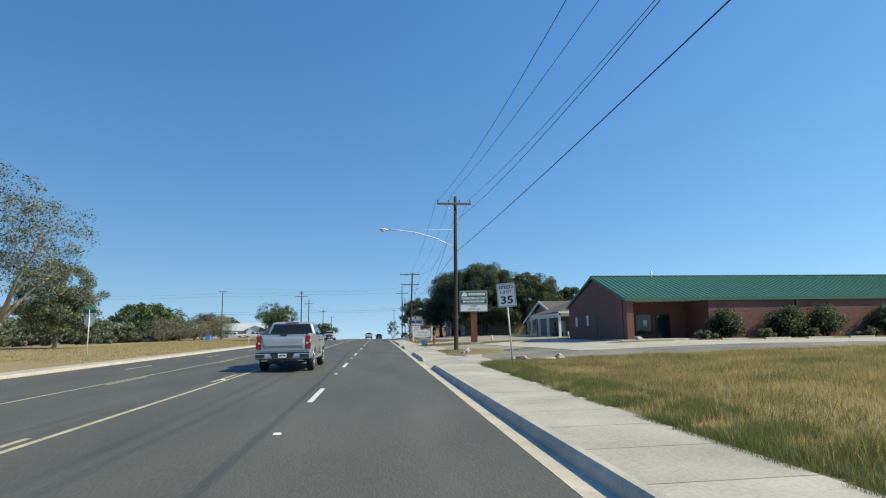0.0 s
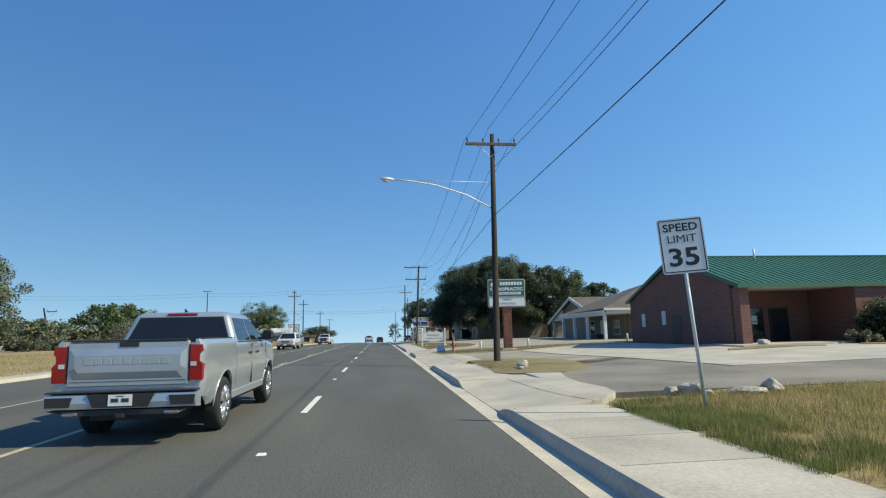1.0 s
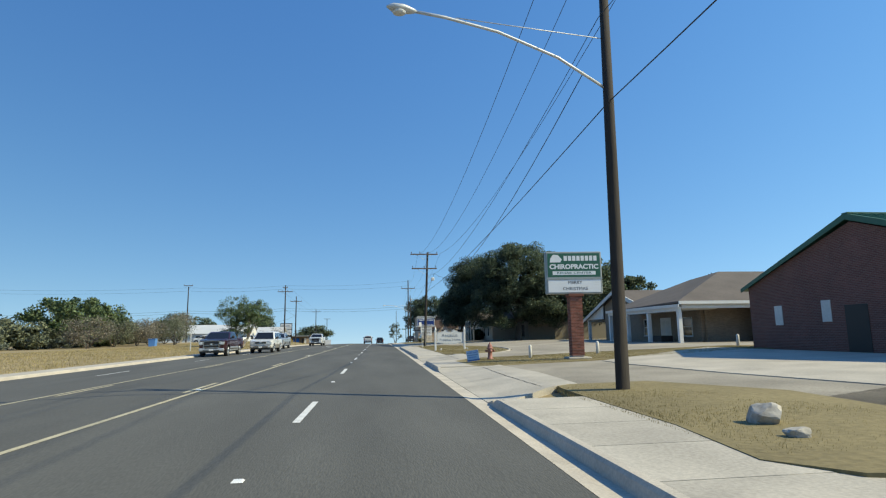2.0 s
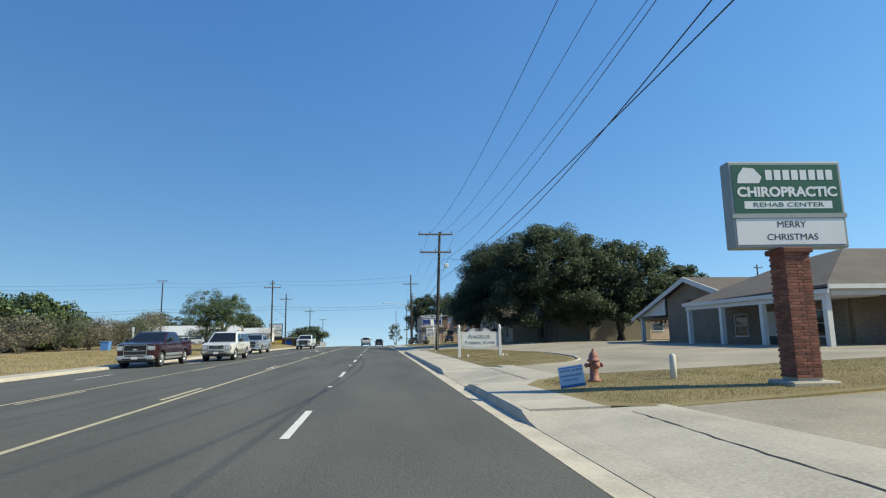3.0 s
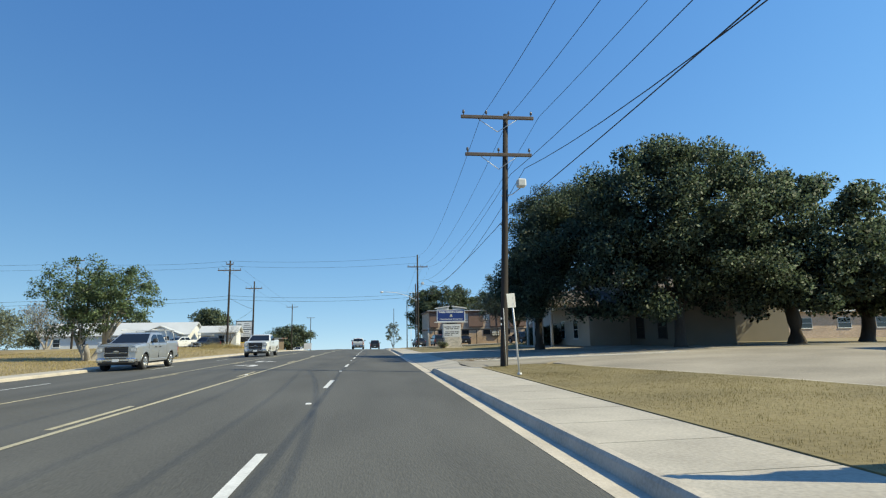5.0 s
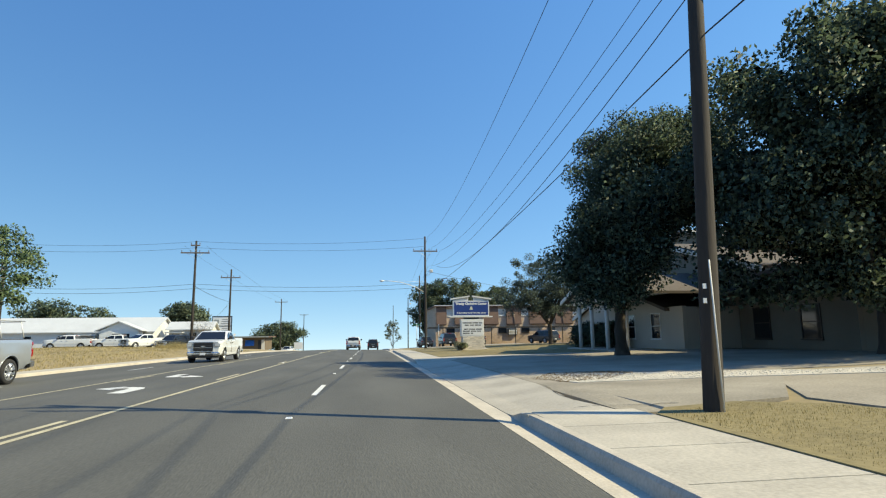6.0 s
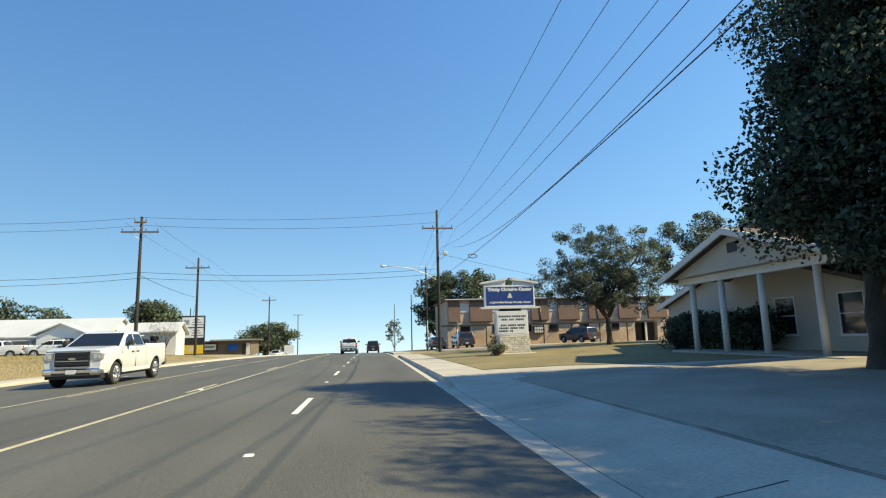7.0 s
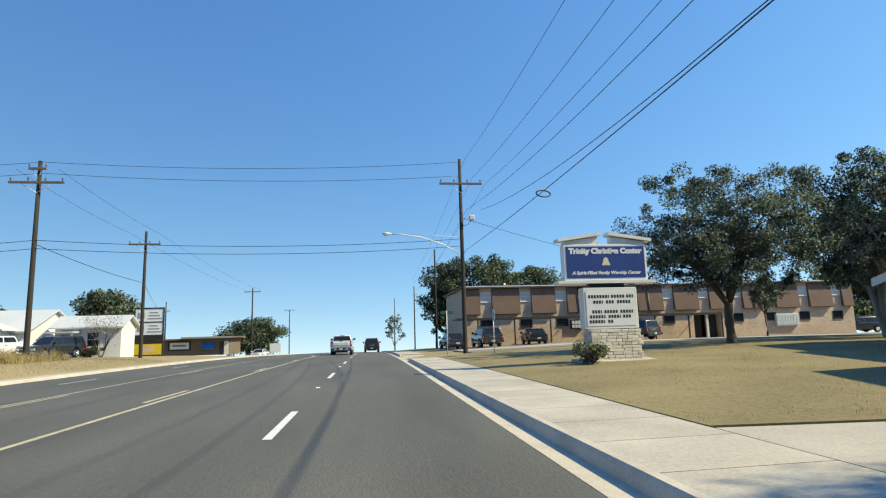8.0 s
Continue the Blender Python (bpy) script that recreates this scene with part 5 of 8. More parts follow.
for k, (x, h) in enumerate(((27.5, 2.2), (32.3, 2.45), (35.6, 2.35), (40.6, 2.3), (47.5, 2.2), (54, 2.1))):
    shrub(x, 27.25, (1.0, 1.35, 1.3)[k % 3], .75, h, "clipped dark green shrub against the brick wall", n=60, per=140, size=.122, seed=500 + k)
for k, x in enumerate((25.4, 30.0, 33.9, 38.4, 44.6, 50.0)):
    shrub(x, 26.6, .75, .5, .75, "low tangled shrub in the planting bed", BRUSH_LEAF, 18, 110, .1, 520 + k)
for k, y in enumerate((115.2, 113, 110.8, 109.4)):
    shrub(17.9, y, .9, 1.2, 1.9, "dark clipped hedge under the portico", seed=540 + k)
for k in range(16):
    rr = random.Random(600 + k)
    shrub(-39.5 + rr.uniform(-2.5, 1.5), 40 + 5.2 * k, rr.uniform(1.6, 2.6), rr.uniform(1.5, 2.4), rr.uniform(1.1, 1.7), "low silvery scrub at the edge of the brush", SILVER_LEAF if k % 3 else BRUSH_LEAF, 30, 120, .19, 600 + k)
shrub(9.15, 120.9, .65, .6, .9, "low grey-green bush beside the sign", BRUSH_LEAF, 16, 110, .09, 560)
shrub(-24.6, 159.3, 1.5, .5, 1.0, "low green shrub against the white wall", FAR_LEAF, 20, 120, .12, 561)


# ---- grass ----
def inside(px, py, poly):
    hit = np.zeros(len(px), bool)
    n = len(poly)
    for i in range(n):
        (x0, y0), (x1, y1) = poly[i], poly[(i + 1) % n]
        if y0 == y1:
            continue
        c = ((y0 > py) != (y1 > py)) & (px < (x1 - x0) * (py - y0) / (y1 - y0) + x0)
        hit ^= c
    return hit


def grass(label, outline, n, h, lift, material, seed, tuft=0.0, wide=0.012):
    """Loose blades over an outline on the land, as one mesh."""
    rng = np.random.default_rng(seed)
    xs, ys = np.array([p[0] for p in outline]), np.array([p[1] for p in outline])
    px, py = rng.uniform(xs.min(), xs.max(), 3 * n), rng.uniform(ys.min(), ys.max(), 3 * n)
    keep = inside(px, py, outline)
    if tuft:
        keep &= np.array([noise.noise((a * tuft, b * tuft, seed)) for a, b in zip(px, py)]) > -0.12
    px, py = px[keep][:n], py[keep][:n]
    n = len(px)
    pz = np.array([land(a, b) for a, b in zip(px, py)]) + lift
    big = np.array([.7 + 1.1 * max(0, noise.noise((a * .5, b * .5, 3 + seed))) + .8 * max(0, noise.noise((a * 2.3, b * 2.3, 9 + seed))) for a, b in zip(px, py)])
    a = rng.uniform(0, 6.2832, n)
    hh = h * (0.45 + 0.8 * rng.random(n)) * big
    lean = rng.normal(0, .33, (n, 2)) * hh[:, None]
    v = np.empty((n, 3, 3))
    v[:, 0] = np.stack([px - np.cos(a) * wide, py - np.sin(a) * wide, pz - .02], 1)
    v[:, 1] = np.stack([px + np.cos(a) * wide, py + np.sin(a) * wide, pz - .02], 1)
    v[:, 2] = np.stack([px + lean[:, 0], py + lean[:, 1], pz + hh], 1)
    me = bpy.data.meshes.new("grass")
    me.vertices.add(3 * n)
    me.vertices.foreach_set("co", v.reshape(-1))
    me.loops.add(3 * n)
    me.loops.foreach_set("vertex_index", np.arange(3 * n, dtype=np.int32))
    me.polygons.add(n)
    me.polygons.foreach_set("loop_start", np.arange(0, 3 * n, 3, dtype=np.int32))
    me.update(calc_edges=True)
    me.materials.append(material)
    return tagged(new("grass", me), label, "grass", kind="stuff")


grass("tall dry golden grass on a vacant lot", [(5.9, -10), (5.8, 11.3), (8, 11.8), (10.5, 12.0), (18, 10), (26, 9.0), (26, -6), (10, -10)], 200000, .145, 0, STRAW, 1, 0, .0052)
grass("green weeds mixed through the dry vacant lot", [(5.9, -10), (5.8, 11.3), (8, 11.8), (10.5, 12.0), (18, 10), (26, 9.0), (26, -6), (10, -10)], 60000, .145, 0, GREEN_BLADE, 8, .45, .0055)
grass("fresh green weeds along the pavement edge", [(5.62, -10), (5.62, 10.8), (7.0, 11.4), (7.1, 6), (7.4, 1), (7.0, -10)], 52000, .13, .0, GREEN_BLADE, 9, 1.1, .005)
grass("short dry grass round a utility pole", [(5.5, 27), (5.5, 20.3), (8, 19.7), (9, 22), (7.7, 28.2), (5.7, 28.3)], 9000, .04, .02, BLADE, 2, 0, .006)
grass("short dry grass round a hydrant", [(5.5, 42.8), (5.6, 38.7), (6.5, 38), (9, 38.3), (14, 38.9), (21, 40.2), (21, 44.6), (6.3, 44.7)], 40000, .05, .02, BLADE, 3, 0, .006)
grass("short dry grass round a white sign", [(5.8, 52), (6.9, 51.4), (9.2, 52), (10, 53.2), (10.65, 55.6), (11.05, 60), (11.25, 64), (10.65, 70), (9.25, 76.4), (8.6, 79.7), (7.6, 80.6), (5.9, 80.0)], 62000, .035, .02, BLADE, 4, 0, .006)
grass("short straw-coloured church lawn grass", [(5.85, 108.7), (8.9, 107.8), (11.1, 106.2), (15.3, 104.5), (15.3, 112.4), (18.6, 118.7), (33, 119.2), (33, 139), (8.6, 139), (5.85, 137.5)], 70000, .035, .015, BLADE, 5, 0, .007)
grass("dry tufted verge grass beside the far kerb", [(-14, 20), (-14, 150), (-30, 150), (-30, 20)], 90000, .11, -.02, STRAW, 6, 0, .014)
grass("tall dry tuft round a pole foot", [(-20.5, 133), (-16.5, 133), (-16.5, 139), (-20.5, 139)], 5000, .5, -.02, STRAW, 7, 0, .014)


# ---- signs ----
SIGN_WHITE = surf("sign_white", (0.70, 0.71, 0.71), 0.45, vary=0.07, coarse=2, fine=20, bump=0.02)
SIGN_GREEN = surf("sign_green", (0.02, 0.10, 0.06), 0.4, vary=0.12, coarse=1, fine=10, bump=0.02)
SIGN_BLUE = surf("sign_blue", (0.018, 0.05, 0.21), 0.4, vary=0.12, coarse=1, fine=10, bump=0.02)
SKY_BLUE = surf("yard_sign_blue", (0.09, 0.24, 0.55), 0.5, vary=0.15, coarse=3, fine=15, bump=0.02)
GREY_LETTER = surf("grey_letter", (0.20, 0.21, 0.23), 0.5, vary=0.1, bump=0)
DARK_LETTER = surf("dark_sign_letter", (0.035, 0.04, 0.045), 0.5, vary=0.1, bump=0)
PALE_BLUE = surf("pale_blue_sign", (0.42, 0.56, 0.70), 0.5, vary=0.08, bump=0)
FRAME_GREY = surf("sign_cabinet_grey", (0.30, 0.32, 0.31), 0.5, 0.3, vary=0.15, bump=0.03)
YELLOW_SIGN = surf("yellow_sign", (0.66, 0.47, 0.03), 0.5, vary=0.12, bump=0.02)
HYDRANT_RED = surf("faded_red_paint", (0.30, 0.10, 0.075), 0.65, vary=0.35, coarse=6, fine=30, bump=0.2, tint=(0.42, 0.20, 0.16))
FACE = Matrix.Rotation(radians(90), 4, "X")


def facing(x, y, z):
    """From a text plane to a board that faces -y."""
    return Matrix.Translation((x, y, z)) @ FACE


def speed_sign():
    x, y = 6.88, 9.75
    s = tagged(thing("speed_limit_sign", x, y, land(x, y) - .05, -14), "white speed limit sign on a leaning galvanised post", "road sign")
    s.matrix_basis = pose(x, y, land(x, y) - .05, 0, -3.6, -14)
    part("post", tubes(([(0, 0, -.3), (0, 0, 3.3)], .032), sides=10), STEEL, s)
    W, Hh, z0 = .76, .97, 2.36
    o = []
    for cx, cz, a0 in ((W / 2 - .05, Hh - .05, 0), (-W / 2 + .05, Hh - .05, 90), (-W / 2 + .05, .05, 180), (W / 2 - .05, .05, 270)):
        o += [(cx + .05 * math.cos(radians(a0 + k * 30)), z0 + cz + .05 * math.sin(radians(a0 + k * 30))) for k in range(4)]
    b = part("board", prism(o, -.048, -.042, "y"), SIGN_WHITE, s, "white enamelled sign plate")
    t = .018
    for d in ((-W / 2 + .03, W / 2 - .03, z0 + .025, z0 + .025 + t), (-W / 2 + .03, W / 2 - .03, z0 + Hh - .025 - t, z0 + Hh - .025), (-W / 2 + .022, -W / 2 + .022 + t, z0 + .04, z0 + Hh - .04), (W / 2 - .022 - t, W / 2 - .022, z0 + .04, z0 + Hh - .04)):
        part("border", boxes((d[0], d[1], -.0515, -.0485, d[2], d[3])), BLACK_PAINT, b)
    lettering("SPEED", .19, BLACK_PAINT, b, facing(0, -.05, z0 + .80), width=.58, thick=.001, bold=.004)
    lettering("LIMIT", .19, BLACK_PAINT, b, facing(0, -.05, z0 + .60), width=.48, thick=.001)
    lettering("35", .43, BLACK_PAINT, b, facing(0, -.05, z0 + .27), width=.50, thick=.001, bold=.010)
    for zz in (.08, .9):
        part("bolt", boxes((-.012, .012, -.056, -.0515, z0 + zz - .012, z0 + zz + .012)), STEEL, b)


speed_sign()


def clinic_sign():
    """A lit cabinet sign on a brick post."""
    x, y = 10.35, 39.6
    z = land(x, y) + .04
    s = tagged(thing("clinic_sign", x, y, z, -4), "green and white cabinet sign on a red brick post", "sign")
    part("footing", boxes((-.5, .55, -.45, .45, -.2, .06), bevel=.03), CONCRETE, s)
    post = part("post_core", boxes((-.262, .262, -.262, .262, .0, 2.86)), MORTAR, s)
    me = bpy.data.meshes.new("brick")
    bm = boxes((-.097, .097, -.05, .05, -.0285, .0285), bevel=.004)
    bm.to_mesh(me)
    bm.free()
    me.materials.append(PIECE_BRICK)
    for c in range(41):
        zz = .16 + .0665 * c
        for side in range(2):
            for k in range(3):
                o = new("brick", me)
                o.parent = post
                u = -.205 + .205 * k + (.06 if c % 2 else -.03)
                u = max(-.185, min(.185, u))
                if side == 0:
                    o.matrix_basis = Matrix.Translation((u, -.236, zz))
                else:
                    o.matrix_basis = Matrix.Translation((-.236, -u, zz)) @ Matrix.Rotation(radians(90), 4, "Z")
    part("post_cap", boxes((-.34, .34, -.34, .34, 2.78, 2.9), bevel=.02), PIECE_BRICK, s)
    cab = part("cabinet", boxes((-1.3, 1.3, -.17, .17, 2.9, 4.86), bevel=.03), FRAME_GREY, s, "grey metal sign cabinet")
    g = part("green_panel", boxes((-1.22, 1.22, -.182, -.172, 3.68, 4.78)), SIGN_GREEN, cab, "dark green sign face")
    w = part("reader_panel", boxes((-1.22, 1.22, -.182, -.172, 2.98, 3.56)), SIGN_WHITE, cab, "white changeable letter panel")
    part("divider", boxes((-1.3, 1.3, -.2, -.1705, 3.57, 3.67)), FRAME_GREY, cab)
    for k in range(8):
        part("name_bar", boxes((-.46 + .198 * k, -.31 + .198 * k, -.187, -.1825, 4.43, 4.66), bevel=.001), SIGN_WHITE, g)
    part("emblem", prism([(-1.12, 4.36), (-.62, 4.36), (-.55, 4.5), (-.72, 4.7), (-.95, 4.72), (-1.08, 4.55)], -.187, -.1825, "y"), SIGN_WHITE, g)
    lettering("CHIROPRACTIC", .30, SIGN_WHITE, g, facing(0, -.186, 4.15), width=2.28, thick=.002, bold=.012)
    part("strip", boxes((-1.0, 1.0, -.187, -.1825, 3.78, 3.95)), SIGN_WHITE, g)
    lettering("REHAB CENTER", .14, SIGN_GREEN, g, facing(0, -.19, 3.865), width=1.6, thick=.001)
    lettering("MERRY", .2, BLACK_PAINT, w, facing(.02, -.185, 3.42), width=.65, thick=.001)
    lettering("CHRISTMAS", .2, BLACK_PAINT, w, facing(.02, -.185, 3.14), width=1.15, thick=.001)


clinic_sign()


def lawn_sign():
    """The white scrolled board between two posts with finials."""
    x, y = 7.22, 61.15
    z = land(x, y) + .02
    s = tagged(thing("lawn_sign", x, y, z), "white scroll-topped wooden sign between two finial posts", "sign")
    for px in (-1.2, 1.2):
        p = part("post", boxes((px - .075, px + .075, -.075, .075, -.3, 1.62), bevel=.008), WHITE_PAINT, s)
        bm = bmesh.new()
        tube(bm, [(px, 0, 1.62), (px, 0, 1.66), (px, 0, 1.69), (px, 0, 1.76), (px, 0, 1.86)], (.1, .1, .06, .085, .01), 4)
        part("finial", bm, WHITE_PAINT, p)
    top = []
    for k in range(25):
        u = -1.1 + 2.2 * k / 24
        a = abs(u)
        if a < .12:
            t = 1.44 + .04 * (1 - a / .12)
        else:
            t = 1.42 + .21 * math.exp(-((a - .33) / .27) ** 2)
        top.append((u, t))
    bot = [(1.1 - 2.2 * k / 16, .52 - .13 * math.cos((1.1 - 2.2 * k / 16) * 1.43) ** 2 + .04) for k in range(17)]
    b = part("board", prism(top + bot, -.03, .03, "y"), WHITE_PAINT, s)
    cx, cz = 0.0, 1.0
    inn = [(cx + (p[0] - cx) * .94, cz + (p[1] - cz) * .90) for p in top + bot]
    out = [(cx + (p[0] - cx) * .955, cz + (p[1] - cz) * .925) for p in top + bot]
    bm = bmesh.new()
    a = [bm.verts.new((p[0], -.034, p[1])) for p in inn]
    c = [bm.verts.new((p[0], -.034, p[1])) for p in out]
    n = len(a)
    for k in range(n):
        bm.faces.new((a[k], a[(k + 1) % n], c[(k + 1) % n], c[k]))
    part("border_line", bm, GREY_LETTER, b)
    for sx in (-1, 1):
        pts = []
        for k in range(22):
            an = k / 21 * 8.2
            r = .12 - .0105 * an
            pts.append((sx * (.17 - .0 + r * math.cos(an) * -1), -.036, 1.55 + r * math.sin(an) * .8))
        part("scroll", tubes((pts, .014), sides=6), GREY_LETTER, b)
    for word, cap, size, zz, w in (("NGELUS", "A", .27, 1.13, 1.0), ):
        lettering("A", .36, GREY_LETTER, b, facing(-.56, -.036, zz + .03), thick=.004)
        lettering(word, size, GREY_LETTER, b, facing(.11, -.036, zz), width=w, thick=.004)
    lettering("F", .26, GREY_LETTER, b, facing(-.79, -.036, .80), thick=.004)
    lettering("UNERAL", .19, GREY_LETTER, b, facing(-.29, -.036, .785), width=.80, thick=.004)
    lettering("H", .26, GREY_LETTER, b, facing(.29, -.036, .80), thick=.004)
    lettering("OME", .19, GREY_LETTER, b, facing(.66, -.036, .785), width=.46, thick=.004)


lawn_sign()


def church_sign():
    x, y = 10.22, 121.75
    z = land(x, y) - .28
    s = tagged(thing("church_sign", x, y, z), "blue and white church sign on a limestone base", "sign")
    s.scale = (1.23, 1.17, 1.12)
    part("pad", boxes((-.95, 1.9, -.8, .8, .02, .31), bevel=.02), CONCRETE, s)
    core = part("stone_base", boxes((-.78, .78, -.26, .26, 0, 1.28)), surf("pale_lime_mortar", (0.50, 0.46, 0.40), 0.95, vary=0.25, coarse=3, fine=40), s)
    core.location.x = .12
    shapes = []
    for L in (.16, .22, .29):
        me = bpy.data.meshes.new("stone")
        bm = boxes((-L / 2, L / 2, -.03, .03, -.045, .045), bevel=.008)
        bm.to_mesh(me)
        bm.free()
        me.materials.append(LIMESTONE)
        shapes.append((L, me))
    rr = random.Random(9)
    for c in range(12):
        zz = .1 + .1025 * c
        for side, half in ((0, .78), (1, .26)):
            u = -half
            while u < half - .05:
                L, me = rr.choice(shapes)
                if u + L > half + .02:
                    L, me = shapes[0]
                o = new("stone", me)
                o.parent = core
                d = -.27 if side == 0 else -.79
                pz = zz + rr.uniform(-.004, .004)
                o.matrix_basis = Matrix.Translation((u + L / 2, d - rr.random() * .012, pz)) if side == 0 else Matrix.Translation((d, u + L / 2, pz)) @ Matrix.Rotation(radians(90), 4, "Z")
                u += L + .012
    cab = part("reader_board", boxes((-.85, .85, -.2, .2, 1.3, 2.66), bevel=.02), WHITE_PAINT, s, "white letter board cabinet")
    cab.location.x = .05
    pan = part("letter_panel", boxes((-.77, .77, -.215, -.203, 1.40, 2.54)), SIGN_WHITE, cab)
    rows = ((2.36, ((-.7, -.05), (.02, .44), (.5, .72))), (2.18, ((-.55, -.25), (-.15, .1), (.2, .62))), (1.86, ((-.6, -.3), (-.22, .2), (.28, .68))), (1.70, ((-.68, -.2), (-.1, .28), (.36, .6))), (1.54, ((-.7, -.22), (-.12, .05))))
    for zz, ws in rows:
        for a, c in ws:
            k = a
            while k < c:
                part("letter_bar", boxes((k, min(k + .062, c), -.219, -.2155, zz - .05, zz + .05)), BLACK_PAINT, pan)
                k += .088
    part("neck", boxes((-.55, .55, -.12, .12, 2.66, 2.86)), BLACK_PAINT, s)
    b = part("name_board", boxes((-1.32, 1.32, -.16, .16, 2.9, 4.12), bevel=.012), SIGN_WHITE, s, "white-framed blue sign board")
    part("blue_panel", boxes((-1.25, 1.25, -.172, -.162, 2.98, 4.04)), SIGN_BLUE, b)
    part("ledge", boxes((-1.55, 1.55, -.24, .24, 2.8, 2.895)), WHITE_PAINT, b)
    for sx in (-1, 1):
        part("pediment", prism([(sx * .12, 4.42), (sx * 1.5, 4.2), (sx * 1.5, 4.3), (sx * .12, 4.53)], -.22, .22, "y"), WHITE_PAINT, b)
        part("pediment_infill", prism([(sx * .2, 4.13), (sx * 1.3, 4.13), (sx * 1.3, 4.2), (sx * .2, 4.38)], -.1, .1, "y"), SIGN_WHITE, b)
    lettering("Trinity Christian Center", .24, SIGN_WHITE, b, facing(0, -.176, 3.88), width=2.35, thick=.003, bold=.018)
    part("emblem", prism([(-.14, 3.4), (.14, 3.4), (.09, 3.52), (.07, 3.62), (0, 3.68), (-.07, 3.62), (-.09, 3.52)], -.178, -.173, "y"), surf("pale_gold", (0.60, 0.57, 0.44), .5), b)
    lettering("A Spirit-Filled Family Worship Center", .15, SIGN_WHITE, b, facing(0, -.176, 3.15), width=2.2, thick=.002, slant=.25, bold=.006)


church_sign()


def yard_sign():
    x, y = 5.88, 41.3
    s = tagged(thing("yard_sign", x, y, land(x, y) - .02), "small pale-blue corrugated yard sign leaning on wire legs", "yard sign")
    s.matrix_basis = pose(x, y, land(x, y) - .02, 4, -8, -12)
    b = part("board", boxes((-.29, .29, -.006, .006, .08, .58)), PALE_BLUE, s)
    dark = surf("yard_sign_dark", (0.05, 0.13, 0.33), .5)
    part("top_band", boxes((-.27, .27, -.0095, -.0065, .53, .56)), SKY_BLUE, b)
    part("bottom_band", boxes((-.29, .29, -.0095, -.0065, .085, .15)), dark, b)
    for z, a, c, m in ((.475, -.25, -.02, dark), (.475, .03, .25, dark), (.36, -.25, .24, dark), (.26, -.2, .1, SKY_BLUE)):
        k = a
        while k < c:
            part("text_bar", boxes((k, k + .03, -.013, -.0097, z - .022, z + .026)), m, b)
            k += .05
    part("wire_leg", tubes(([(-.25, 0, -.1), (-.25, 0, .6)], .005), ([(.25, 0, -.1), (.25, 0, .6)], .005), sides=6), STEEL, s)


yard_sign()


def hydrant():
    x, y = 6.95, 42.75
    s = tagged(thing("fire_hydrant", x, y, land(x, y) + .02), "faded red cast-iron fire hydrant in dry grass", "hydrant")
    bm = bmesh.new()
    prof = [(.17, 0), (.17, .05), (.115, .06), (.11, .3), (.115, .5), (.165, .52), (.165, .57), (.12, .58), (.125, .64), (.10, .72), (.05, .77), (.035, .8), (.035, .85)]
    tube(bm, [(0, 0, z) for _, z in prof], [r for r, _ in prof], 18)
    part("barrel", bm, HYDRANT_RED, s)
    for a, r, L in ((-90, .085, .2), (180, .06, .19), (0, .06, .19)):
        d = Vector((math.cos(radians(a)), math.sin(radians(a)), 0))
        bm = bmesh.new()
        o = Vector((0, 0, .42))
        tube(bm, [o + d * .08, o + d * L, o + d * L, o + d * (L + .04), o + d * (L + .045), o + d * (L + .075)], (r * .8, r * .8, r, r, r * .35, r * .3), 12)
        part("nozzle_cap", bm, HYDRANT_RED, s)


hydrant()


def bollard(x, y, h=.62, label="short white-painted wooden bollard"):
    s = tagged(thing("bollard", x, y, land(x, y) + .02), label, "bollard", "bollards round the forecourt")
    part("bollard_post", tubes(([(0, 0, -.2), (0, 0, h - .04), (0, 0, h)], (.085, .08, .05)), sides=12), OFF_WHITE, s)
    part("cap", tubes(([(0, 0, h), (0, 0, h + .02)], (.05, .02)), sides=12), OFF_WHITE, s)
    return s


for x, y in ((8.9, 42.3), (12.7, 43.1), (20.6, 43.2)):
    bollard(x, y)


def side_sign(x, y):
    """A small road sign on a steel post, turned away from the traffic."""
    s = tagged(thing("side_street_sign", x, y, land(x, y)), "galvanised sign post with a small sign turned edge-on", "road sign")
    part("post", tubes(([(0, 0, -.1), (-.09, -.02, 1.3), (-.19, -.05, 2.52)], .030), sides=10), STEEL, s)
    part("flange", tubes(([(0, 0, .0), (0, 0, .09)], .07), sides=10), STEEL, s)
    bm = boxes((-.15, .15, -.004, .004, -.23, .23), bevel=.002)
    plate = part("sign_plate", bm, OFF_WHITE, s, "weathered sign back")
    plate.matrix_basis = Matrix.Translation((-.22, -.09, 2.40)) @ Matrix.Rotation(radians(14), 4, "Z") @ Matrix.Rotation(radians(-5), 4, "Y")
    part("bracket", boxes((-.24, -.14, -.085, -.03, 2.28, 2.32), (-.25, -.15, -.085, -.03, 2.46, 2.50)), STEEL, s)


side_sign(6.0, 74.9)


def spot(x, y, turn):
    s = tagged(thing("spotlight", x, y, land(x, y) + .04, turn), "small white ground spotlight aimed at the sign", "spotlight", "lawn spotlights")
    part("stake", tubes(([(0, 0, -.1), (0, 0, .07)], .012)), STEEL, s)
    bm = bmesh.new()
    tube(bm, [(0, -.05, .05), (0, .03, .09), (0, .09, .12), (0, .10, .125)], (.022, .036, .05, .05), 12)
    part("lamp_head", bm, OFF_WHITE, s)


spot(8.35, 59.0, 30)
spot(8.15, 59.25, -35)
spot(6.35, 60.1, -20)


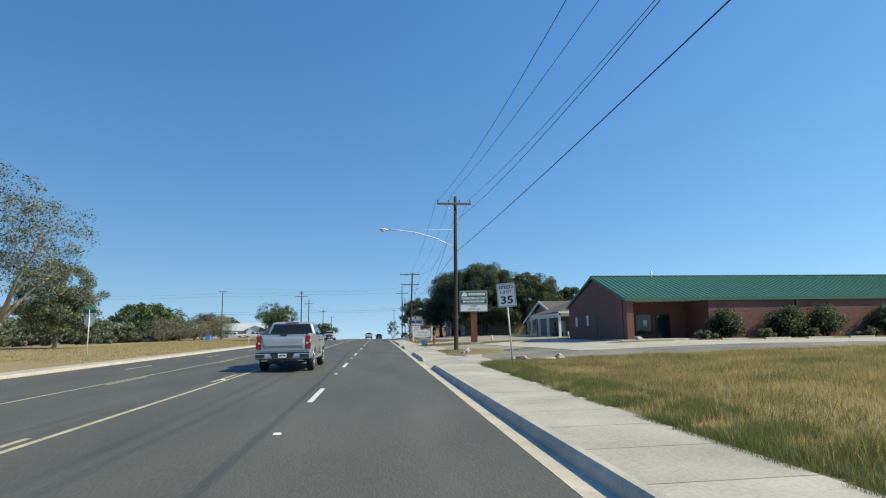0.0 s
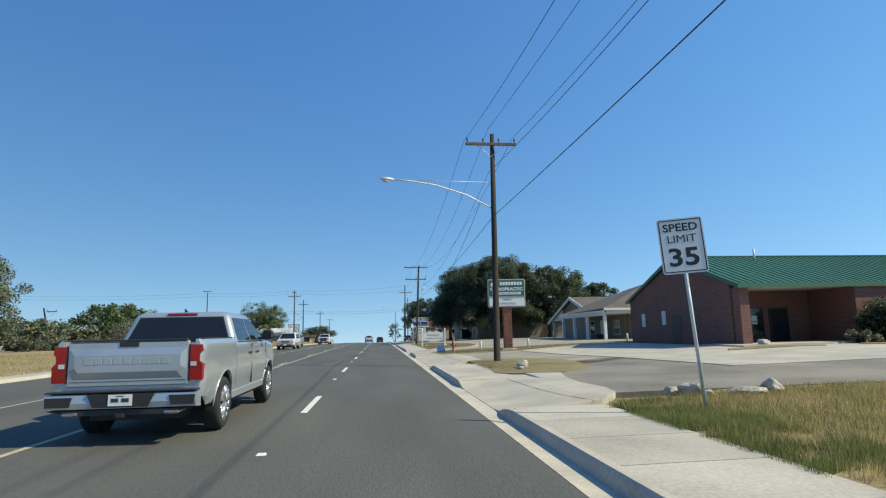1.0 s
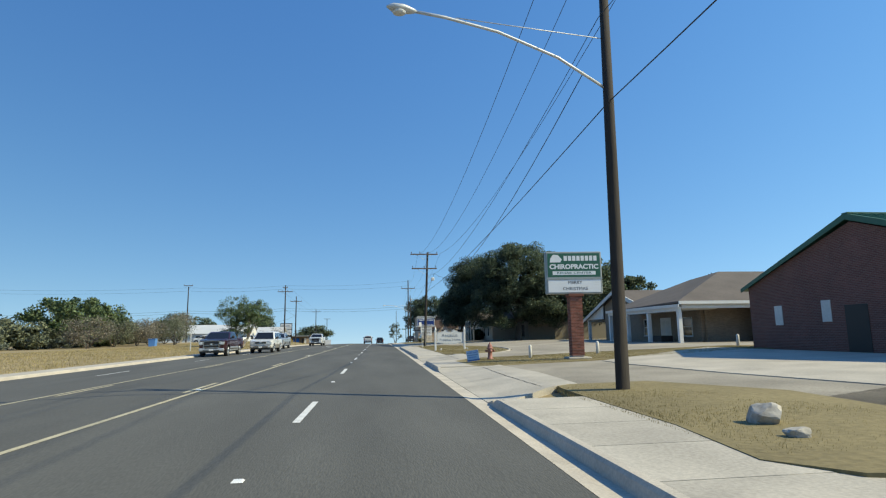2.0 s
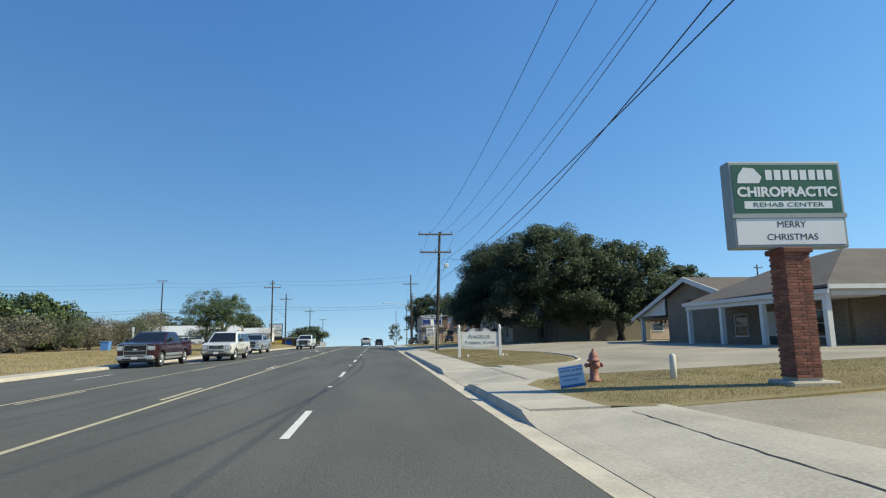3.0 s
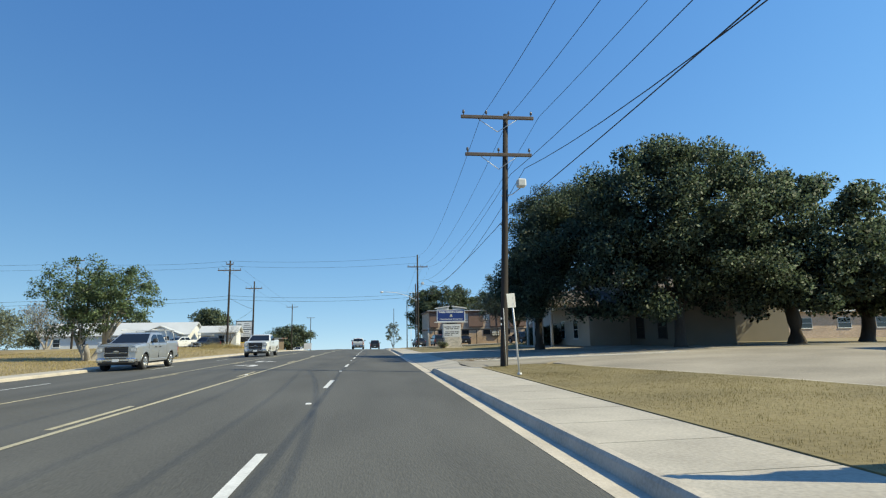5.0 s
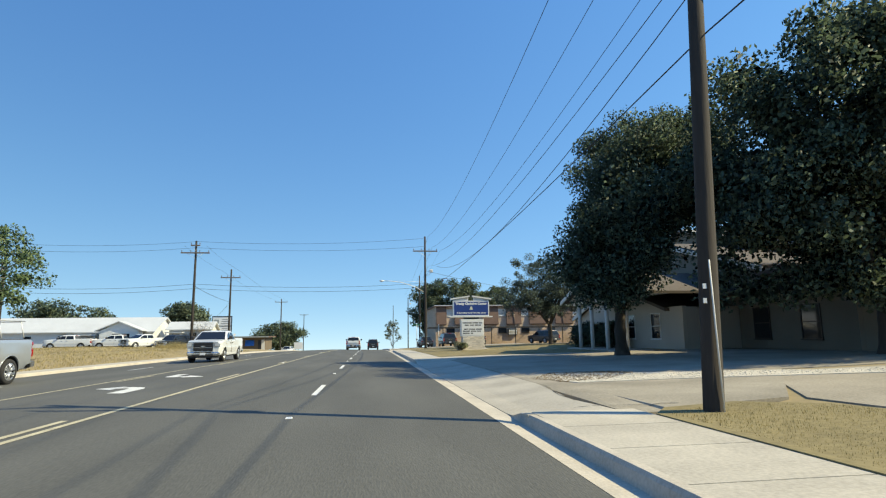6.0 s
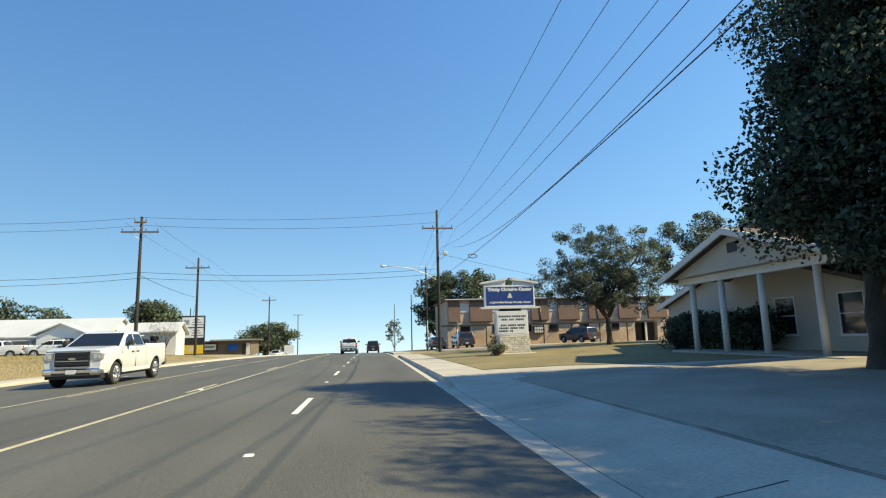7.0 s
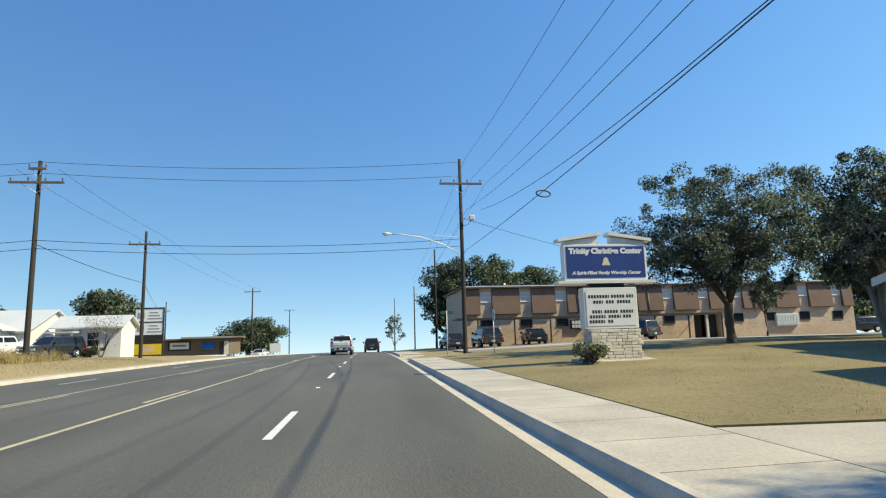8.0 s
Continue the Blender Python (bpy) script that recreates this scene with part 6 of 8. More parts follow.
def rock(x, y, r, seed, flat=.6):
    bm = bmesh.new()
    bmesh.ops.create_icosphere(bm, subdivisions=3, radius=r)
    for v in bm.verts:
        k = noise.noise(v.co * (1.6 / r) + Vector((seed * 3.1, 0, 0)))
        v.co *= 1 + .38 * k
    chips = random.Random(seed * 7 + 1)
    for _ in range(9):
        face = Vector((chips.gauss(0, 1), chips.gauss(0, 1), chips.gauss(.2, .8))).normalized()
        reach = r * chips.uniform(.55, .8)
        for v in bm.verts:
            over = v.co.dot(face) - reach
            if over > 0:
                v.co -= face * over
    for v in bm.verts:
        v.co.z *= flat
    ob = link_mesh("rock", bm, ROCK)
    ob.matrix_basis = pose(x, y, land(x, y) + r * flat * .55, 0, 0, seed * 40)
    return tagged(ob, "rough white limestone rock lying in the grass", "rock", "limestone rocks")


for k, (x, y, r, flat) in enumerate(((7.75, 11.75, .27, .7), (7.45, 11.95, .18, .6), (8.9, 11.55, .34, .3), (9.4, 11.6, .21, .8), (8.0, 11.5, .13, .6), (6.85, 22.0, .28, .7), (6.55, 21.0, .16, .6), (20.4, 27.0, .34, .7))):
    rock(x, y, r, k + 1, flat)


def road_stud(x, y):
    bm = bmesh.new()
    v = [bm.verts.new(p) for p in ((-.06, -.06, 0), (.06, -.06, 0), (.06, .06, 0), (-.06, .06, 0), (-.045, -.03, .02), (.045, -.03, .02), (.045, .03, .02), (-.045, .03, .02))]
    for f in ((4, 5, 6, 7), (0, 1, 5, 4), (1, 2, 6, 5), (2, 3, 7, 6), (3, 0, 4, 7)):
        bm.faces.new([v[i] for i in f])
    ob = link_mesh("road_stud", bm, SIGN_WHITE)
    ob.matrix_basis = pose(x, y, road_z(x, y) + .004)
    return tagged(ob, "small white raised reflective stud on the asphalt", "road stud", "road studs")


for k in range(-1, 16):
    road_stud(-.03, 12.192 * k + 7.6 - 11.5)
for k in range(-1, 9):
    road_stud(-3.39, 24.4 * k + 6)


def board_sign():
    """The pale two-panel sign with a yellow base board on the far verge."""
    x, y = -22.75, 168.5
    s = tagged(thing("shop_sign", x, y, land(x, y)), "white two-panel sign over a yellow board between dark posts", "sign")
    for px in (-1.55, 1.45):
        part("post", boxes((px, px + .1, -.14, .1, -.3, 5.3)), BLACK_PAINT, s)
    for z0, z1 in ((3.75, 5.15), (2.3, 3.65)):
        p = part("panel", boxes((-1.45, 1.45, -.1, .1, z0, z1)), SIGN_WHITE, s)
        for k in range(3):
            part("text_bar", boxes((-.2 + .1 * k, 1.3 - .2 * k, -.108, -.1005, z0 + .25 + .33 * k, z0 + .38 + .33 * k)), GREY_LETTER, p)
        part("emblem", boxes((-1.25, -.5, -.108, -.1005, z0 + .35, z0 + 1.0)), FRAME_GREY, p)
    part("frame", boxes((-1.45, 1.45, -.13, .08, 5.15, 5.3), (-1.45, 1.45, -.13, .08, 3.64, 3.76), (-1.45, 1.45, -.13, .08, 1.5, 2.3)), BLACK_PAINT, s)
    y0 = part("yellow_board", boxes((-1.45, 1.45, -.3, -.24, .15, 1.3)), YELLOW_SIGN, s, "yellow advertising board")
    part("picture_patch", boxes((-.6, .6, -.308, -.3005, .4, 1.15)), surf("pale_patch", (0.6, .45, .3), .6), y0)
    return s


board_sign()


def low_shop():
    h = tagged(thing("brown_shop", 0, 0, 0), "low brown-roofed shop with a blue wall panel", "building")
    Y, B = 198.0, -1.5
    part("wall", boxes((-36, -21, Y, Y + 8, B, 1.2)), surf("dark_tan_wall", (0.15, .115, .08), .9), h)
    part("roof", boxes((-28.0, -20.2, Y - 1.4, Y + 8.6, 1.2, 1.42)), MANSARD, h)
    part("roof_edge", boxes((-28.05, -20.15, Y - 1.45, Y - 1.405, 1.18, 1.45)), FRAME_GREY, h)
    part("low_roof", boxes((-36.6, -28.06, Y - 1.2, Y + 8.6, .98, 1.15)), MANSARD, h)
    part("blue_awning", prism([(Y - .03, .62), (Y - .03, -.5), (Y - .55, -.62), (Y - .6, -.5)], -25.1, -23.3, "x"), surf("blue_canvas", (.02, .13, .42), .6), h, "bright blue awning")
    b = part("banner", boxes((-30.4, -26.9, Y - .1, Y - .03, -.7, .85)), BLACK_PAINT, h, "black-bordered white banner")
    part("banner_field", boxes((-30.1, -27.2, Y - .14, Y - .105, -.45, .6)), SIGN_WHITE, b)
    part("text_bar", boxes((-29.7, -27.6, Y - .16, Y - .145, -.05, .25)), GREY_LETTER, b)
    part("door", boxes((-22.5, -21.9, Y - .08, Y - .03, B, .6)), BLACK_PAINT, h)
    part("pale_panel", boxes((-21.8, -21.1, Y - .06, Y - .004, B, .7)), OFF_WHITE, h)
    part("roof_dish", tubes(([(-27.4, Y, 1.15), (-27.4, Y, 1.7)], .04), ([(-27.4, Y - .05, 1.75), (-27.4, Y - .2, 1.8)], (.12, .28))), OFF_WHITE, h)


low_shop()


def far_board():
    s = tagged(thing("roadside_board", -15.2, 207, land(-15.2, 207)), "white roadside board by the far kerb", "sign")
    part("board", boxes((-.95, .95, -.05, .05, .75, 2.3)), SIGN_WHITE, s)
    for k in (-.85, .75):
        part("post", boxes((k, k + .1, -.04, .04, -.3, .75)), STEEL, s)


far_board()


def marker(x, y, h, label):
    s = tagged(thing("marker_post", x, y, land(x, y)), label, "marker post")
    part("post", boxes((-.05, .05, -.02, .02, -.2, h)), OFF_WHITE, s)
    part("plate", boxes((-.09, .09, -.03, -.021, h - .35, h)), SIGN_WHITE, s)


marker(-17.7, 75.5, 2.35, "tall pale marker post in the grass verge")
marker(-24.9, 166.0, 1.1, "short pale marker post by a sign")


def street_name(x, y):
    s = tagged(thing("street_sign", x, y, land(x, y)), "street name blades on a thin post", "sign")
    part("post", tubes(([(0, 0, -.2), (0, 0, 3.1)], .03)), STEEL, s)
    part("blade", boxes((-.45, .45, -.01, .01, 2.85, 3.07)), SIGN_GREEN, s)


street_name(7.0, 142.5)


def stop_sign(x, y, turn, label, blades=False):
    """An eight-sided plate on a thin post, seen from behind; local +x is its face."""
    s = tagged(thing("stop_sign", x, y, land(x, y), turn), label, "road sign")
    part("post", tubes(([(0, 0, -.2), (0, 0, 2.95 if blades else 2.65)], .03), sides=8), STEEL, s)
    rim = [(.375 * math.cos(radians(22.5 + 45 * k)), 2.3 + .375 * math.sin(radians(22.5 + 45 * k))) for k in range(8)]
    part("plate", prism(rim, .033, .038, "x"), STEEL, s, "bare grey back of a sign plate")
    if blades:
        part("blade", boxes((-.012, .012, -.42, .42, 2.74, 2.94)), SIGN_GREEN, s, "green street name blade")
        part("blade", boxes((-.42, .42, -.012, .012, 2.96, 3.16)), SIGN_GREEN, s, "green street name blade")


stop_sign(8.9, 135.5, 0, "road sign on a thin post facing the side street")
stop_sign(-15.3, 22.5, 75, "grey back of a stop sign under green street name blades", True)


def plank_fence(x0, x1, y, h):
    f = tagged(thing("plank_fence", 0, 0, 0), "weathered grey plank fence behind the verge", "fence")
    me = bpy.data.meshes.new("plank")
    bm = boxes((-.068, .068, -.012, .012, 0, h))
    bm.to_mesh(me)
    bm.free()
    me.materials.append(surf("grey_plank", (.16, .145, .125), .9, vary=.3, coarse=2, fine=14, per_object=.3))
    rail = part("rail", boxes((x0, x1, y + .015, y + .06, land(x0, y) + h * .3, land(x0, y) + h * .3 + .08), (x0, x1, y + .015, y + .06, land(x0, y) + h * .8, land(x0, y) + h * .8 + .08)), ARM_WOOD, f)
    n = int((x1 - x0) / .145)
    for k in range(n):
        o = new("plank", me)
        o.parent = f
        o.matrix_basis = Matrix.Translation((x0 + .07 + .145 * k, y, land(x0, y) - .05))


plank_fence(-64, -41, 128, 1.5)
s = tagged(thing("blue_bin", -30.5, 100, land(-30.5, 100)), "small blue bin in the grass lot", "bin")
part("bin_body", prism([(-.4, 0), (.4, 0), (.48, 1.0), (-.48, 1.0)], -.4, .4, "y"), SKY_BLUE, s)
part("lid", boxes((-.52, .52, -.46, .46, 1.0, 1.08), bevel=.02), SKY_BLUE, s)


def parking_block(x, y):
    bm = prism([(-.11, 0), (.11, 0), (.08, .14), (-.08, .14)], -.95, .95, "x")
    ob = link_mesh("parking_block", bm, CONCRETE)
    ob.matrix_basis = pose(x, y, land(x, y) + .012)
    return tagged(ob, "low pale concrete parking block on the asphalt", "parking block", "parking blocks")


for k in range(9):
    parking_block(26.05 + 3.2 * k, 24.25 - .03 * k)


# ---- vehicles ----
def paint(name, colour, metal=0.0, rough=0.3):
    m = surf(name, colour, rough, metal, vary=0.05, coarse=1.5, fine=8, bump=0.0)
    b = m.node_tree.nodes["Principled BSDF"]
    b.inputs["Coat Weight"].default_value, b.inputs["Coat Roughness"].default_value = 0.6, 0.06
    return m


SILVER = paint("silver_paint", (0.46, 0.49, 0.52), 0.55, 0.3)
WHITE_CAR = paint("white_car_paint", (0.64, 0.65, 0.65))
MAROON = paint("maroon_paint", (0.035, 0.008, 0.011), 0.2)
BLACK_CAR = paint("black_car_paint", (0.02, 0.022, 0.025), 0.2)
DARK_CAR = paint("dark_blue_grey_paint", (0.05, 0.06, 0.075), 0.4)
RUBBER = surf("rubber", (0.022, 0.022, 0.023), 0.9, vary=0.2, coarse=6, fine=30, bump=0.2)
ALLOY = surf("alloy", (0.55, 0.56, 0.57), 0.3, 0.8, vary=0.1, bump=0.02)
CHROME = surf("chrome", (0.68, 0.69, 0.70), 0.16, 0.95, vary=0.05, bump=0)
CAR_GLASS = glass("tinted_car_glass", (0.012, 0.014, 0.017), 0.03)
TAIL_RED = surf("tail_lamp_red", (0.30, 0.008, 0.010), 0.12, vary=0.25, coarse=9, fine=40, bump=0)
HEADLAMP = surf("headlamp_lens", (0.46, 0.48, 0.50), 0.10, 0.5, vary=0.3, coarse=12, fine=40, bump=0)
LAMP_CLEAR = surf("headlamp_clear", (0.66, 0.68, 0.70), 0.12, 0.3, vary=0.1, bump=0)
PLASTIC = surf("black_trim", (0.025, 0.025, 0.027), 0.6, vary=0.15, bump=0.05)


def saloon(name, colour, x, y, heading, label, z, group=""):
    """A parked saloon car. The foot is at the middle; local +y is forwards."""
    L, w, belt, roof, r = 4.6, .91, .98, 1.48, .33
    v = thing(name, x, y, z, heading)
    tagged(v, label, "car", group)
    ax = (.98, L - .92)
    arch = r + .10

    def top(s):
        hood = L - 1.35
        if s < hood:
            return belt
        return belt - .04 - .2 * ((s - hood) / (L - hood)) ** 1.5

    def half(s):
        e = min(s, L - s)
        k = 1 - .10 * max(0, 1 - e / .55) ** 2
        if L - s < .55:
            k -= .06 * (1 - (L - s) / .55) ** 2
        return w * k

    def bottom(s):
        b = .42
        for c in ax:
            d = abs(s - c)
            if d < arch:
                b = max(b, math.sqrt(arch * arch - d * d) + r - .02)
        return b
    st = sorted({round(q, 3) for q in steps((0, L, .16))} | {round(c + k * arch / 7, 3) for c in ax for k in range(-7, 8)})
    rows = []
    for s in st:
        h, t, b = half(s), top(s), bottom(s)
        yy = s - L / 2
        mid = max(b + .04, .62)
        up = max(mid + .03, t - .34)
        sec = [(h * .96, b), (h * .995, mid), (h, up), (h * .985, t - .09), (h * .95, t - .015), (h * .86, t), (0, t + .015)]
        rows.append([(-a, yy, c) for a, c in sec] + [(a, yy, c) for a, c in sec[-2::-1]])
    n = len(rows[0])
    vs = [p for q in rows for p in q]
    fc = [(j * n + i, j * n + i + 1, (j + 1) * n + i + 1, (j + 1) * n + i) for j in range(len(rows) - 1) for i in range(n - 1)]
    fc += [tuple(range(n)), tuple((len(rows) - 1) * n + i for i in range(n))]
    body = pydata("body", vs, fc, colour, v, smooth=True)
    body.data.set_sharp_from_angle(angle=radians(32))
    part("underbody", boxes((-w * .86, w * .86, -L / 2 + .25, L / 2 - .25, .26, .62)), PLASTIC, v)
    # cabin
    s0, s1, t0, t1 = .55, L - 1.15, 1.15, L - 2.1
    bw, tw = w * .93, w * .74
    lo, hi = belt - .04, roof
    P = {"a": (-bw, s0, lo), "b": (bw, s0, lo), "c": (bw, s1, lo), "d": (-bw, s1, lo), "e": (-tw, t0, hi), "f": (tw, t0, hi), "g": (tw, t1, hi), "h": (-tw, t1, hi)}
    P = {k: Vector((q[0], q[1] - L / 2, q[2])) for k, q in P.items()}
    bm = bmesh.new()
    V = {k: bm.verts.new(q) for k, q in P.items()}
    for f in ("abcd", "efgh", "abfe", "bcgf", "cdhg", "daeh"):
        bm.faces.new([V[k] for k in f])
    bmesh.ops.bevel(bm, geom=[e for e in bm.edges if all(q.co.z > lo + .1 for q in e.verts)], offset=.07, segments=3, affect="EDGES")
    cab = part("cabin", bm, colour, v)

    def pane(nm, corners, ia, ib, out=.012, splits=1, low=.1, high=.12, m=CAR_GLASS):
        """A pane inset on the face a-b (bottom) and e-f (top)."""
        a, b, f, e = (P[k] for k in corners)
        nrm = (b - a).cross(e - a).normalized()
        if nrm.dot((a + b + e + f) / 4 - Vector((0, (s0 + s1) / 2 - L / 2, (lo + hi) / 2))) < 0:
            nrm = -nrm

        def at(u, q):
            return a.lerp(b, u).lerp(e.lerp(f, u), q) + nrm * out
        for k in range(splits):
            u0, u1 = ia + (1 - ia - ib) * k / splits + (.012 if k else 0), ia + (1 - ia - ib) * (k + 1) / splits - (.012 if k < splits - 1 else 0)
            bm2 = bmesh.new()
            q = [bm2.verts.new(at(u0, low)), bm2.verts.new(at(u1, low)), bm2.verts.new(at(u1 - (.02 if k == splits - 1 else 0), 1 - high)), bm2.verts.new(at(u0 + (.02 if k == 0 else 0), 1 - high))]
            fce = bm2.faces.new(q)
            g = bmesh.ops.extrude_face_region(bm2, geom=[fce])
            bmesh.ops.translate(bm2, vec=-nrm * .02, verts=[x2 for x2 in g["geom"] if isinstance(x2, bmesh.types.BMVert)])
            part(nm, bm2, m, cab)
    pane("rear_window", "abfe", .07, .07)
    pane("windscreen", "dcgh", .05, .05, low=.05, high=.08)
    pane("side_window", "bcgf", .05, .07, splits=2)
    pane("side_window", "adhe", .05, .07, splits=2)
    # wheels
    for c in ax:
        for sx in (-1, 1):
            cx = sx * (w - .13)
            cy = c - L / 2
            bm = bmesh.new()
            prof = [(.62 * r, -.12), (.9 * r, -.125), (r, -.09), (r, .09), (.9 * r, .125), (.62 * r, .12)]
            ring = []
            for rad, off in prof:
                ring.append([bm.verts.new((cx + off * sx, cy + rad * math.cos(6.2832 * k / 28), r + rad * math.sin(6.2832 * k / 28))) for k in range(28)])
            for p, q in zip(ring, ring[1:]):
                for k in range(28):
                    bm.faces.new((p[k], p[(k + 1) % 28], q[(k + 1) % 28], q[k])).smooth = True
            wheel = part("wheel", bm, RUBBER, v)
            bm = bmesh.new()
            face = cx + sx * .085
            tube(bm, [(face - sx * .13, cy, r), (face, cy, r)], [.63 * r, .63 * r], 24)
            rim = part("rim_well", bm, PLASTIC, wheel)
            bm = bmesh.new()
            for k in range(6):
                a = 6.2832 * k / 6
                for da in (-.13, .13):
                    tube(bm, [(face + sx * .012, cy + .09 * r * math.cos(a + da), r + .09 * r * math.sin(a + da)), (face + sx * .02, cy + .6 * r * math.cos(a + da * 1.6), r + .6 * r * math.sin(a + da * 1.6))], .045 * r * 1.3, 5)
            tube(bm, [(face, cy, r), (face + sx * .03, cy, r)], [.14 * r, .12 * r], 12)
            hoop = [(face + sx * .012, cy + .62 * r * math.cos(6.2832 * k / 24), r + .62 * r * math.sin(6.2832 * k / 24)) for k in range(25)]
            tube(bm, hoop, .03, 5)
            part("rim", bm, ALLOY, wheel, "bright alloy rim")
            bm = bmesh.new()
            arcp = [(sx * (w + .004), cy + (arch + .015) * math.cos(math.pi * k / 14), r - .02 + (arch + .015) * math.sin(math.pi * k / 14)) for k in range(15)]
            tube(bm, arcp, .03, 5)
            part("wheel_arch", bm, PLASTIC, v)
    # rear
    ry0 = -L / 2
    rear = part("rear_bumper", boxes((-w * .95, w * .95, ry0 - .12, ry0 + .2, .46, .70), bevel=.05), colour, v)
    part("number_plate", boxes((-.16, .16, ry0 - .135, ry0 - .122, .52, .67)), SIGN_WHITE, rear)
    part("plate_bar", boxes((-.12, .12, ry0 - .139, ry0 - .1355, .57, .62)), SIGN_BLUE, rear)
    part("step_pad", boxes((-.42, .42, ry0 - .10, ry0 + .1, .701, .715)), PLASTIC, rear)
    tg = part("boot_lid", boxes((-w * .76, w * .76, ry0 - .03, ry0 + .02, .78, top(0) - .03), bevel=.02), colour, v)
    part("rear_spoiler", boxes((-tw * .95, tw * .95, ry0 + t0 - .12, ry0 + t0 + .1, roof - .05, roof - .01), bevel=.015), colour, cab)
    for sx in (-1, 1):
        tl = part("tail_lamp", boxes((sx * w * .79 - (.0 if sx > 0 else .16), sx * w * .79 + (.16 if sx > 0 else 0), ry0 - .035, ry0 + .22, .84, top(0) - .05), bevel=.025), TAIL_RED, v, "red tail lamp")
        part("reverse_lens", boxes((sx * w * .85 - .05, sx * w * .85 + .05, ry0 - .042, ry0 - .0355, 1.03, 1.11)), LAMP_CLEAR, tl)
    # front
    fy = L / 2
    part("front_bumper", boxes((-w * .9, w * .9, fy - .25, fy + .08, .42, .68), bevel=.06), colour, v)
    g = part("grille", boxes((-w * .58, w * .58, fy - .1, fy + .03, .70, top(L) - .04), bevel=.02), PLASTIC, v, "black grille")
    for k in range(3):
        zz = .76 + .09 * k
        part("grille_bar", boxes((-w * .56, w * .56, fy + .028, fy + .045, zz, zz + .035)), PLASTIC, g)
    for sx in (-1, 1):
        part("headlamp", boxes((sx * w * .73 - .17, sx * w * .73 + .17, fy - .22, fy + .015, .76, top(L) - .05), bevel=.03), LAMP_CLEAR, v, "clear headlamp")
        mz = belt + .12
        m1 = part("wing_mirror", boxes((sx * (w + .16) - .12, sx * (w + .16) + .12, s1 - L / 2 - .42, s1 - L / 2 - .26, mz - .1, mz + .14), bevel=.035), colour, v)
        part("mirror_arm", boxes((min(sx * w * .9, sx * (w + .08)), max(sx * w * .9, sx * (w + .08)), s1 - L / 2 - .38, s1 - L / 2 - .3, mz - .09, mz - .04)), PLASTIC, m1)
        for k in (0, 1):
            hy = (s0 + .25 + k * (s1 - s0) * .42) - L / 2 + .15
            part("door_handle", boxes((sx * w - .012, sx * w + .03, hy, hy + .2, belt - .17, belt - .12), bevel=.008), colour, v)
            part("door_seam", boxes((sx * w - .004, sx * w + .0025, hy - .26, hy - .25, .5, belt - .06)), PLASTIC, v)
    part("number_plate", boxes((-.16, .16, fy + .085, fy + .095, .48, .6)), SIGN_WHITE, v)
    return v


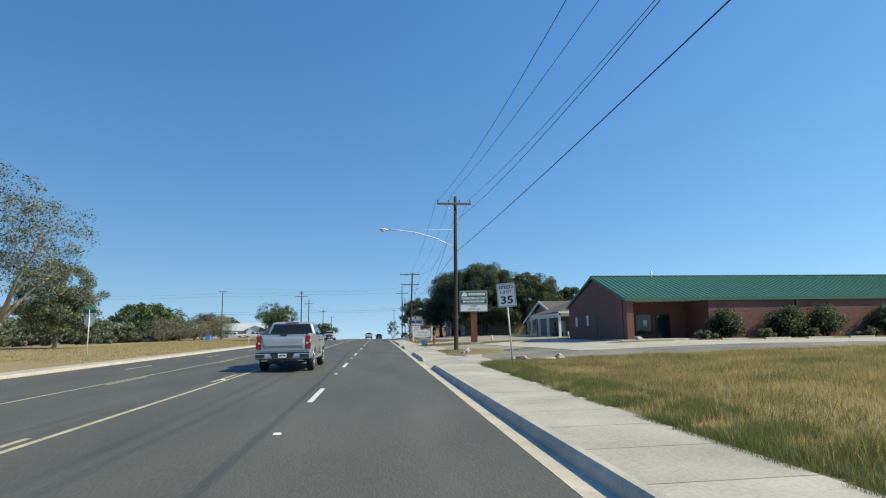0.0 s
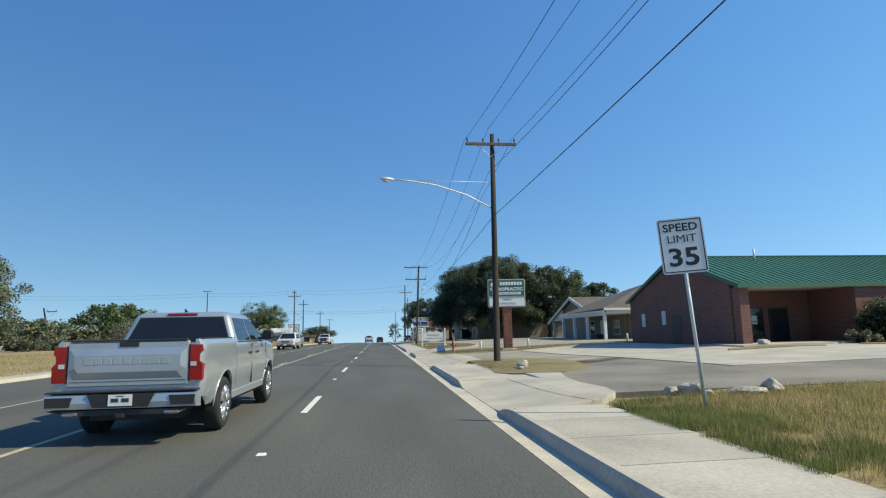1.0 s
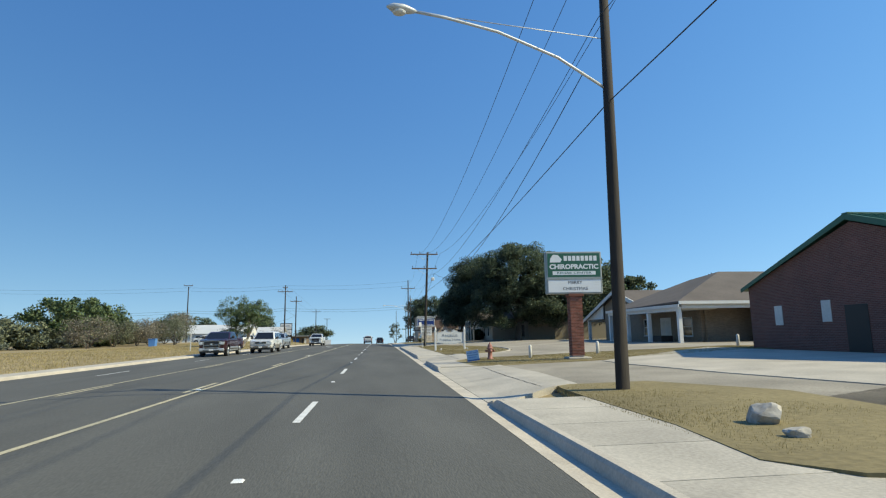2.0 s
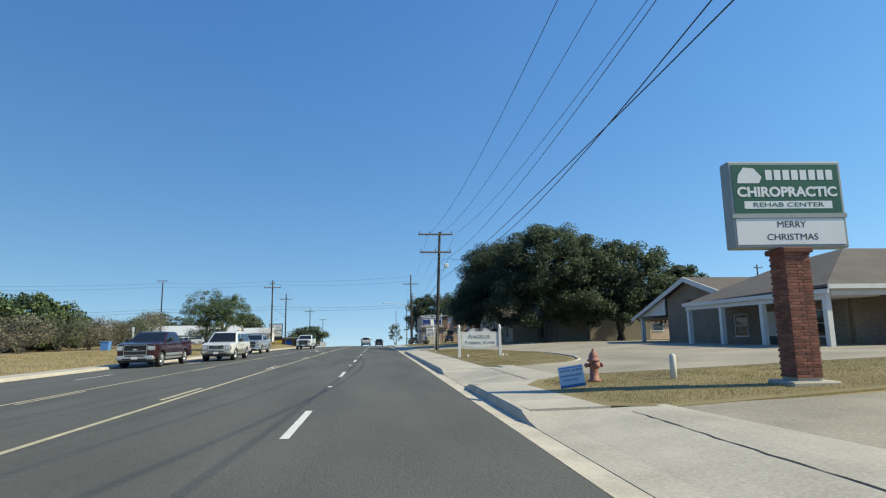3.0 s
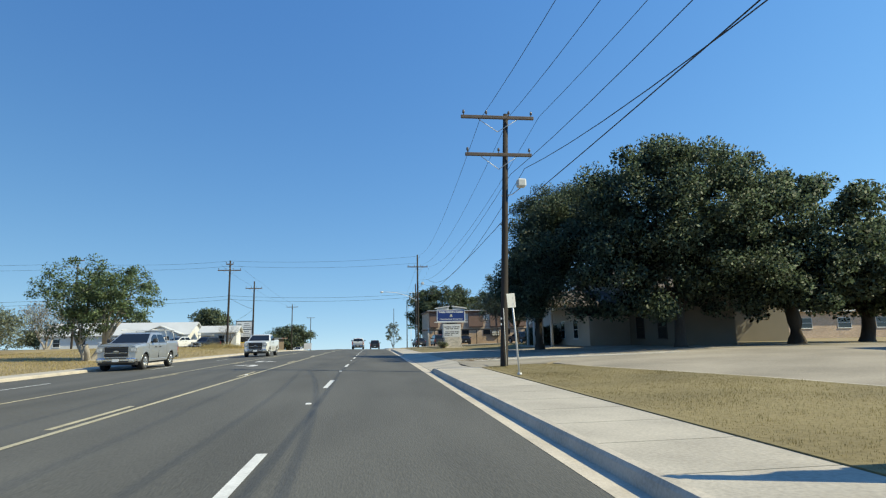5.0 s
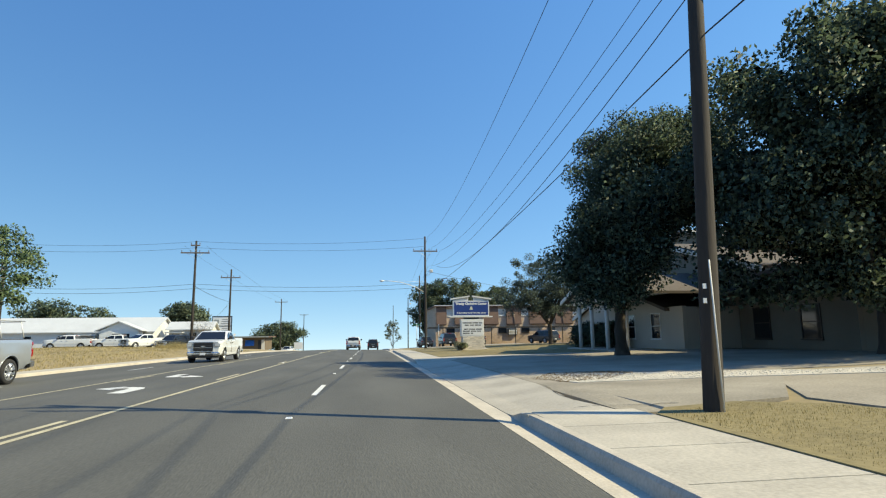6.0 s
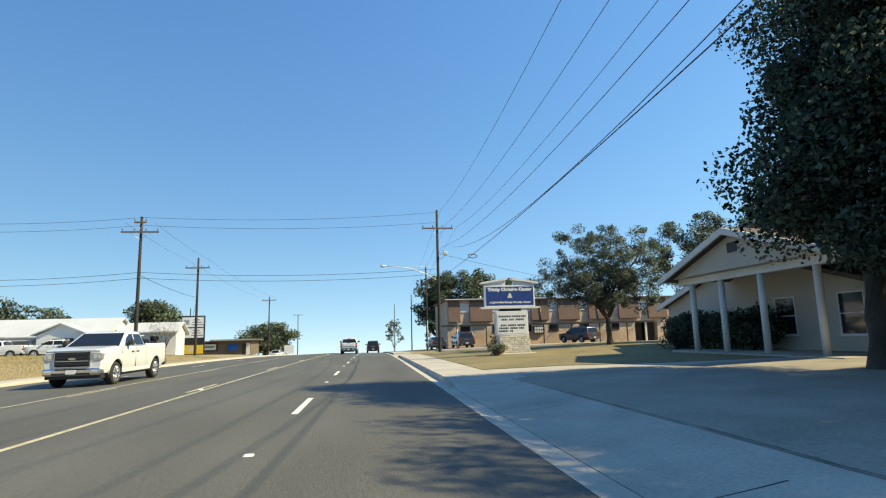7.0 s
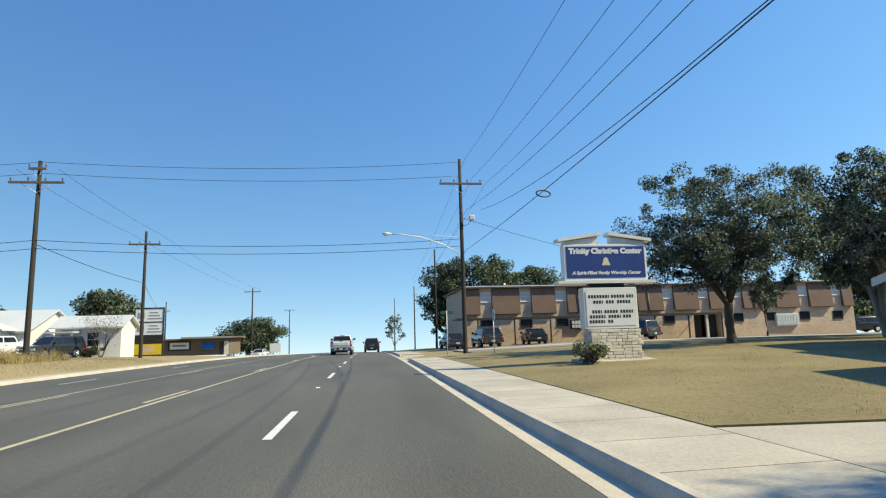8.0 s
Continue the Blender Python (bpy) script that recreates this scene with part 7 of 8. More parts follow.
def truck(name, colour, x, y, heading, label, z=None, group="", bed=1.92, bumper=None, rack=False, lower=None, grille_m=None):
    """A pickup with an open bed, or with bed=0 a sport utility vehicle. The foot is at the middle; local +y is forwards."""
    suv = bed == 0
    L, w, r, rail, belt, roof = (5.22, 1.0, .39, 1.2, 1.2, 1.9) if suv else (5.88, 1.03, .41, 1.44, 1.36, 1.92)
    ax, arch, floor_z = (1.08 if suv else 1.20, L - .96), .51 if not suv else .48, .93
    bumper = bumper or CHROME
    v = thing(name, x, y, (road_z(x, y) if z is None else z), heading)
    tagged(v, label, "car" if suv else "pickup truck", group)
    y0 = -L / 2
    hood = L - 1.46

    def half(s):
        k = 1 - .05 * max(0, 1 - s / .16) ** 2 - .13 * max(0, 1 - (L - s) / .62) ** 2
        return w * k

    def bottom(s):
        b = .47 if s > .35 else .62
        for c in ax:
            d = abs(s - c)
            if d < arch:
                b = max(b, r - .01 + math.sqrt(arch * arch - d * d))
        return b

    def flare(s):
        return max(max(0.0, 1 - abs(s - c) / .72) for c in ax)

    def section(s, in_bed):
        h, b = half(s), bottom(s)
        if in_bed:
            t, inner, low = rail, h - .085, floor_z
        else:
            k = max(0.0, (s - hood) / (L - hood))
            t = (belt if s < hood else belt + .01 - (.19 if suv else .13) * k ** 1.8)
            inner, low = h * .8, t + .02
        hip = h * (1 + .018 * flare(s))
        pts = [(h * .93, b), (h * .965, max(b, .56)), (hip * .993, max(b + .01, .80)), (hip, max(b + .02, 1.0)), (h * .985, max(b + .03, 1.12)),
               (h * .992, t - .13), (h * .975, t - .045), (h * .945, t), (inner, t), (inner - .012, low if in_bed else t + .012), (0, low)]
        return [(-p, s + y0, q) for p, q in pts] + [(p, s + y0, q) for p, q in pts[-2::-1]]

    def shell(nm, stations, in_bed, parent, caps=True):
        rows = [section(s, in_bed) for s in stations]
        n = len(rows[0])
        fc = [(j * n + i, j * n + i + 1, (j + 1) * n + i + 1, (j + 1) * n + i) for j in range(len(rows) - 1) for i in range(n - 1)]
        if caps:
            fc += [tuple(range(n)), tuple((len(rows) - 1) * n + i for i in reversed(range(n)))]
        ob = pydata(nm, [p for q in rows for p in q], fc, colour, parent, smooth=True)
        ob.data.set_sharp_from_angle(angle=radians(30))
        return ob
    arcs = {round(c + arch * math.sin(1.5708 * k / 8), 3) for c in ax for k in range(-8, 9)}
    st = sorted({round(q, 3) for q in steps((0, L, .18))} | arcs | {.03, .07, .12, L - .04, L - .1})
    body = shell("body", [bed + .014] + [s for s in st if s > bed + .03], False, v)
    box_body = body if suv else shell("bed_box", [s for s in st if s < bed - .02] + [bed - .006], True, v)
    if not suv:
        part("bed_liner", boxes((-w + .16, w - .16, y0 + .06, y0 + bed - .05, floor_z + .001, floor_z + .012)), PLASTIC, box_body)
    for sx in () if suv else (-1, 1):
        part("rail_cap", boxes((min(sx * .93, sx * .985), max(sx * .93, sx * .985), y0 + .06, y0 + bed - .02, rail + .001, rail + .014), bevel=.004), PLASTIC, box_body)
    part("chassis", boxes((-w * .6, w * .6, y0 + .3, L / 2 - .2, .30, .60), (-w * .9, w * .9, y0 + ax[0] + arch + .02, L / 2 - .96 - arch - .02, .36, .56), (-w * .86, w * .86, L / 2 - .4, L / 2 - .08, .30, .5)), PLASTIC, v)
    for sx in (-1, 1):
        a, b = ax[0] + arch + .03 - L / 2, ax[1] - arch - .03 - L / 2
        part("rocker", prism([(sx * .90, .40), (sx * 1.0, .42), (sx * 1.005, .53), (sx * .93, .58)], a, b, "y"), lower or colour, body)
        if lower:
            part("side_band", boxes((min(sx * 1.0, sx * 1.05), max(sx * 1.0, sx * 1.05), a, b, .59, .74), bevel=.012), lower, body)

    # cab
    s0, s1, hz = bed + .03, L - 1.36, roof - belt

    def wide(q):
        return (.965 - .20 * q) * w

    def rear(q):
        return s0 + .20 * q

    def nose(q):
        return s1 - (.82 if suv else .98) * q
    rings, bm = [], bmesh.new()
    for q, inset in ((-.08, 0), (0, 0), (.3, 0), (.6, 0), (.84, 0), (.93, .018), (.98, .055), (1.0, .12)):
        hw, a, b, zz = wide(q) - inset, rear(q) + inset, nose(q) - inset * 1.6, belt + q * hz
        ring, rad = [], .10
        for cx, cy, a0 in ((hw - rad, b - rad, 0), (-hw + rad, b - rad, 90), (-hw + rad, a + rad, 180), (hw - rad, a + rad, 270)):
            ring += [bm.verts.new((cx + rad * math.cos(radians(a0 + 22.5 * k)), cy + rad * math.sin(radians(a0 + 22.5 * k)) + y0, zz)) for k in range(5)]
        rings.append(ring)
    for p, q in zip(rings, rings[1:]):
        for k in range(20):
            bm.faces.new((p[k], p[(k + 1) % 20], q[(k + 1) % 20], q[k])).smooth = True
    mid = bm.verts.new((0, (rear(1) + nose(1)) / 2 + y0, roof + .025))
    for k in range(20):
        bm.faces.new((rings[-1][k], rings[-1][(k + 1) % 20], mid)).smooth = True
    cab = part("cab", bm, colour, v)

    def side(sx, pts, nm, m=CAR_GLASS, out=.006, sink=.03):
        bm2 = bmesh.new()
        q = [(zz - belt) / hz for _, zz in pts]
        a = [bm2.verts.new((sx * (wide(k) + out), s + y0, zz)) for (s, zz), k in zip(pts, q)]
        b = [bm2.verts.new((sx * (wide(k) - sink), s + y0, zz)) for (s, zz), k in zip(pts, q)]
        bm2.faces.new(a)
        for k in range(len(a)):
            e = (k + 1) % len(a)
            bm2.faces.new((a[k], a[e], b[e], b[k]))
        part(nm, bm2, m, cab)

    def across(curve, lo, hi, margin, nm, sgn, m=CAR_GLASS, out=.006, sink=.03):
        bm2 = bmesh.new()
        a, b = [], []
        for sx, q in ((-1, lo), (1, lo), (1, hi), (-1, hi)):
            hw = (wide(q) - margin) * sx
            a.append(bm2.verts.new((hw, curve(q) + sgn * out + y0, belt + q * hz)))
            b.append(bm2.verts.new((hw, curve(q) - sgn * sink + y0, belt + q * hz)))
        bm2.faces.new(a)
        for k in range(4):
            e = (k + 1) % 4
            bm2.faces.new((a[k], a[e], b[e], b[k]))
        part(nm, bm2, m, cab)
    across(rear, .02, .84, .105, "rear_window_seal", -1, PLASTIC, .003)
    across(rear, .05, .81, .125, "rear_window", -1, CAR_GLASS, .007)
    across(nose, .0, .88, .10, "windscreen", 1)
    bp = s1 - 1.38 if suv else (s0 + s1) / 2 - .12
    zl, zh = belt + .035, belt + .80 * hz
    for sx in (-1, 1):
        back = 1.28 if suv else rear(0) + .17
        if suv:
            side(sx, [(rear(0) + .2, zl), (back - .07, zl), (back - .07, zh), (rear(.8) + .14, zh)], "side_window")
            side(sx, [(back, zl), (bp - .04, zl), (bp - .06, zh), (back, zh)], "side_window")
        else:
            side(sx, [(back, zl), (bp - .04, zl), (bp - .06, zh), (rear(.8) + .14, zh), (rear(.3) + .13, zl + .16)], "side_window")
        side(sx, [(bp + .04, zl), (s1 - .30, zl), (nose(.45) - .10, zl + .42 * hz), (nose(.8) - .17, zh), (bp + .02, zh)], "side_window")
        side(sx, [(rear(0) + .12, zl - .03), (s1 - .2, zl - .03), (s1 - .2, zl - .012), (rear(0) + .12, zl - .012)], "belt_strip", PLASTIC, .010)
        for s in (bp, s1 - .02):
            part("door_seam", boxes((min(sx * (w - .03), sx * (w + .003)), max(sx * (w - .03), sx * (w + .003)), s + y0 - .005, s + y0 + .005, .58, .98), (min(sx * (w - .04), sx * (w - .006)), max(sx * (w - .04), sx * (w - .006)), s + y0 - .005, s + y0 + .005, .985, belt - .04)), PLASTIC, body)
        for s in (bp - .28, s1 - 1.05):
            part("door_handle", boxes((min(sx * (w - .02), sx * (w + .026)), max(sx * (w - .02), sx * (w + .026)), s + y0, s + y0 + .20, belt - .225, belt - .185), bevel=.012), PLASTIC, body, "dark door handle")
        m1 = part("wing_mirror", boxes((sx * (w + .12) - .11, sx * (w + .12) + .11, s1 + y0 - .54, s1 + y0 - .38, belt + .03, belt + .24), bevel=.05), PLASTIC, cab, "black wing mirror")
        part("mirror_arm", boxes((min(sx * (w - .08), sx * (w + .04)), max(sx * (w - .08), sx * (w + .04)), s1 + y0 - .52, s1 + y0 - .44, belt + .03, belt + .09), bevel=.015), PLASTIC, m1)
        part("mirror_glass", boxes((sx * (w + .12) - .08, sx * (w + .12) + .08, s1 + y0 - .546, s1 + y0 - .541, belt + .06, belt + .21)), CAR_GLASS, m1)
    part("brake_lamp", boxes((-.26, .26, y0 + rear(.95) - .022, y0 + rear(.95) + .05, roof - .062, roof - .022), bevel=.008), TAIL_RED, cab, "dark red high brake lamp")
    part("aerial", tubes(([(-.1, y0 + rear(1) + .5, roof + .01), (-.1, y0 + rear(1) + .42, roof + .07)], (.035, .012)), sides=8), PLASTIC, cab)

    # wheels and arches
    for c in ax:
        for sx in (-1, 1):
            cx, cy = sx * (w - .135), c + y0
            bm = bmesh.new()
            prof = [(.60 * r, -.12), (.70 * r, -.135), (.90 * r, -.135), (.97 * r, -.11), (r, -.07), (r, .07), (.97 * r, .11), (.90 * r, .135), (.70 * r, .135), (.60 * r, .11)]
            ring = [[bm.verts.new((cx + off * sx, cy + rad * math.cos(6.2832 * k / 36), r + rad * math.sin(6.2832 * k / 36))) for k in range(36)] for rad, off in prof]
            for p, q in zip(ring, ring[1:]):
                for k in range(36):
                    bm.faces.new((p[k], p[(k + 1) % 36], q[(k + 1) % 36], q[k])).smooth = True
            wheel = part("wheel", bm, RUBBER, v, "black tyre")
            face = cx + sx * .095
            bm = bmesh.new()
            tube(bm, [(face - sx * .16, cy, r), (face - sx * .055, cy, r)], [.64 * r, .64 * r], 28)
            part("rim_well", bm, PLASTIC, wheel)
            bm = bmesh.new()
            for k in range(6):
                for da in (-.15, .15):
                    a = 6.2832 * (k + .5) / 6
                    p0 = Vector((face + sx * .014, cy + .10 * r * math.cos(a + da), r + .10 * r * math.sin(a + da)))
                    p1 = Vector((face + sx * .020, cy + .63 * r * math.cos(a + da * 1.25), r + .63 * r * math.sin(a + da * 1.25)))
                    tube(bm, [p0, p0.lerp(p1, .5), p1], [.036, .026, .034], 6)
            tube(bm, [(face - sx * .02, cy, r), (face + sx * .02, cy, r), (face + sx * .035, cy, r)], [.19 * r, .17 * r, .12 * r], 14)
            hoop = [(face + sx * .016, cy + .645 * r * math.cos(6.2832 * k / 32), r + .645 * r * math.sin(6.2832 * k / 32)) for k in range(33)]
            tube(bm, hoop, .024, 6)
            part("rim", bm, ALLOY, wheel, "bright six-spoke alloy rim")
            bm = bmesh.new()
            rim_a = [[bm.verts.new((xx, cy + (arch - .004) * math.cos(math.pi * k / 16), r - .01 + (arch - .004) * math.sin(math.pi * k / 16))) for k in range(17)] for xx in (sx * w * .97, sx * w * .58)]
            for k in range(16):
                bm.faces.new((rim_a[0][k], rim_a[0][k + 1], rim_a[1][k + 1], rim_a[1][k])).smooth = True
            bm.faces.new(rim_a[1])
            part("wheel_well", bm, PLASTIC, v)
            bm = bmesh.new()
            arcp = [(sx * w * (.952 + .06 * math.sin(math.pi * k / 20)), cy + (arch + .012) * math.cos(math.pi * k / 20), r + .0 + (arch + .012) * math.sin(math.pi * k / 20)) for k in range(21)]
            tube(bm, arcp, .011, 6)
            part("wheel_arch", bm, colour, v)

    # rear
    if suv:
        tg = part("liftgate", boxes((-.72, .72, y0 - .02, y0 + .05, .74, belt - .05), bevel=.014), colour, v)
        part("liftgate_handle", boxes((-.3, .3, y0 - .035, y0 - .0205, .98, 1.03), bevel=.004), CHROME, tg)
        part("roof_rail", tubes(*[([(sx * .66, y0 + .7, roof + .03), (sx * .66, y0 + .8, roof + .075), (sx * .66, y0 + 2.5, roof + .075), (sx * .66, y0 + 2.6, roof + .03)], .018) for sx in (-1, 1)]), PLASTIC, cab)
    else:
        tg = part("tailgate", boxes((-.815, .815, y0 - .022, y0 + .05, .80, rail - .02), bevel=.014), colour, v)
        bm = bmesh.new()
        rim = [bm.verts.new((a, y0 - .0225, b)) for a, b in ((-.73, .90), (.73, .90), (.79, 1.02), (.79, 1.33), (-.79, 1.33), (-.79, 1.02))]
        top = [bm.verts.new((a, y0 - .055, b)) for a, b in ((-.66, 1.0), (.66, 1.0), (.71, 1.07), (.71, 1.235), (-.71, 1.235), (-.71, 1.07))]
        bm.faces.new(top)
        for k in range(6):
            bm.faces.new((rim[k], rim[(k + 1) % 6], top[(k + 1) % 6], top[k]))
        part("tailgate_panel", bm, colour, tg)
        part("tailgate_crease", boxes((-.78, .78, y0 - .026, y0 - .0225, .865, .873)), PLASTIC, tg)
        part("letter_strip", boxes(*[(-.585 + .13 * k, -.475 + .13 * k, y0 - .060, y0 - .0555, 1.105, 1.195) for k in range(9)], bevel=.002), colour, tg, "raised blocks across the tailgate")
        part("tailgate_cap", boxes((-.79, .79, y0 - .03, y0 + .06, rail - .018, rail + .008), bevel=.006), PLASTIC, tg)
        part("tailgate_handle", boxes((-.13, .13, y0 - .034, y0 - .0225, 1.345, 1.415), bevel=.004), PLASTIC, tg)
    bar = part("rear_bumper", prism([(y0 - .20, .52), (y0 - .215, .60), (y0 - .19, .71), (y0 + .02, .73), (y0 + .02, .50)], -.99, .99, "x"), bumper, v)
    part("bumper_skirt", prism([(-.96, .50), (.96, .50), (.62, .43), (-.62, .43)], y0 - .19, y0, "y"), PLASTIC, bar)
    part("step_pad", boxes((-.99, .99, y0 - .205, y0 - .01, .731, .752), bevel=.006), PLASTIC, bar)
    rec = part("plate_recess", prism([(-.36, .535), (.36, .535), (.44, .715), (-.44, .715)], y0 - .224, y0 - .19, "y"), PLASTIC, bar)
    part("number_plate", boxes((-.155, .155, y0 - .233, y0 - .2245, .555, .705)), SIGN_WHITE, rec, "pale number plate")
    part("plate_bar", boxes((-.115, -.02, y0 - .237, y0 - .2335, .605, .655), (.02, .115, y0 - .237, y0 - .2335, .605, .655), (-.05, .05, y0 - .237, y0 - .2335, .68, .69)), DARK_LETTER, rec)
    for sx in (-1, 1):
        part("corner_step", prism([(sx * .66, .55), (sx * .965, .55), (sx * .975, .68), (sx * .63, .68)], y0 - .223, y0 - .18, "y"), PLASTIC, bar)
        part("exhaust", boxes((sx * .66 - .11, sx * .66 + .11, y0 - .20, y0 + .12, .425, .485), bevel=.02), CHROME, bar)
        # the lamp wraps round the corner, with a notch at its outer edge
        o = [(sx * .835, .86), (sx * 1.005, .86), (sx * 1.012, 1.08), (sx * .965, 1.13), (sx * .965, 1.22), (sx * 1.0, 1.27), (sx * .985, 1.36), (sx * .835, 1.36)]
        if suv:
            o = [(p * .975, q - .16) for p, q in o]
        tl = part("tail_lamp", prism(o, y0 - .03, y0 + .17, "y"), TAIL_RED, v, "red tail lamp")
        part("reverse_lens", boxes((sx * .885 - .04, sx * .885 + .04, y0 - .036, y0 - .0305, 1.06 - .1 * suv, 1.12 - .1 * suv)), LAMP_CLEAR, tl, "clear reversing lens")
        part("lamp_surround", boxes((min(sx * .82, sx * .834), max(sx * .82, sx * .834), y0 - .024, y0 + .02, .85 - .16 * suv, 1.37 - .2 * suv)), PLASTIC, tl)
    part("tow_hitch", boxes((-.05, .05, y0 - .24, y0, .40, .45)), PLASTIC, bar)

    # front
    fy, ft = L / 2, belt + .01 - (.17 if suv else .13)
    part("front_bumper", boxes((-w * .90, w * .90, fy - .28, fy + .09, .42, .66), bevel=.06), lower or CHROME, v)
    gw, gz = (.46, .78) if suv else (.55, .72)
    g = part("grille", boxes((-gw, gw, fy - .1, fy + .035, gz, ft - .05), bevel=.03), PLASTIC, v, "black grille")
    part("grille_surround", boxes((-gw - .03, gw + .03, fy - .1, fy + .044, ft - .05, ft - .015), (-gw - .03, gw + .03, fy - .1, fy + .044, gz - .04, gz - .002), (-gw - .035, -gw - .002, fy - .1, fy + .044, gz, ft - .052), (gw + .002, gw + .035, fy - .1, fy + .044, gz, ft - .052), bevel=.008), grille_m or (colour if suv else CHROME), g)
    for k in range(4):
        zz = gz + (ft - .05 - gz) * (k + .7) / 4.4
        part("grille_bar", boxes((-gw + .02, gw - .02, fy + .032, fy + .05, zz - .013, zz + .013)), (grille_m or CHROME) if k == 1 else PLASTIC, g)
    part("grille_badge", prism([(-.12, .955), (0, .93), (.12, .955), (.12, .995), (0, 1.02), (-.12, .995)], fy + .048, fy + .06, "y"), CHROME, g)
    part("number_plate", boxes((-.155, .155, fy + .09, fy + .1, .47, .61)), SIGN_WHITE, v)
    part("air_intake", boxes((-.62, .62, fy + .055, fy + .094, .435, .52), (-.5, .5, fy + .05, fy + .092, .60, .65), bevel=.01), PLASTIC, v)
    part("hood_seam", boxes((-w * .82, w * .82, fy - .07, fy + .012, ft - .008, ft + .002)), PLASTIC, body)
    for sx in (-1, 1):
        a, b = sx * (gw + .05), sx * w * .915
        hl = part("headlamp", prism([(a, ft - .06), (b, ft - .10), (b, ft - .30), (sx * (gw + .17), ft - .33), (a, ft - .27)], fy - .34, fy + .024, "y"), HEADLAMP, v, "clear headlamp")
        part("reflector", boxes((sx * (gw + .2) - .07, sx * (gw + .2) + .07, fy + .0245, fy + .03, ft - .25, ft - .12), bevel=.002), LAMP_CLEAR, hl)
        part("indicator", boxes((sx * (w * .82) - .05, sx * (w * .82) + .05, fy + .0245, fy + .03, ft - .26, ft - .14), bevel=.002), LAMP_CLEAR, hl)
        part("fog_lamp", boxes((sx * .74 - .09, sx * .74 + .09, fy + .06, fy + .096, .53, .60), bevel=.01), LAMP_CLEAR, v)
    if rack:
        part("ladder_rack", tubes(*[([(-.9, y0 + s, rail + .05), (-.78, y0 + s, roof + .12), (.78, y0 + s, roof + .12), (.9, y0 + s, rail + .05)], .022) for s in (.4, 1.6)], *[([(sx * .78, y0 + .2, roof + .14), (sx * .78, y0 + 3.6, roof + .14)], .022) for sx in (-1, 1)]), STEEL, v)
    return v


truck("pickup_truck", SILVER, -2.06, 12.15, 0, "silver crew-cab pickup with black bumper pads in the lane", group="traffic", bumper=SILVER)
truck("pickup_truck", WHITE_CAR, -1.25, 160.0, 0, "white crew-cab pickup further up the lane", group="traffic")
truck("suv", BLACK_CAR, 1.75, 180.0, 0, "dark grey boxy sport utility vehicle near the crest", group="traffic", bed=0, bumper=BLACK_CAR)
truck("pickup_truck", MAROON, -11.35, 63.0, 180, "dark maroon pickup with silver lower trim", group="oncoming traffic", lower=SILVER)
truck("suv", WHITE_CAR, -8.95, 69.0, 180, "white sport utility vehicle with tan lower trim", group="oncoming traffic", bed=0, bumper=WHITE_CAR, lower=surf("tan_trim", (.20, .19, .17), .5))
truck("pickup_truck", SILVER, -11.3, 90.0, 180, "silver pickup with a ladder rack and large grille", group="oncoming traffic", rack=True)
truck("pickup_truck", WHITE_CAR, -8.6, 110.2, 180, "white older pickup with black grille", group="oncoming traffic", bed=2.25)
for nm, kd, col, x, y, a, lab in (("pickup_truck", "pickup", WHITE_CAR, -38.9, 154.6, 92, "white pickup parked by the white house"), ("pickup_truck", "pickup", WHITE_CAR, -33.0, 155.0, 94, "white pickup parked by the white house"),
                                  ("pickup_truck", "pickup", WHITE_CAR, -29.3, 153.8, 150, "white pickup parked nose out"), ("suv", "suv", BLACK_CAR, -26.0, 155.6, 160, "black sport utility vehicle parked by a white wall"),
                                  ("car", "car", DARK_CAR, 9.2, 155.2, 4, "dark car parked tail out below the block"), ("suv", "suv", DARK_CAR, 12.5, 155.4, 2, "dark sport utility vehicle parked below the block"),
                                  ("car", "car", BLACK_CAR, 17.2, 155.3, -5, "black car parked below the covered walk"), ("suv", "suv", DARK_CAR, 26.9, 154.6, 22, "dark grey sport utility vehicle parked aslant by the covered walk"),
                                  ("suv", "suv", BLACK_CAR, 59.5, 163.0, 84, "dark sport utility vehicle parked past the block's end"), ("car", "car", WHITE_CAR, -16.6, 200.0, 172, "white car parked near a roadside board")):
    if kd == "car":
        saloon(nm, col, x, y, a, lab, land(x, y) + .02, "parked vehicles")
    else:
        truck(nm, col, x, y, a, lab, land(x, y) + .02, "parked vehicles", bed=1.92 if kd == "pickup" else 0, bumper=col)


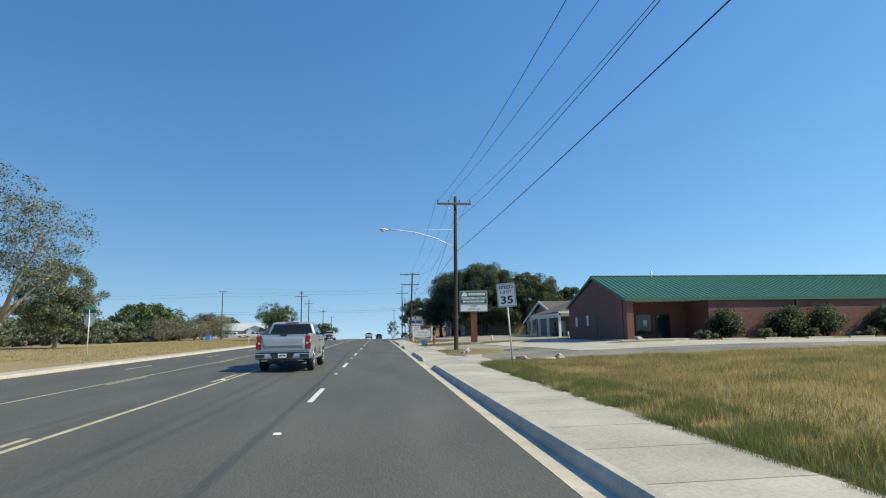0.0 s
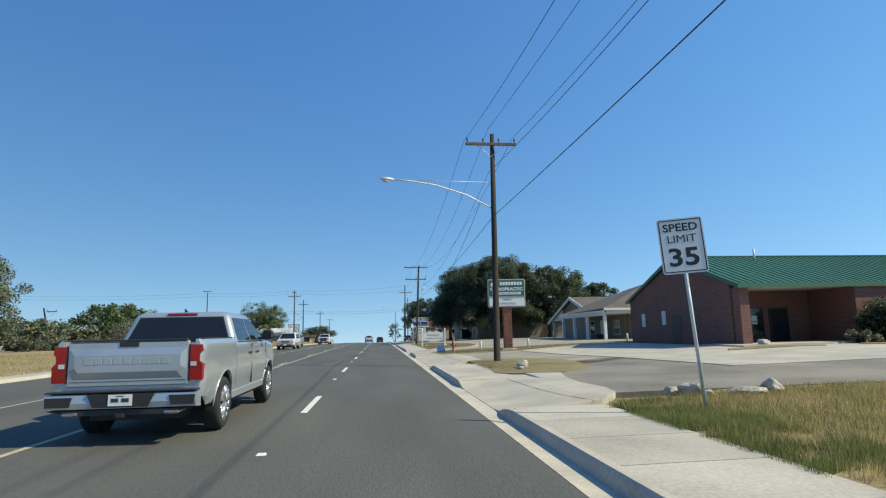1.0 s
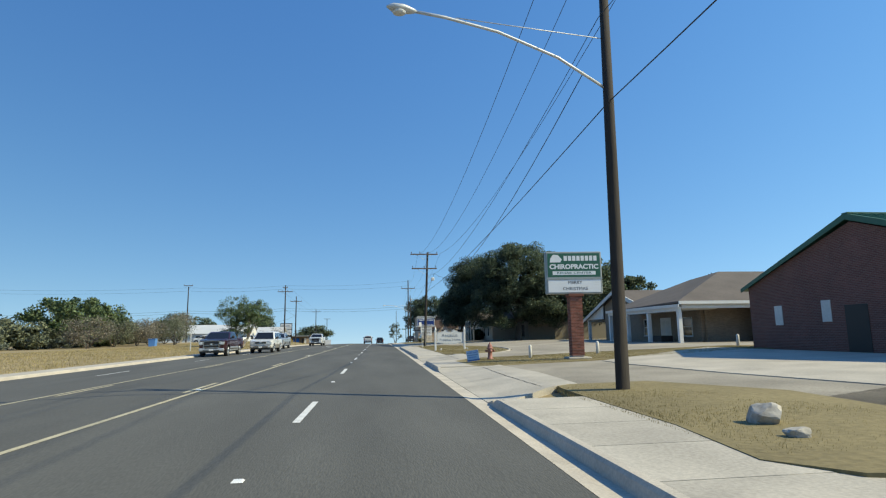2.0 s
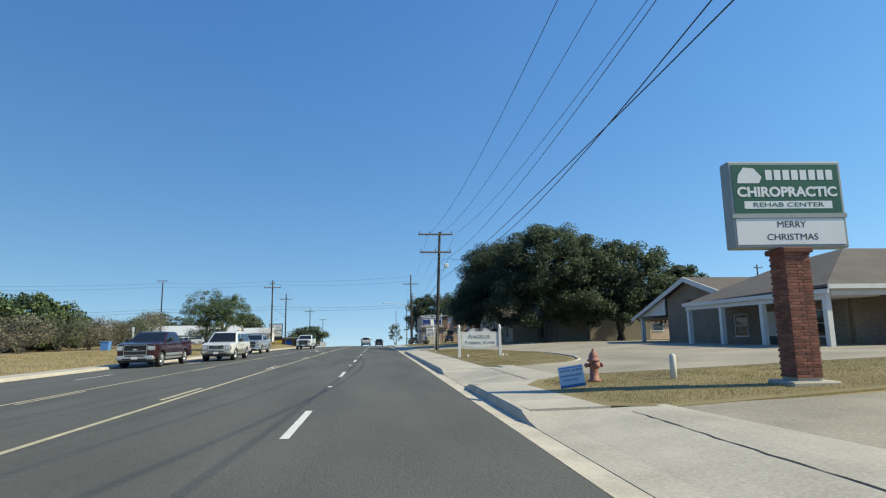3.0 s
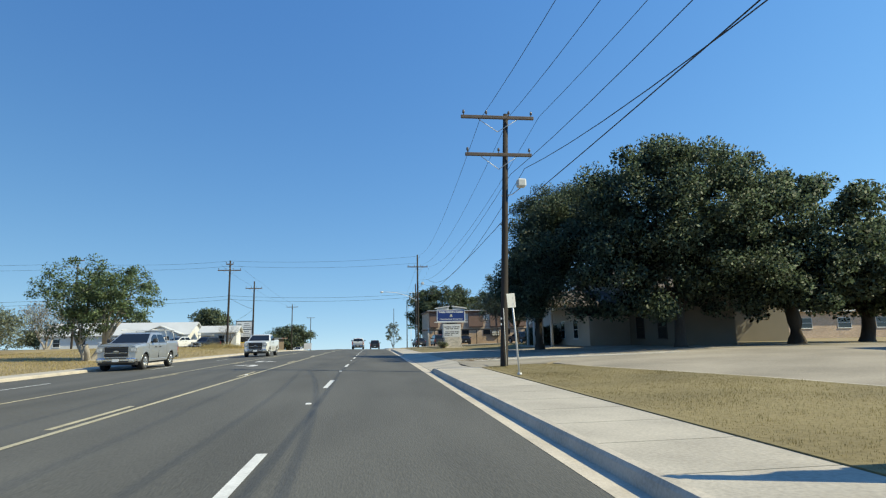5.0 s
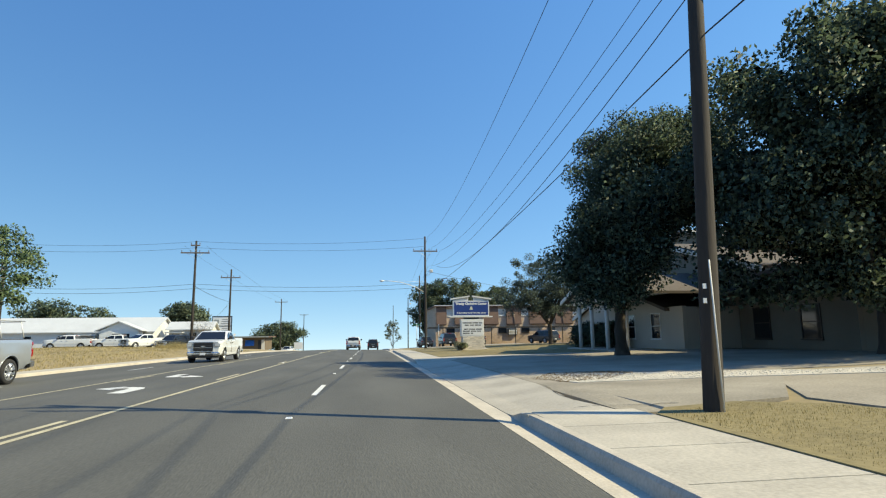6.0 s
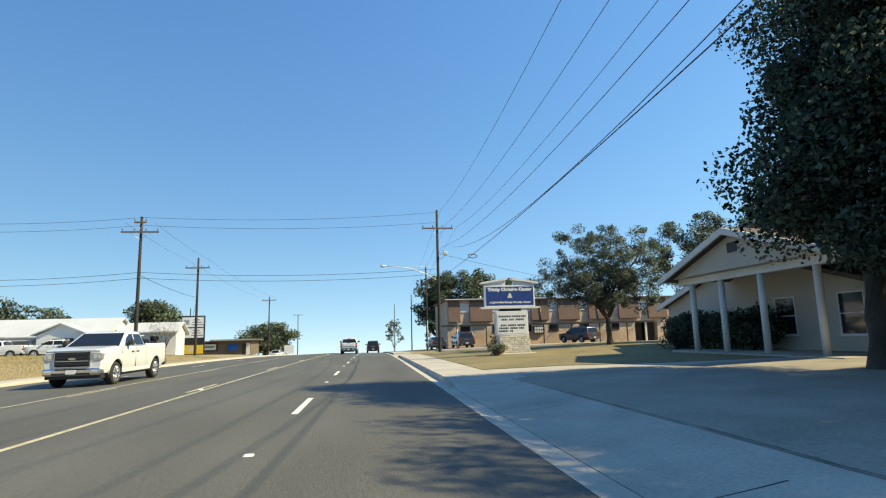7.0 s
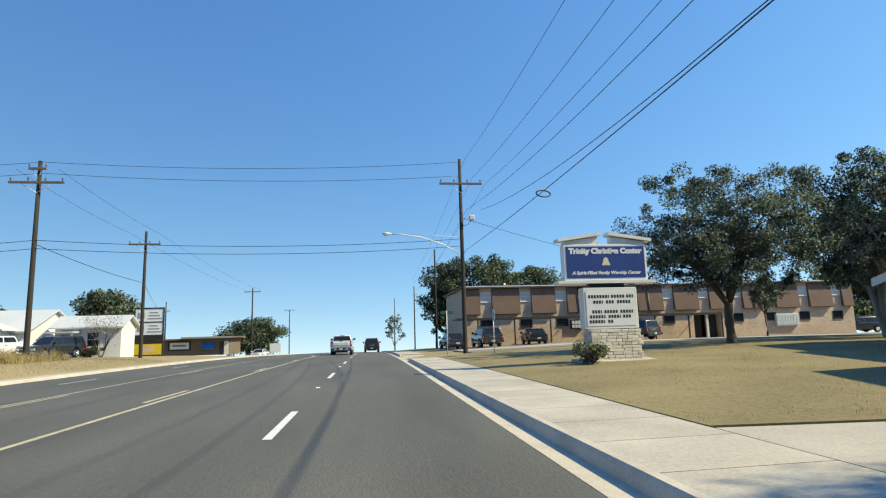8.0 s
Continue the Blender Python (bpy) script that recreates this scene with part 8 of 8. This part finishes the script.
# ---- pavement slabs ----
def slab_mesh(y0, y1):
    bm = bmesh.new()
    g = .012
    rows = []
    for y in (y0 + g, (y0 + y1) / 2, y1 - g):
        rows.append([bm.verts.new(p) for p in ((WALK_X0 + .004, y, fall(y) + .02), (WALK_X0 + .004, y, fall(y) + .073), (WALK_X1 - .01, y, fall(y) + .085), (WALK_X1, y, fall(y) + .02))])
    for a, b in zip(rows, rows[1:]):
        for k in range(3):
            bm.faces.new((a[k], a[k + 1], b[k + 1], b[k]))
    bm.faces.new(rows[0])
    bm.faces.new(rows[-1][::-1])
    return bm


for a, b in RUNS:
    a, b = max(a, -22), min(b, 190)
    n = max(1, round((b - a) / 1.55))
    for k in range(n):
        link_mesh("slab", slab_mesh(a + (b - a) * k / n, a + (b - a) * (k + 1) / n), CONCRETE, walk_base)


# ---- rubble and leaf litter at the driveway's edge ----
def scatter(label, category, outline, n, size, material, seed, flat=.6):
    """Loose chips lying on the land inside an outline, as one mesh."""
    rng = random.Random(seed)
    xs, ys = [p[0] for p in outline], [p[1] for p in outline]
    v, f = [], []
    while len(f) < 5 * n:
        x, y = rng.uniform(min(xs), max(xs)), rng.uniform(min(ys), max(ys))
        if not inside(np.array([x]), np.array([y]), outline)[0]:
            continue
        s, a = size * rng.uniform(.4, 1.4), rng.uniform(0, 6.28)
        z = land(x, y) + .03
        b = len(v)
        for k in range(4):
            q = a + 1.5708 * k + rng.uniform(-.3, .3)
            v.append((x + s * math.cos(q), y + s * math.sin(q), z - .01))
            v.append((x + .6 * s * math.cos(q), y + .6 * s * math.sin(q), z + s * flat * rng.uniform(.6, 1.2)))
        f.append((b + 1, b + 3, b + 5, b + 7))
        for k in range(4):
            e = (k + 1) % 4
            f.append((b + 2 * k, b + 2 * e, b + 2 * e + 1, b + 2 * k + 1))
    return tagged(pydata("rubble", v, f, material), label, category, kind="stuff")


scatter("broken pale caliche rubble at the driveway's edge", "rubble", [(5.8, 88.4), (6.6, 85.8), (9.1, 85.4), (11, 84.9), (13.8, 84.1), (17, 83.9), (17, 85.1), (13.7, 85.4), (11.4, 86.7), (8.8, 87.7), (7.4, 89.1)], 3200, .016, GRAVEL, 71)
scatter("brown fallen leaves and twigs on the gravel", "leaf litter", [(5.8, 87.4), (6.4, 86.0), (7.6, 86.2), (9.2, 88.0), (8.8, 89), (7.0, 89.4)], 1500, .03, surf("leaf_litter", (.16, .11, .06), .9, vary=.4, island=.4), 72, .25)
